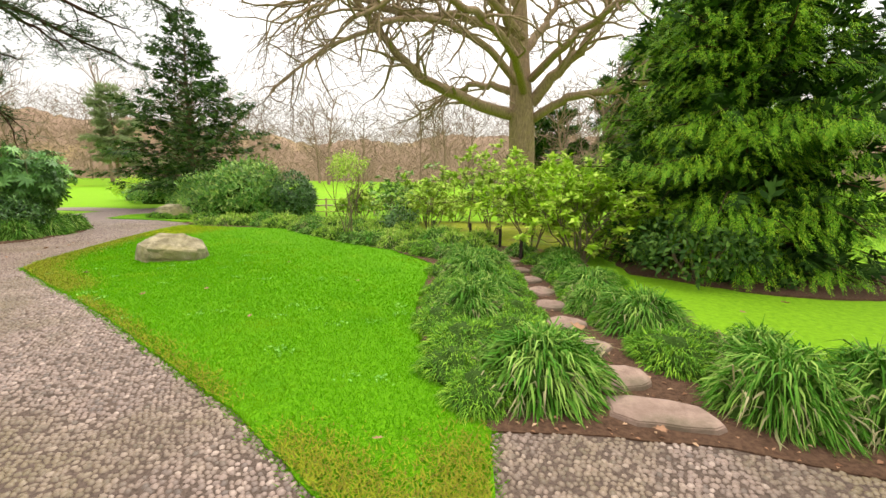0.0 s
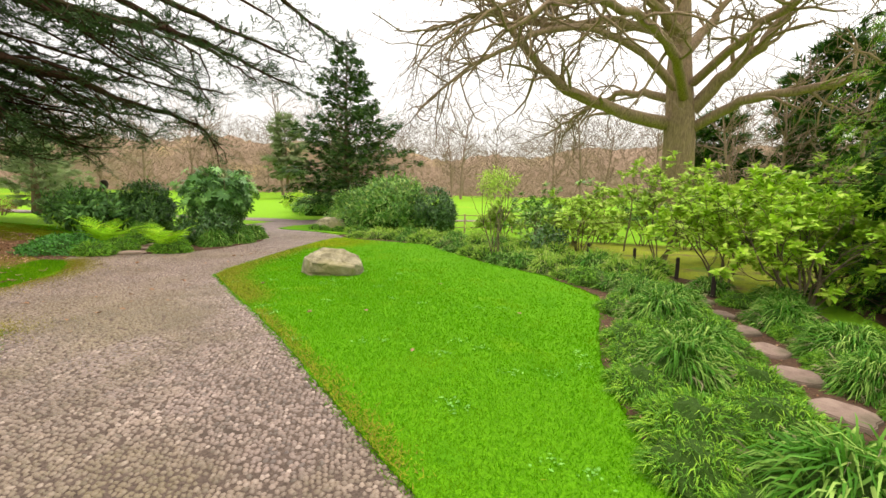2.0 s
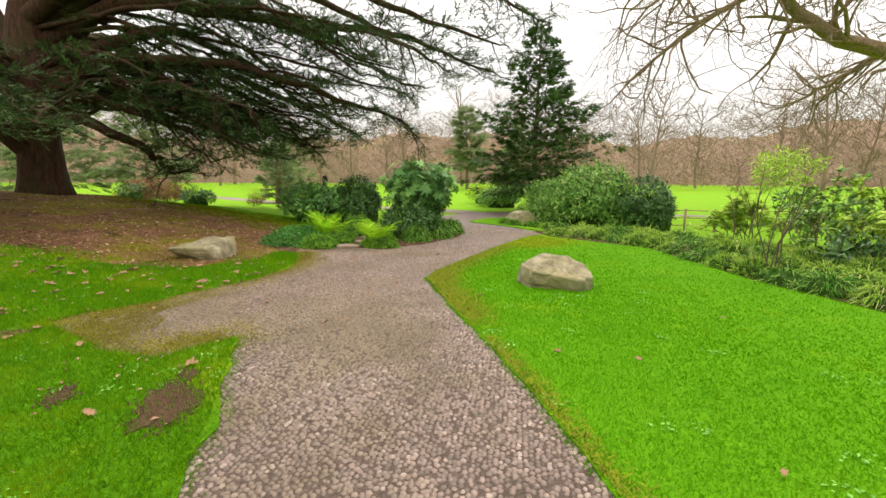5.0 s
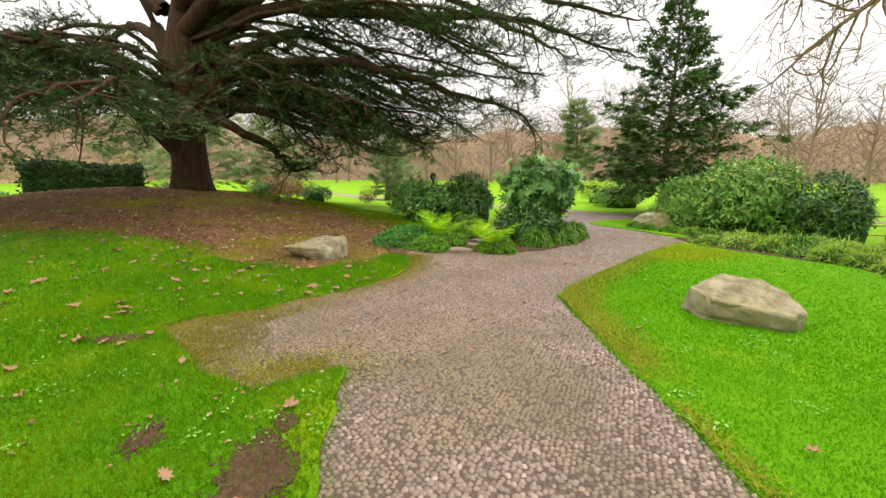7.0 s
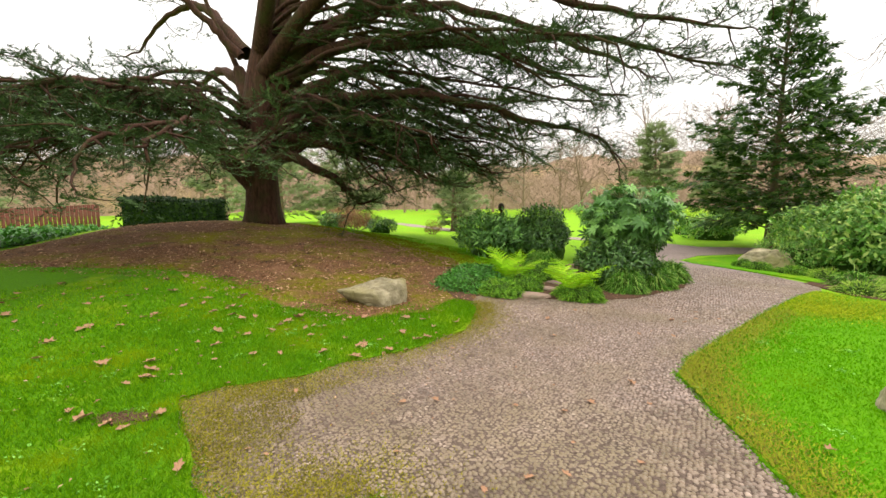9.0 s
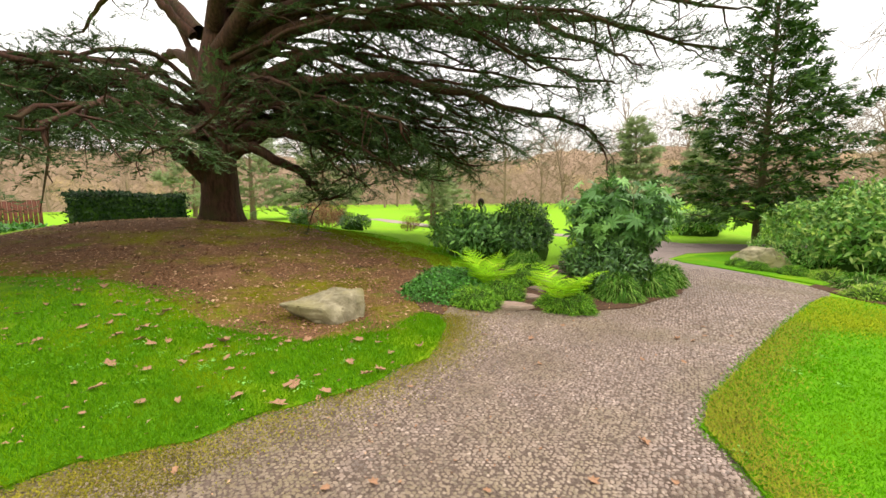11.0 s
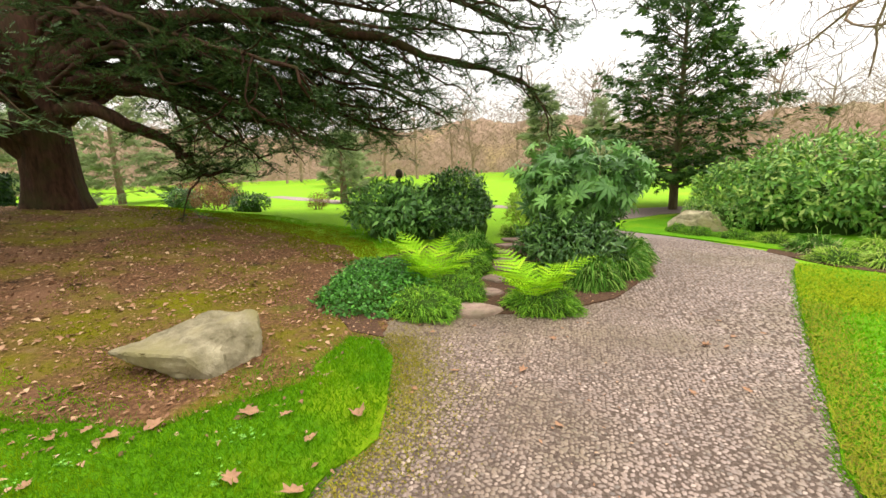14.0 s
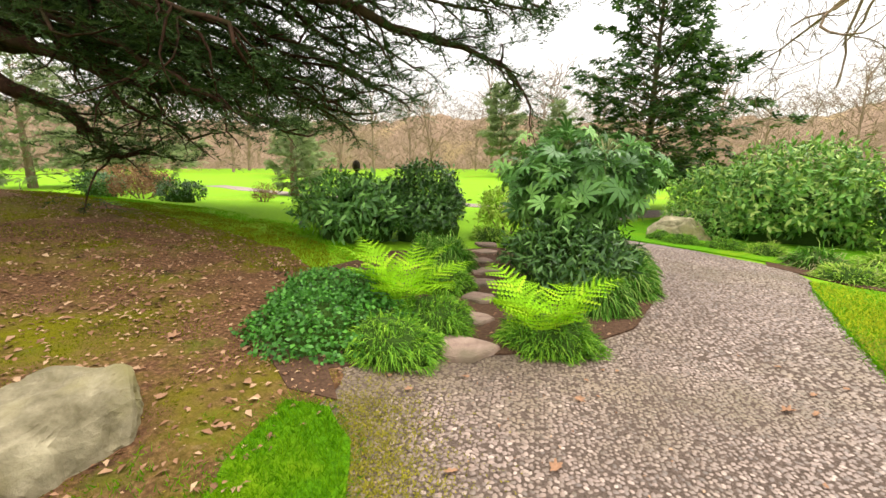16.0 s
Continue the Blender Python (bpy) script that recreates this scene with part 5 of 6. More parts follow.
shrub("box_bush", -27.9, 8.0, (0.85, 0.8, 0.5), 1500, 0.13, 0.45, GLOSSY, "rounded dark green bush on the grass", lift=0.85, seed=86)
shrub("box_bush", -23.7, 9.4, (0.75, 0.7, 0.42), 1400, 0.12, 0.45, GLOSSY, "low rounded dark green bush on the grass", lift=0.8, seed=87)
shrub("barberry", -26.2, 8.9, (1.2, 1.0, 0.55), 2200, 0.12, 0.3, RUSSET, "bare russet brown bush beside the path", lift=0.8, seed=88)
shrub("barberry", -24.5, 12.6, (0.5, 0.45, 0.4), 900, 0.12, 0.2, RUSSET, "dry tawny tuft in the meadow", lift=0.8, seed=89)
shrub("barberry", -33, 10.0, (2.6, 1.5, 0.8), 2600, 0.2, 0.3, RUSSET, "bare russet brown thicket", lift=0.8, seed=91)


def sapling(x, y, tall, seed, label):
    r = np.random.default_rng(seed)
    ob = empty("sapling", on_land(x, y), label, "young tree", "bare saplings")
    thick, thin = [], []
    fork_tree((0, 0, -0.1), (r.normal(0, 0.1), r.normal(0, 0.1), 1.0), tall, 0.03 * tall / 2.5, 3, r, thick, thin, 0.14, 0.06, (3, 5))
    lines = thick + thin
    part("trunk", mesh_of("trunk", *tube(*lines[0], 6), STEM, True), ob)
    tagged(part("twig_mass", line_mesh("twig_mass", [(q, np.maximum(w, 0.004)) for q, w in lines[1:]], 3, TWIG), ob, "fine bare twigs"), kind="stuff")


for i, (x, y, h) in enumerate(((0.8, 13.6, 2.3), (2.2, 15.2, 2.6), (-0.6, 14.6, 1.9), (-2.9, 13.8, 1.6), (3.9, 14.2, 2.4), (1.7, 12.6, 1.9), (-3.3, 14.9, 1.4), (0.2, 16.8, 2.2))):
    sapling(x, y, h, 700 + i, "thin leafless sapling among the shrubs")
for i in range(7):
    airy_shrub("azalea", -3.0 + 1.15 * i, 15.8 + 0.7 * math.sin(i * 2.3), 1.3 + 0.2 * math.sin(i * 1.9), 0.75, (OLIVE, BROAD, LIME)[i % 3], ("thin olive-green shrub in rough grass", "low fresh green shrub in rough grass", "low yellow-green shrub in rough grass")[i % 3], 720 + i, 5)


# posts, rail fence
def post(x, y, tall, r0, label, group):
    v, f = tube([(0, 0, -0.1), (0.004, 0, tall * 0.5), (0, 0.004, tall - 0.02), (0, 0, tall), (0, 0, tall + 0.004)], [r0, r0 * 0.97, r0 * 0.95, r0 * 0.8, 0.004], 9)
    ob = new("post", mesh_of("post", v, f, DARKWOOD))
    ob.location = on_land(x, y)
    return tagged(ob, label, "post", group)


DARKWOOD = bark_material("dark_wood", (0.02, 0.015, 0.012), (0.06, 0.045, 0.035))
for x, y in ((1.48, 7.9), (1.25, 9.2), (0.66, 10.3), (-0.25, 10.9)):
    post(x, y, 0.42, 0.034, "short dark weathered wooden post in the border", "short border posts")
knob = empty("garden_post", on_land(-20.8, 14.45), "slim dark post with a rounded brown top", "post")
part("shaft", mesh_of("shaft", *tube([(0, 0, -0.1), (0, 0, 1.45)], [0.05, 0.05], 8), DARKWOOD, True), knob)
part("cap", mesh_of("cap", *tube([(0, 0, 1.4), (0, 0, 1.45), (0, 0, 1.58), (0, 0, 1.72), (0, 0, 1.79), (0, 0, 1.80)], [0.05, 0.12, 0.15, 0.13, 0.06, 0.005], 12), DARKWOOD, True), knob, "rounded dark brown top")


def rail_fence(pts, tall, label):
    ob = empty("rail_fence", on_land(*pts[0]), label, "fence")
    o = np.array(on_land(*pts[0]))
    tops = []
    for x, y in pts:
        p = np.array(on_land(x, y)) - o
        tops.append(p)
        part("fence_post", mesh_of("fence_post", *tube([p + (0, 0, -0.1), p + (0, 0, tall), p + (0, 0, tall + 0.01)], [0.04, 0.036, 0.004], 8), FENCEWOOD), ob)
    for a, b in zip(tops, tops[1:]):
        for h in (0.3, 0.62, 0.94):
            part("rail", mesh_of("rail", *tube(along([a + (0, 0, tall * h), (a + b) / 2 + (0, 0, tall * h - 0.01), b + (0, 0, tall * h)], 5), [0.016] * 5, 7), FENCEWOOD, True), ob)


rail_fence([(-5.42, 17.6), (-5.0, 18.0), (-4.2, 18.7), (-3.2, 19.5), (-2.0, 20.3), (-0.6, 21.2), (1.0, 22.0)], 0.80, "low weathered rail fence with round posts")


# clipped hedge and fence beyond the cedar
def hedge(a, b, deep, tall, label, mat, seed, n):
    r = np.random.default_rng(seed)
    a, b = np.array(a, float), np.array(b, float)
    d = unit(b - a)
    s = np.array([-d[1], d[0]])
    ln = np.linalg.norm(b - a)
    ob = empty("hedge", on_land(*((a + b) / 2)), label, "hedge")
    o = (a + b) / 2
    u, w, h = r.uniform(0, ln, n), r.uniform(-1, 1, n), r.uniform(0, 1, n)
    face = r.integers(0, 3, n)
    w = np.where(face == 0, 1, np.where(face == 1, -1, w))
    h = np.where(face == 2, 1, h)
    top = tall * (1 + 0.06 * np.sin(u * 1.3))
    xy = a - o + d * u[:, None] + s * (w * deep / 2)[:, None]
    P = np.column_stack([xy, h * top]) + r.normal(0, 0.05, (n, 3))
    P[:, 2] = np.maximum(P[:, 2], 0.02)
    Z = np.column_stack([s * w[:, None], h * 0.8]) + r.normal(0, 0.4, (n, 3))
    part("crown", mesh_of("crown", *scatter(LEAF_V, LEAF_F, P, r.normal(0, 1, (n, 3)), Z, np.column_stack([r.uniform(0.12, 0.24, n)] * 3) * [1, 0.5, 1]), mat), ob)
    # dark box within: its colour plays the shade between the leaves
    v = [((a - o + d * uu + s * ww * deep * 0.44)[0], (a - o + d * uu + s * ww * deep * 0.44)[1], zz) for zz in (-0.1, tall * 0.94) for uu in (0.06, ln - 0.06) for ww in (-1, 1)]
    part("inside", mesh_of("inside", v, np.array([(0, 1, 3, 2), (4, 6, 7, 5), (0, 4, 5, 1), (2, 3, 7, 6), (0, 2, 6, 4), (1, 5, 7, 3)]), SHADECORE), ob)


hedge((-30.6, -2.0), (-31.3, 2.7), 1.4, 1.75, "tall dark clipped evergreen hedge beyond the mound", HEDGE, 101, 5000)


def board_fence(a, b, tall, label):
    a, b = np.array(a, float), np.array(b, float)
    ob = empty("board_fence", on_land(*a), label, "fence")
    d = unit(b - a)
    n = int(np.linalg.norm(b - a) / 0.16)
    z0 = float(height(*a))
    me = mesh_of("board", [(x, y, z) for z in (-0.05, tall) for x, y in ((-0.07, -0.012), (0.07, -0.012), (0.07, 0.012), (-0.07, 0.012))],
                 np.array([(0, 3, 2, 1), (4, 5, 6, 7), (0, 1, 5, 4), (1, 2, 6, 5), (2, 3, 7, 6), (3, 0, 4, 7)]), REDWOOD)
    for i in range(n):
        p = a + d * 0.16 * i
        q = part("board", me, ob)
        q.location = (p[0] - a[0], p[1] - a[1], float(height(*p)) - z0)
        q.rotation_euler = (0, 0, math.atan2(d[1], d[0]))


REDWOOD = bark_material("red_brown_boards", (0.10, 0.035, 0.025), (0.22, 0.085, 0.06))
board_fence((-29.5, -15.0), (-30.4, -2.6), 1.6, "red-brown upright board fence behind the cedar")
shrub("ground_ivy", -23.6, -3.4, (4.5, 2.2, 0.22), 6000, 0.16, 0.7, IVY, "wide low patch of green ground cover by the mound", "ground cover", lift=0.1, seed=102, stem=(0, 0), low=0.0, droop=0.1, inner=0.85)

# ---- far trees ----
def pine(x, y, tall, wide, foot, lines, per, size, seed, label, taper=0.45, mat=HAZEPINE):
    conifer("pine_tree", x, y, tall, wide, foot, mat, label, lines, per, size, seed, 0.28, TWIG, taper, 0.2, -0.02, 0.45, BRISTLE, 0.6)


# the pale needle colour on these pines carries the haze of distance
pine(-43, 56.5, 12.8, 3.4, 3.2, 75, 34, 0.95, 111, "tall green pine beyond the meadow, paled for haze", 0.35)
pine(-37.5, 63, 10.6, 3.4, 2.0, 65, 32, 0.95, 112, "tall green pine beyond the meadow, paled for haze", 0.4)
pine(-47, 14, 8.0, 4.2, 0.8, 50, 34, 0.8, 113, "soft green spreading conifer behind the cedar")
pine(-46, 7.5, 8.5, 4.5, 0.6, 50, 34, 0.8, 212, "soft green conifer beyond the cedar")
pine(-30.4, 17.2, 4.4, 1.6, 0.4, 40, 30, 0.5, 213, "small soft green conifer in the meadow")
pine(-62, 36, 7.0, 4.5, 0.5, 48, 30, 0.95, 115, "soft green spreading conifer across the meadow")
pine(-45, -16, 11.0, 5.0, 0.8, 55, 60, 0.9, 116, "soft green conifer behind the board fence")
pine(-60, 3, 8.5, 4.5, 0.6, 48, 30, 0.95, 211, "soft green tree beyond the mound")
pine(19, 43, 14.5, 8.0, 0.8, 75, 100, 1.0, 117, "broad evergreen behind the oak", mat=YEW)
pine(11.5, 46, 9.0, 5.0, 0.5, 60, 60, 0.95, 118, "green evergreen behind the oak", mat=YEW)


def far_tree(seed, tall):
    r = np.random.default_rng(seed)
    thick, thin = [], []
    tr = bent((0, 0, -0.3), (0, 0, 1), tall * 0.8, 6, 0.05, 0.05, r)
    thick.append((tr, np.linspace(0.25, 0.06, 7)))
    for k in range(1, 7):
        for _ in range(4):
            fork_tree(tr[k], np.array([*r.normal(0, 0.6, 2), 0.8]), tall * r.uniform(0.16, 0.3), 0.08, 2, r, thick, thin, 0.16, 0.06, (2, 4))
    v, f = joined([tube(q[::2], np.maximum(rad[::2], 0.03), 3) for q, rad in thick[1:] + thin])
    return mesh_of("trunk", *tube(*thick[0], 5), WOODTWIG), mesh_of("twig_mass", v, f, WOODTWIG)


def woods():
    r = np.random.default_rng(77)
    kinds = [far_tree(80 + k, 14) for k in range(4)]
    for i in range(42):
        a = radians(-128 + 172 * (i + r.uniform(-0.4, 0.4)) / 42)
        d = r.uniform(74, 102)
        x, y = -6 + d * math.sin(a), d * math.cos(a)
        ob = empty("bare_tree", (x, y, 0.5), "leafless brown woodland tree far off", "tree", "distant bare trees")
        part("trunk", kinds[i % 4][0], ob)
        tagged(part("twig_mass", kinds[i % 4][1], ob), kind="stuff")
        ob.rotation_euler = (0, 0, r.uniform(0, 6))
        s = r.uniform(0.85, 1.3)
        ob.scale = (s, s, s)
    for x, y, k, size in ((10.5, 37.0, 1, 0.72), (14.5, 40.0, 2, 0.85), (18.0, 37.0, 3, 0.8)):
        ob = empty("bare_tree", (x, y, float(height(x, y))), "fine-twigged tan leafless tree behind the oak", "tree")
        part("trunk", kinds[k][0], ob)
        tagged(part("twig_mass", kinds[k][1], ob), kind="stuff")
        ob.rotation_euler, ob.scale = (0, 0, 2.1 * k), (size, size, size)
    n = 64000
    a = np.radians(r.uniform(-132, 50, n))
    d = r.uniform(78, 116, n)
    top = 14 + 2.5 * np.sin(a * 9) + 1.2 * np.sin(a * 23 + 1) + 0.8 * np.sin(a * 61)
    z = 0.3 + top * r.random(n) ** 1.2
    P = np.stack([-6 + d * np.sin(a), d * np.cos(a), z], 1)
    X = np.stack([r.normal(0, 0.9, n), r.normal(0, 0.9, n), r.uniform(0.2, 1.2, n)], 1)
    Z = np.stack([-np.sin(a), -np.cos(a), 0 * a], 1)
    v, f = scatter([(0, 0.5, 0), (0, -0.5, 0), (1, 0, 0)], [(0, 1, 2)], P, X, Z, np.stack([r.uniform(1.2, 3.2, n), r.uniform(0.03, 0.08, n), np.ones(n)], 1))
    tagged(new("far_thicket", mesh_of("far_thicket", v, f, WOODTWIG)), "dense brown leafless thicket along the meadow's end", "woodland", kind="stuff")
    # the wooded rise behind it
    m = 420
    a = np.radians(np.linspace(-140, 60, m))
    up = 13.0 + 1.6 * np.sin(a * 7) + 0.8 * np.sin(a * 31) + r.uniform(-0.5, 0.5, m)
    rows = [np.stack([-6 + q * np.sin(a), q * np.cos(a), h * up - 0.3], 1) for q, h in ((104, 0.0), (110, 0.45), (117, 0.8), (124, 1.0), (160, 1.1))]
    v = np.concatenate(rows)
    i, j = np.meshgrid(np.arange(4), np.arange(m - 1), indexing="ij")
    i, j = i.ravel(), j.ravel()
    f = np.stack([i * m + j, i * m + j + 1, (i + 1) * m + j + 1, (i + 1) * m + j], 1)
    tagged(new("backdrop", mesh_of("backdrop", v, f, BANK, True)), "brown wooded rise at the meadow's far end", "hillside", kind="structure")


woods()


# ---- small things on the ground ----
WALKED = np.array([(METRES * q[1], METRES * q[2]) for q in ROWS])


def near_walk(x, y):
    """Distance to the walked line."""
    d = np.full(len(x), 1e9)
    for (ax, ay), (bx, by) in zip(WALKED, WALKED[1:]):
        t = np.clip(((x - ax) * (bx - ax) + (y - ay) * (by - ay)) / max(1e-9, (bx - ax) ** 2 + (by - ay) ** 2), 0, 1)
        d = np.minimum(d, np.hypot(x - ax - t * (bx - ax), y - ay - t * (by - ay)))
    return d


PATCHES = [(-5.31, 2.36, 0.31, 0.16, 152), (-6.01, 1.90, 0.14, 0.08, 150), (-8.00, 1.74, 0.2, 0.08, 60), (-5.68, 2.62, 0.09, 0.06, 0)]
for px, py, pa, pb, pr in PATCHES:
    ring = []
    for k in range(32):
        a = 2 * math.pi * k / 32
        q = 1 + 0.22 * math.sin(3 * a + px * 7) + 0.2 * math.sin(5 * a + py * 9) + 0.12 * math.sin(9 * a)
        ex, ey = pa * q * math.cos(a), pb * q * math.sin(a)
        c, s = math.cos(radians(pr)), math.sin(radians(pr))
        ring.append((px + c * ex - s * ey, py + s * ex + c * ey))
    draped("bare_patch", ring, 0.034, BEDSOIL, 0.05, 0.03, "scuffed bare earth patch in the lawn", "soil", relief=0.01, wob=0.05)


def bare(x, y):
    r = np.zeros(len(x), bool)
    for px, py, pa, pb, pr in PATCHES:
        c, s = math.cos(radians(pr)), math.sin(radians(pr))
        u, v = c * (x - px) + s * (y - py), -s * (x - px) + c * (y - py)
        r |= (u / pa) ** 2 + (v / pb) ** 2 < 1
    return r


def grass(name, poly, seed, label, box, mat=BLADE, tall=1.0):
    r = np.random.default_rng(seed)
    area = (box[2] - box[0]) * (box[3] - box[1])
    n = int(area * 4600)
    x, y = r.uniform(box[0], box[2], n), r.uniform(box[1], box[3], n)
    ok = inside(poly, x, y)
    x, y = x[ok], y[ok]
    d = near_walk(x, y)
    p = np.clip(np.exp(-(d - 2.4) / 2.1), 0.06, 1.0)
    ok = (r.random(len(x)) < p) & (~bare(x, y) | (r.random(len(x)) < 0.4))
    x, y, d = x[ok], y[ok], d[ok]
    n = len(x)
    P = np.stack([x, y, height(x, y) + 0.022], 1)
    a = r.uniform(0, 2 * np.pi, n)
    lean = np.abs(r.normal(0.5, 0.35, n))
    X = np.stack([np.sin(lean) * np.cos(a), np.sin(lean) * np.sin(a), np.cos(lean)], 1)
    Z = np.stack([np.cos(a + 1.5), np.sin(a + 1.5), 0 * a + 0.2], 1)
    wide = np.clip(np.exp((d - 2.4) / 2.1), 1.0, 2.0)
    S = np.stack([tall * r.uniform(0.018, 0.042, n), r.uniform(0.005, 0.009, n) * wide, np.ones(n)], 1)
    v, f = scatter([(0, 0.5, 0), (0, -0.5, 0), (1, 0, 0)], [(0, 1, 2)], P, X, Z, S)
    tagged(new(name, mesh_of(name, v, f, mat)), label, "grass", kind="stuff")
    return n


grass("grass", LAWN_POLY, 201, "short bright green grass blades of the lawn", (-8, 1, 0.6, 12.6))
# longer blades here, in the green darkened for the cedar's shade
grass("grass", LEFT_POLY, 202, "longer green grass blades below the mound, darkened for cedar shade", (-14, -2.5, -1.5, 6.2), SHADEBLADE, 1.7)


def sparse_turf(poly, n, seed, box, cut, mat, lo, hi, lift, label, scale=0.8):
    """Low blades and moss in uneven drifts."""
    r = np.random.default_rng(seed)
    x, y = r.uniform(box[0], box[2], n), r.uniform(box[1], box[3], n)
    ok = inside(poly, x, y)
    x, y = x[ok], y[ok]
    g = np.array([noise.fractal(Vector((a * scale, b * scale, seed)), 1.0, 2.0, 3) for a, b in zip(x, y)])
    ok = g + r.normal(0, 0.12, len(g)) > cut
    x, y = x[ok], y[ok]
    n = len(x)
    P = np.stack([x, y, height(x, y) + lift], 1)
    a = r.uniform(0, 2 * np.pi, n)
    lean = np.abs(r.normal(0.7, 0.35, n))
    X = np.stack([np.sin(lean) * np.cos(a), np.sin(lean) * np.sin(a), np.cos(lean)], 1)
    Z = np.stack([np.cos(a + 1.5), np.sin(a + 1.5), 0 * a + 0.2], 1)
    v, f = scatter([(0, 0.5, 0), (0, -0.5, 0), (1, 0, 0)], [(0, 1, 2)], P, X, Z, np.stack([r.uniform(lo, hi, n), r.uniform(0.006, 0.012, n), np.ones(n)], 1))
    tagged(new("moss", mesh_of("moss", v, f, mat)), label, "moss", kind="stuff")


MOSSBLADE = leaf_material("moss_blade", (0.13, 0.135, 0.003), (0.15, 0.165, 0.004), (0.19, 0.20, 0.007), 0.8, 0.15)
sparse_turf([(-9.9, 4.6), (-10.2, 6.4), (-12.8, 9.0), (-16, 9.8), (-20, 9.0), (-24, 7), (-24, 4.5), (-18, 5.0), (-14.5, 4.0), (-12.5, 3.2), (-10.6, 3.8)], 130000, 205, (-24, 3.2, -9.9, 9.8), 0.06, MOSSBLADE, 0.012, 0.03, 0.02,
            "yellow-green moss and thin grass over bare soil")
sparse_turf(MOSS_POLY, 70000, 207, (-24, 5, -12.5, 9.4), -0.25, MOSSBLADE, 0.03, 0.07, 0.015, "yellow-green mossy edge of the mound", 1.2)
sparse_turf([(-12.2, 8.6), (-14.2, 9.6), (-16.5, 10.1), (-20, 9.2), (-24, 7.2), (-24.2, 6), (-20, 8.0), (-16.4, 8.9), (-14.3, 8.5)], 50000, 208, (-24.2, 6, -12, 10.2), -0.2, BLADE, 0.03, 0.07, 0.0, "longer green grass at the foot of the mound", 1.2)
sparse_turf([(-9.2, 5.7), (-10.4, 6.0), (-10.4, 5.3), (-9.95, 4.6), (-10.3, 4.1), (-11.3, 3.6), (-13.4, 2.9), (-15.2, 0.9), (-16.6, -2.0), (-16.0, -2.2), (-14.2, 0.9), (-12.8, 2.1), (-11.0, 3.0), (-9.8, 4.0), (-9.5, 4.8)], 60000, 214, (-16.6, -2.2, -9.2, 6.0), 0.05, SHADEBLADE, 0.03, 0.06, 0.02,
            "ragged grass creeping into the bare soil", 1.5)
PATHMOSS = leaf_material("path_moss", (0.128, 0.121, 0.011), (0.198, 0.178, 0.016), (0.284, 0.236, 0.027), 0.8, 0.1)
sparse_turf([(-6.2, 3.2), (-6.3, 2.6), (-6.9, 2.25), (-8.1, 2.1), (-8.3, 2.6), (-8.25, 3.3), (-8.4, 4.2), (-8.1, 4.3), (-7.7, 3.2), (-7.0, 2.75), (-6.5, 3.2)], 90000, 209, (-8.5, 2.0, -6.0, 4.4), 0.05, PATHMOSS, 0.004, 0.011, 0.02,
            "ochre moss creeping over the pebbles", 1.3)
sparse_turf([(-8.9, 5.6), (-8.3, 4.5), (-8.6, 5.2), (-9.1, 5.62), (-9.95, 6.15), (-10.1, 6.6), (-9.7, 6.5), (-9.2, 6.0)], 40000, 210, (-10.2, 4.4, -8.2, 6.7), 0.05, PATHMOSS, 0.004, 0.011, 0.02,
            "ochre moss at the path's rim", 1.3)
WORNBLADE = leaf_material("yellowed_blade", (0.16, 0.23, 0.004), (0.25, 0.32, 0.006), (0.36, 0.37, 0.012), 0.7, 0.2)

def yellowed(line, reach, n, seed, mat, label, off=None):
    """Thin worn blades that thicken towards a trodden line."""
    r = np.random.default_rng(seed)
    q = along(line, 80)[r.integers(0, 80, n)]
    x, y = q[:, 0] + r.normal(0, reach, n), q[:, 1] + r.normal(0, reach, n)
    ok = ~inside(off, x, y) if off else inside(LAWN_POLY, x, y)
    x, y = x[ok], y[ok]
    n = len(x)
    a = r.uniform(0, 2 * np.pi, n)
    lean = r.uniform(0.8, 1.3, n)
    X = np.stack([np.sin(lean) * np.cos(a), np.sin(lean) * np.sin(a), np.cos(lean)], 1)
    v, f = scatter([(0, 0.5, 0), (0, -0.5, 0), (1, 0, 0)], [(0, 1, 2)], np.stack([x, y, height(x, y) + (0.02 if off else 0.036)], 1), X, np.stack([0 * a, 0 * a, np.ones(n)], 1), np.stack([r.uniform(0.02, 0.045, n) * (0.45 if off else 1), r.uniform(0.006, 0.012, n), np.ones(n)], 1))
    tagged(new("grass", mesh_of("grass", v, f, mat)), label, "grass", kind="stuff")


SCUFFBLADE = leaf_material("scuffed_blade", (0.26, 0.20, 0.05), (0.22, 0.24, 0.01), (0.20, 0.28, 0.008), 0.7, 0.2)
yellowed([(-7.7, 12.4), (-7.4, 11.2), (-7.0, 10.3), (-6.7, 10.8), (-6.6, 11.8)], 0.32, 16000, 206, WORNBLADE, "thin yellowing grass by the path")
yellowed([(-7.3, 10.0), (-6.95, 8.3), (-6.66, 6.9), (-6.4, 6.4), (-5.6, 5.8), (-4.8, 5.2)], 0.2, 26000, 211, SCUFFBLADE, "scuffed brownish grass along the path")
yellowed([(-0.9, 2.1), (-0.4, 1.7), (0.1, 1.5), (0.15, 2.1)], 0.16, 9000, 212, SCUFFBLADE, "scuffed yellowish grass at the lawn's tip")
yellowed([(-4.3, 4.8), (-3.0, 3.8), (-1.5, 2.6)], 0.09, 6000, 213, SCUFFBLADE, "scuffed grass along the lawn's rim")


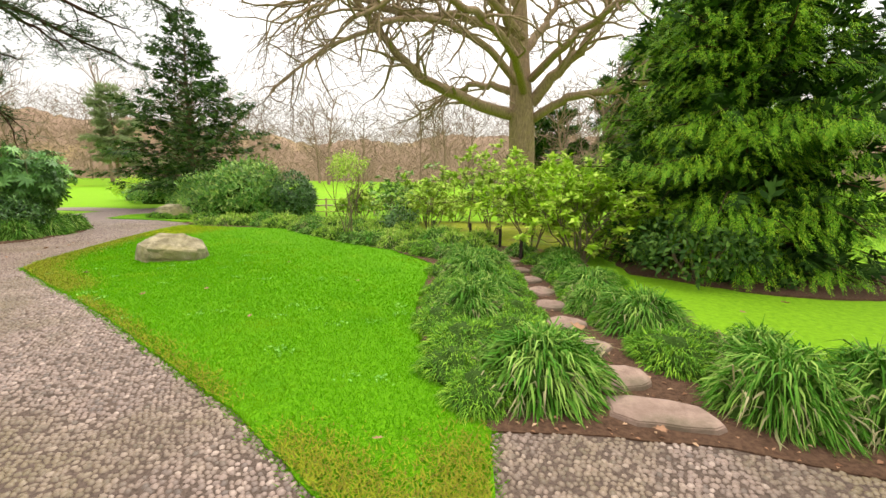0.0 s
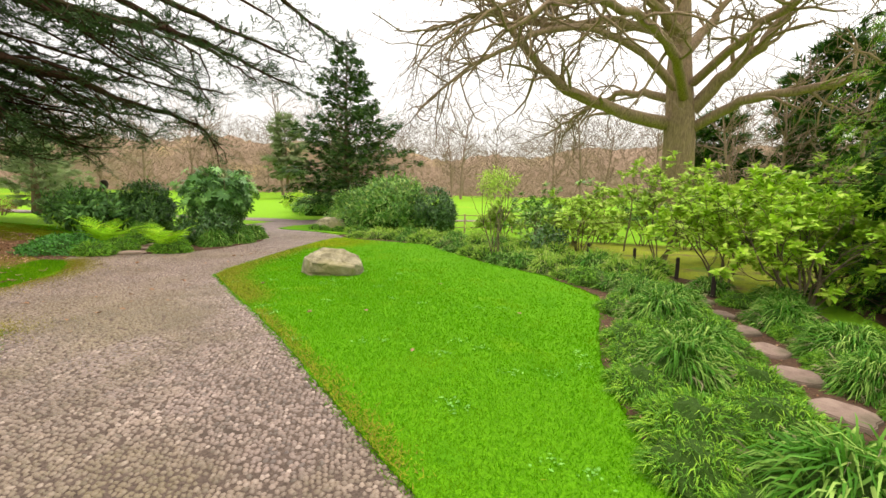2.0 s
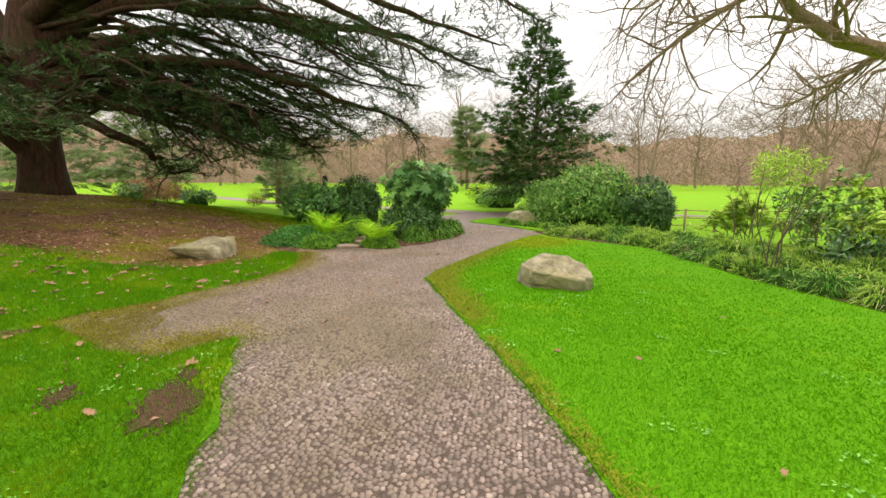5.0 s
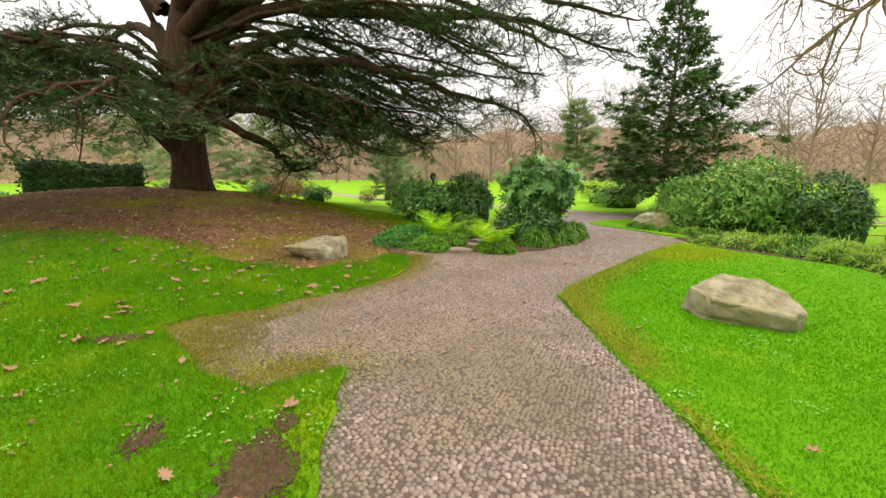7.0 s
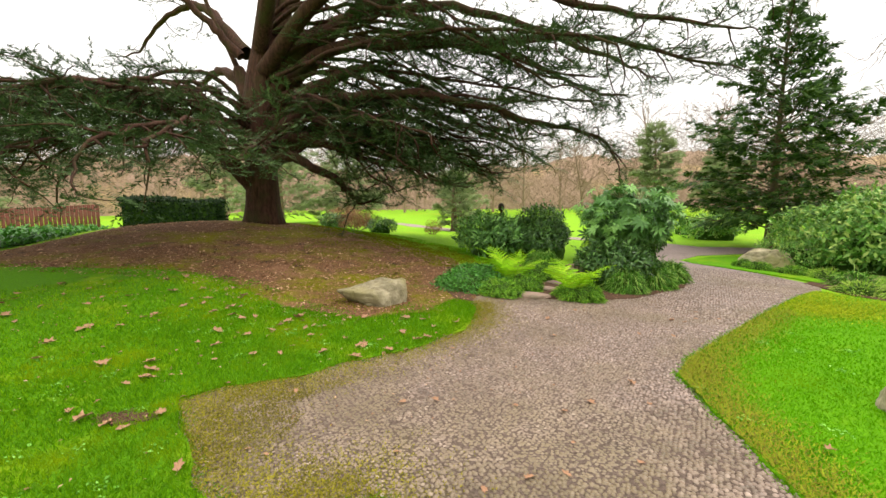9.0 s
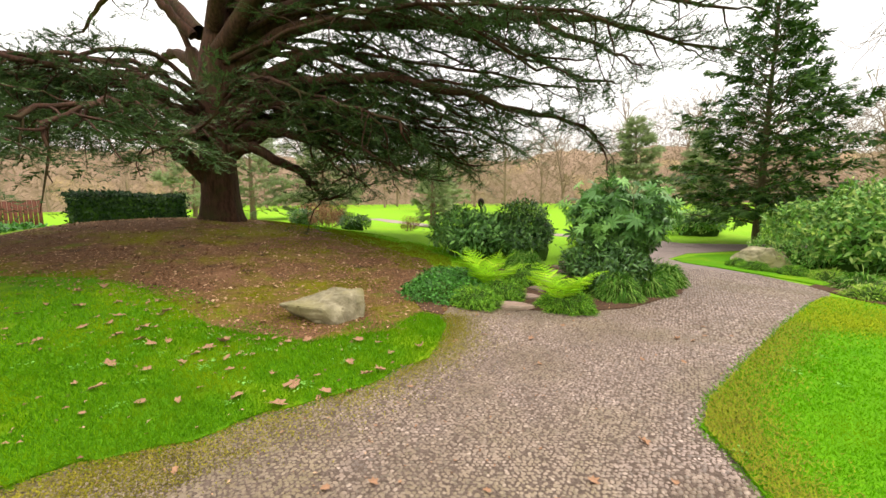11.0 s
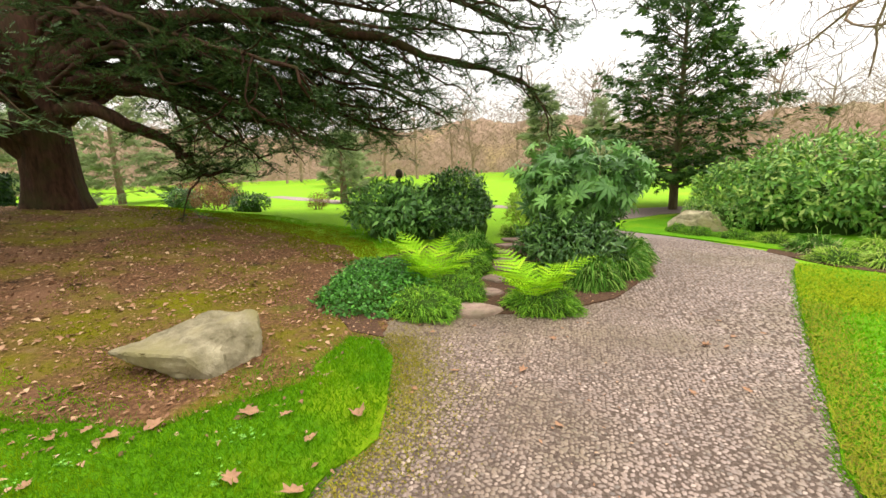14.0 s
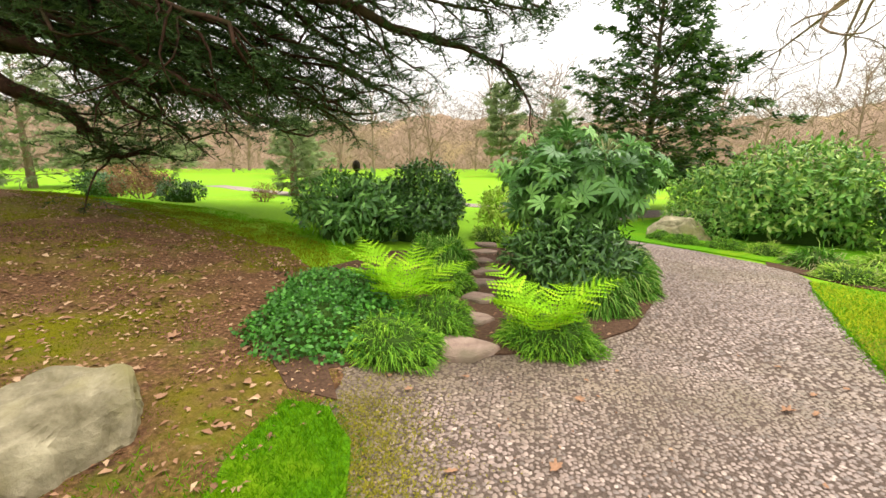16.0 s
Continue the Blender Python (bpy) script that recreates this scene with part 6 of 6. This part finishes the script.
def tussock_edge(poly, seed, lo, hi, mat=BLADE, wide=0.03):
    """Longer blades leaning out over the rim of a lawn."""
    r = np.random.default_rng(seed)
    rim = np.array(ragged(poly, 0.02, wide))
    d = near_walk(rim[:, 0], rim[:, 1])
    rim = rim[d < 7]
    P = np.repeat(rim, 9, 0) + r.normal(0, wide, (len(rim) * 9, 2))
    n = len(P)
    P = np.column_stack([P, height(P[:, 0], P[:, 1]) + 0.008])
    a = r.uniform(0, 2 * np.pi, n)
    X = np.stack([0.7 * np.cos(a), 0.7 * np.sin(a), r.uniform(0.4, 1, n)], 1)
    Z = np.stack([np.cos(a + 1.5), np.sin(a + 1.5), 0 * a + 0.2], 1)
    v, f = scatter([(0, 0.5, 0), (0, -0.5, 0), (1, 0, 0)], [(0, 1, 2)], P, X, Z, np.stack([r.uniform(lo, hi, n), r.uniform(0.005, 0.009, n), np.ones(n)], 1))
    tagged(new("grass", mesh_of("grass", v, f, mat)), "longer grass along the lawn's rim", "grass", kind="stuff")


def clods(seed):
    """Crumbs of turned-up earth on the scuffed patches."""
    r = np.random.default_rng(seed)
    v, f = pebble_cap(9)
    for px, py, pa, pb, pr in PATCHES:
        n = int(900 * pa * pb / 0.033)
        u, w = r.normal(0, 0.5 * pa, n), r.normal(0, 0.5 * pb, n)
        c, s = math.cos(radians(pr)), math.sin(radians(pr))
        x, y = px + c * u - s * w, py + s * u + c * w
        a = r.uniform(0, 6.28, n)
        me = mesh_of("earth_crumbs", *scatter(v, f, np.stack([x, y, height(x, y) + 0.036], 1), np.stack([np.cos(a), np.sin(a), r.normal(0, 0.3, n)], 1), np.stack([r.normal(0, 0.3, n), r.normal(0, 0.3, n), np.ones(n)], 1),
                                              np.stack([r.uniform(0.008, 0.035, n)] * 3, 1) * [1, 0.8, 0.9]), BEDSOIL)
        tagged(new("earth_crumbs", me), "loose dark crumbs of turned-up earth", "soil", kind="stuff")


tussock_edge(LAWN_POLY, 203, 0.03, 0.06)
tussock_edge(LEFT_POLY, 204, 0.03, 0.07, SHADEBLADE, 0.05)

yellowed([(-6.3, 3.3), (-6.4, 2.6), (-7.2, 2.3), (-8.1, 2.2), (-8.2, 3.0), (-8.4, 4.2), (-8.75, 5.2), (-9.2, 5.75), (-9.8, 6.2)], 0.26, 52000, 215, PATHMOSS, "ochre moss spreading between the pebbles", LEFT_POLY)

# fallen leaves
def dead_leaf(seed, lobes):
    """A withered lobed leaf, curled along its midrib."""
    r = np.random.default_rng(seed)
    n = 22
    a = np.linspace(0, 2 * np.pi, n, endpoint=False)
    k = 0.70 + 0.15 * np.cos(a * lobes + r.uniform(0, 1)) + r.normal(0, 0.07, n)
    x, y = k * np.cos(a), k * np.sin(a) * r.uniform(0.5, 0.75)
    curl, twist = r.uniform(0.5, 1.3), r.uniform(-0.5, 0.5)
    z = 0.08 + curl * y ** 2 + twist * x * y + 0.22 * r.random() * x ** 2 + r.normal(0, 0.03, n)
    v = np.concatenate([[(0, 0, 0.03)], np.stack([x, y, z - min(0, z.min())], 1), [(-1.1, 0.02, 0.08), (-1.1, -0.02, 0.08)]])
    f = [(0, 1 + i, 1 + (i + 1) % n) for i in range(n)] + [(0, n + 1, n + 2)]
    return mesh_of("fallen_leaf", v, np.array(f), DRYLEAF)


DEAD = [dead_leaf(k, 5 + k % 4) for k in range(9)]


def drop_leaf(x, y, s, k, label, lift):
    ob = new("fallen_leaf", DEAD[k % 9])
    ob.matrix_world = pose(*on_land(x, y, lift), 12 * math.sin(k * 3.7), 12 * math.cos(k * 2.1), 57 * k) @ Matrix.Diagonal((s, s, s, 1))
    tagged(ob, label, "leaf", "fallen leaves")


r5 = np.random.default_rng(55)
k5 = 0
while k5 < 150:
    x, y = r5.uniform(-14, -5.5), r5.uniform(-2, 5.5)
    if inside(LEFT_POLY, np.array([x]), np.array([y]))[0]:
        drop_leaf(x, y, r5.uniform(0.05, 0.115), k5, "curled pale brown fallen leaf on the grass", 0.048)
        k5 += 1
while k5 < 190:
    x, y = r5.uniform(-16, -10), r5.uniform(0, 7.5)
    if inside(SOIL_POLY, np.array([x]), np.array([y]))[0]:
        drop_leaf(x, y, r5.uniform(0.04, 0.08), k5, "curled brown fallen leaf on bare soil", 0.03)
        k5 += 1
while k5 < 245:
    x, y = r5.uniform(-10, -5.5), r5.uniform(2.2, 9)
    if inside(PATH_POLY, np.array([x]), np.array([y]))[0] and not inside(LAWN_POLY, np.array([x]), np.array([y]))[0] and not inside(LEFT_POLY, np.array([x]), np.array([y]))[0]:
        drop_leaf(x, y, r5.uniform(0.02, 0.055), k5, "small brown fallen leaf on the pebbled path", 0.022)
        k5 += 1
for x, y, s in ((0.02, 3.3, 0.07), (0.06, 2.95, 0.06), (-0.08, 3.9, 0.06), (-0.1, 3.6, 0.07), (1.3, 2.28, 0.05), (-0.35, 2.15, 0.05), (-2.0, 4.2, 0.04), (-3.0, 5.2, 0.05), (-3.6, 4.9, 0.05), (-5.2, 6.0, 0.06),
                (4.2, 5.0, 0.07), (3.4, 4.6, 0.06), (4.8, 4.3, 0.07), (-1.2, 5.8, 0.05), (-2.6, 7.0, 0.05)):
    drop_leaf(x, y, s, k5, "small dry fallen leaf on the lawn's edge", 0.06)
    k5 += 1
for x, y in ((-10.51, 2.70), (-10.73, 2.57), (-10.51, 2.86), (-11.14, 2.69), (-11.76, 2.98), (-9.69, 3.18), (-9.78, 3.00), (-10.08, 3.25), (-9.67, 3.41), (-10.00, 3.42), (-9.32, 3.42), (-9.01, 3.76), (-8.92, 4.47), (-8.57, 4.53), (-8.66, 3.89), (-10.08, 3.75), (-9.83, 4.03), (-9.04, 3.16), (-8.86, 3.00), (-9.72, 2.72)):
    drop_leaf(x, y, 0.06 + 0.03 * math.sin(k5 * 2.7) ** 2, k5, "broad tan fallen leaf on the grass", 0.05)
    k5 += 1
drop_leaf(0.95, 2.85, 0.09, 207, "curled russet leaf caught in the lily turf", 0.47)


def litter(poly, n, lo, hi, lift, seed, box):
    r = np.random.default_rng(seed)
    x, y = r.uniform(box[0], box[2], n), r.uniform(box[1], box[3], n)
    ok = inside(poly, x, y)
    x, y = x[ok], y[ok]
    m = len(x)
    P = np.stack([x, y, height(x, y) + lift], 1)
    a = r.uniform(0, 6.28, m)
    v, f = scatter(LEAF_V, LEAF_F, P, np.stack([np.cos(a), np.sin(a), r.normal(0, 0.15, m)], 1), np.stack([r.normal(0, 0.25, m), r.normal(0, 0.25, m), np.ones(m)], 1),
                   np.stack([r.uniform(lo, hi, m)] * 3, 1) * [1, 0.55, 1.5])
    tagged(new("leaf_litter", mesh_of("leaf_litter", v, f, DRYLEAF)), "scattered bits of dry brown leaf litter", "leaf litter", kind="stuff")


litter(SOIL_POLY, 16000, 0.015, 0.06, 0.03, 61, (-26, -6, -9.8, 8))
litter(SOIL_POLY, 5000, 0.03, 0.08, 0.035, 65, (-17, -4, -9.4, 8))
litter(SOIL_POLY, 4500, 0.05, 0.12, 0.035, 66, (-25, -4, -12, 8))
litter(LEFT_POLY, 900, 0.02, 0.06, 0.045, 67, (-14, -2, -5, 6))
litter(BORDER_POLY, 2500, 0.02, 0.05, 0.03, 62, (-0.5, 1.1, 4.6, 9))
litter(BED_POLY, 1500, 0.02, 0.05, 0.04, 63, (-13, 6, -9, 12))
litter([(-9.6, 5.6), (-8.4, 4.2), (-8.1, 2.4), (-6.5, 3.4), (-7.0, 6.0), (-8.5, 7.6), (-9.6, 7.2)], 420, 0.012, 0.035, 0.024, 64, (-9.6, 2.4, -6.4, 7.6))

def weeds(poly, n, box, seed):
    """Small rosettes of broad-leaved weeds in the turf."""
    r = np.random.default_rng(seed)
    x, y = r.uniform(box[0], box[2], n), r.uniform(box[1], box[3], n)
    ok = inside(poly, x, y) & (near_walk(x, y) < 4.5)
    x, y = np.repeat(x[ok], 14), np.repeat(y[ok], 14)
    m = len(x)
    x, y = x + r.normal(0, 0.045, m), y + r.normal(0, 0.045, m)
    a = r.uniform(0, 6.28, m)
    size = r.uniform(0.018, 0.04, m)
    v, f = scatter(LEAF_V, LEAF_F, np.stack([x, y, height(x, y) + 0.04], 1), np.stack([np.cos(a), np.sin(a), r.uniform(0, 0.5, m)], 1), np.stack([r.normal(0, 0.2, m), r.normal(0, 0.2, m), np.ones(m)], 1),
                   np.stack([size, size * 0.6, size], 1))
    tagged(new("lawn_weeds", mesh_of("lawn_weeds", v, f, WEED)), "small pale green weeds in the turf", "weed", kind="stuff")


WEED = leaf_material("weed_leaf", (0.13, 0.34, 0.04), (0.17, 0.40, 0.06), (0.24, 0.44, 0.09), 0.5, 0.3)
weeds(LAWN_POLY, 130, (-8, 1, 0.6, 9), 231)
weeds(LEFT_POLY, 150, (-12, -1, -3, 5), 232)

# ---- pebbles set in the path, last ----
PEBBLE = bpy.data.materials.new("river_pebble")
PEBBLE.use_nodes = True
pn, pl = PEBBLE.node_tree.nodes, PEBBLE.node_tree.links
pb5 = pn["Principled BSDF"]
pb5.inputs["Roughness"].default_value, pb5.inputs["Specular IOR Level"].default_value = 0.42, 0.5
pg, pi = pn.new("ShaderNodeNewGeometry"), pn.new("ShaderNodeObjectInfo")
padd = pn.new("ShaderNodeMath")
padd.operation = "ADD"
pl.new(pg.outputs["Random Per Island"], padd.inputs[0])
pl.new(pi.outputs["Random"], padd.inputs[1])
pfr = pn.new("ShaderNodeMath")
pfr.operation = "FRACT"
pl.new(padd.outputs[0], pfr.inputs[0])
prm = ramp(pn, [(0.0, (0.13, 0.097, 0.076)), (0.2, (0.20, 0.145, 0.113)), (0.55, (0.255, 0.187, 0.148)), (0.88, (0.285, 0.206, 0.16)), (1.0, (0.43, 0.335, 0.27))])
pl.new(pfr.outputs[0], prm.inputs["Fac"])
pf = noise_tex(pn, pl, 0.42, 5, 0.65)
pq = ramp(pn, [(0.46, (0, 0, 0)), (0.60, (0.8, 0.8, 0.8))])
pl.new(pf, pq.inputs["Fac"])
pv = ramp(pn, [(0.35, (0.72, 0.70, 0.66)), (0.65, (1.12, 1.12, 1.14))])
pl.new(noise_tex(pn, pl, 1.3, 5, 0.7), pv.inputs["Fac"])
pc = mixed(pn, pl, pq.outputs["Color"], prm.outputs["Color"], (0.19, 0.145, 0.07))
pl.new(mixed(pn, pl, 1.0, pc, pv.outputs["Color"], "MULTIPLY"), pb5.inputs["Base Color"])


def pebble_template(sides, seed):
    r = random.Random(seed)
    v = []
    k = [r.uniform(0.8, 1.15) for _ in range(sides)]
    for s, z in ((1.0, -0.3), (0.66, 0.3)):
        for i in range(sides):
            a = 2 * math.pi * i / sides
            v.append((0.5 * s * k[i] * math.cos(a), 0.5 * s * k[i] * math.sin(a), z))
    v.append((0.02, 0, 0.42))
    f = []
    for i in range(sides):
        j = (i + 1) % sides
        f += [(i, j, sides + j), (i, sides + j, sides + i), (sides + i, sides + j, 2 * sides)]
    return np.array(v), np.array(f)


def pebble_cap(seed):
    """The shown part of a small pebble: a low faceted dome."""
    r = random.Random(seed)
    ring = [(0.5 * r.uniform(0.8, 1.15) * math.cos(a), 0.5 * r.uniform(0.8, 1.15) * math.sin(a), -0.15) for a in (0, 1.05, 2.1, 3.14, 4.2, 5.24)]
    return np.array(ring + [(0.03, 0, 0.42)]), np.array([(i, (i + 1) % 6, 6) for i in range(6)])


def pebble_spots(pitch, box, seed):
    r = np.random.default_rng(seed)
    nx, ny = int((box[2] - box[0]) / pitch), int((box[3] - box[1]) / (pitch * 0.87))
    i, j = np.meshgrid(np.arange(nx), np.arange(ny), indexing="ij")
    x = box[0] + (i + 0.5 * (j % 2)).ravel() * pitch + r.normal(0, pitch * 0.15, nx * ny)
    y = box[1] + j.ravel() * pitch * 0.87 + r.normal(0, pitch * 0.15, nx * ny)
    ok = inside(PATH_POLY, x, y) & ~inside(LAWN_POLY, x, y) & ~inside(LEFT_POLY, x, y) & ~inside(BED_POLY, x, y) & ~inside(BORDER_POLY, x, y) & ~inside(SOIL_POLY, x, y)
    x, y = x[ok], y[ok]
    keep = r.random(len(x)) < 0.9
    return x[keep], y[keep], r


def pebbles():
    spots = []
    x, y, r = pebble_spots(0.038, (-6.6, -0.6, 4.2, 6.6), 301)
    d = near_walk(x, y)
    ok = (d < 5.5) & (x > -6.0 + 0.3 * np.sin(y * 3))
    spots.append((x[ok], y[ok], r.uniform(0.031, 0.050, ok.sum()), r))
    x, y, r = pebble_spots(0.033, (-10.6, 1.9, -5.4, 8.6), 302)
    ok = x <= -6.0 + 0.3 * np.sin(y * 3)
    spots.append((x[ok], y[ok], r.uniform(0.024, 0.042, ok.sum()), r))
    x, y, r = pebble_spots(0.048, (-11.6, 8.6, -6.4, 14.1), 303)
    spots.append((x, y, r.uniform(0.034, 0.056, len(x)), r))
    x, y, r = pebble_spots(0.06, (-4.2, -4.0, 7.0, 2.0), 304)
    ok = (y < -0.6) | (x > 4.2)
    spots.append((x[ok], y[ok], r.uniform(0.045, 0.072, ok.sum()), r))
    singles = 0
    shapes = []
    for k in range(4):
        v, f = pebble_template(7, 400 + k)
        shapes.append(mesh_of("pebble", v, f, PEBBLE, True))
    for n, (x, y, s, r) in enumerate(spots):
        a = r.uniform(0, 6.28, len(x))
        lone = (np.abs(x + 4.35) < 0.42) & (np.abs(y - 3.3) < 0.42) if n == 0 else np.zeros(len(x), bool)
        for q in np.nonzero(lone)[0][:300]:
            ob = new("pebble", shapes[singles % 4])
            ob.matrix_world = pose(x[q], y[q], float(height(x[q], y[q])) + 0.014, 0, 0, math.degrees(a[q])) @ Matrix.Diagonal((s[q] * 1.15, s[q] * 0.92, s[q] * 0.52, 1))
            ob.parent = path
            singles += 1
        rest = np.ones(len(x), bool)
        rest[np.nonzero(lone)[0][:300]] = False
        x, y, s, a = x[rest], y[rest], s[rest], a[rest]
        groups = []
        for k in range(3):
            v, f = pebble_template(5, 500 + k) if n == 0 else pebble_cap(500 + k)
            g = np.arange(len(x)) % 3 == k
            m = g.sum()
            groups.append(scatter(v, f, np.stack([x[g], y[g], height(x[g], y[g]) + 0.013], 1), np.stack([np.cos(a[g]), np.sin(a[g]), r.normal(0, 0.08, m)], 1),
                                  np.stack([r.normal(0, 0.08, m), r.normal(0, 0.08, m), np.ones(m)], 1), np.stack([s[g] * 1.15, s[g] * 0.92, s[g] * 0.52], 1)))
        ob = new("pebble_bed", mesh_of("pebble_bed", *joined(groups), PEBBLE, True))
        ob.parent = path
        tagged(ob, "close-set rounded river pebbles", kind="stuff")


pebbles()
clods(71)
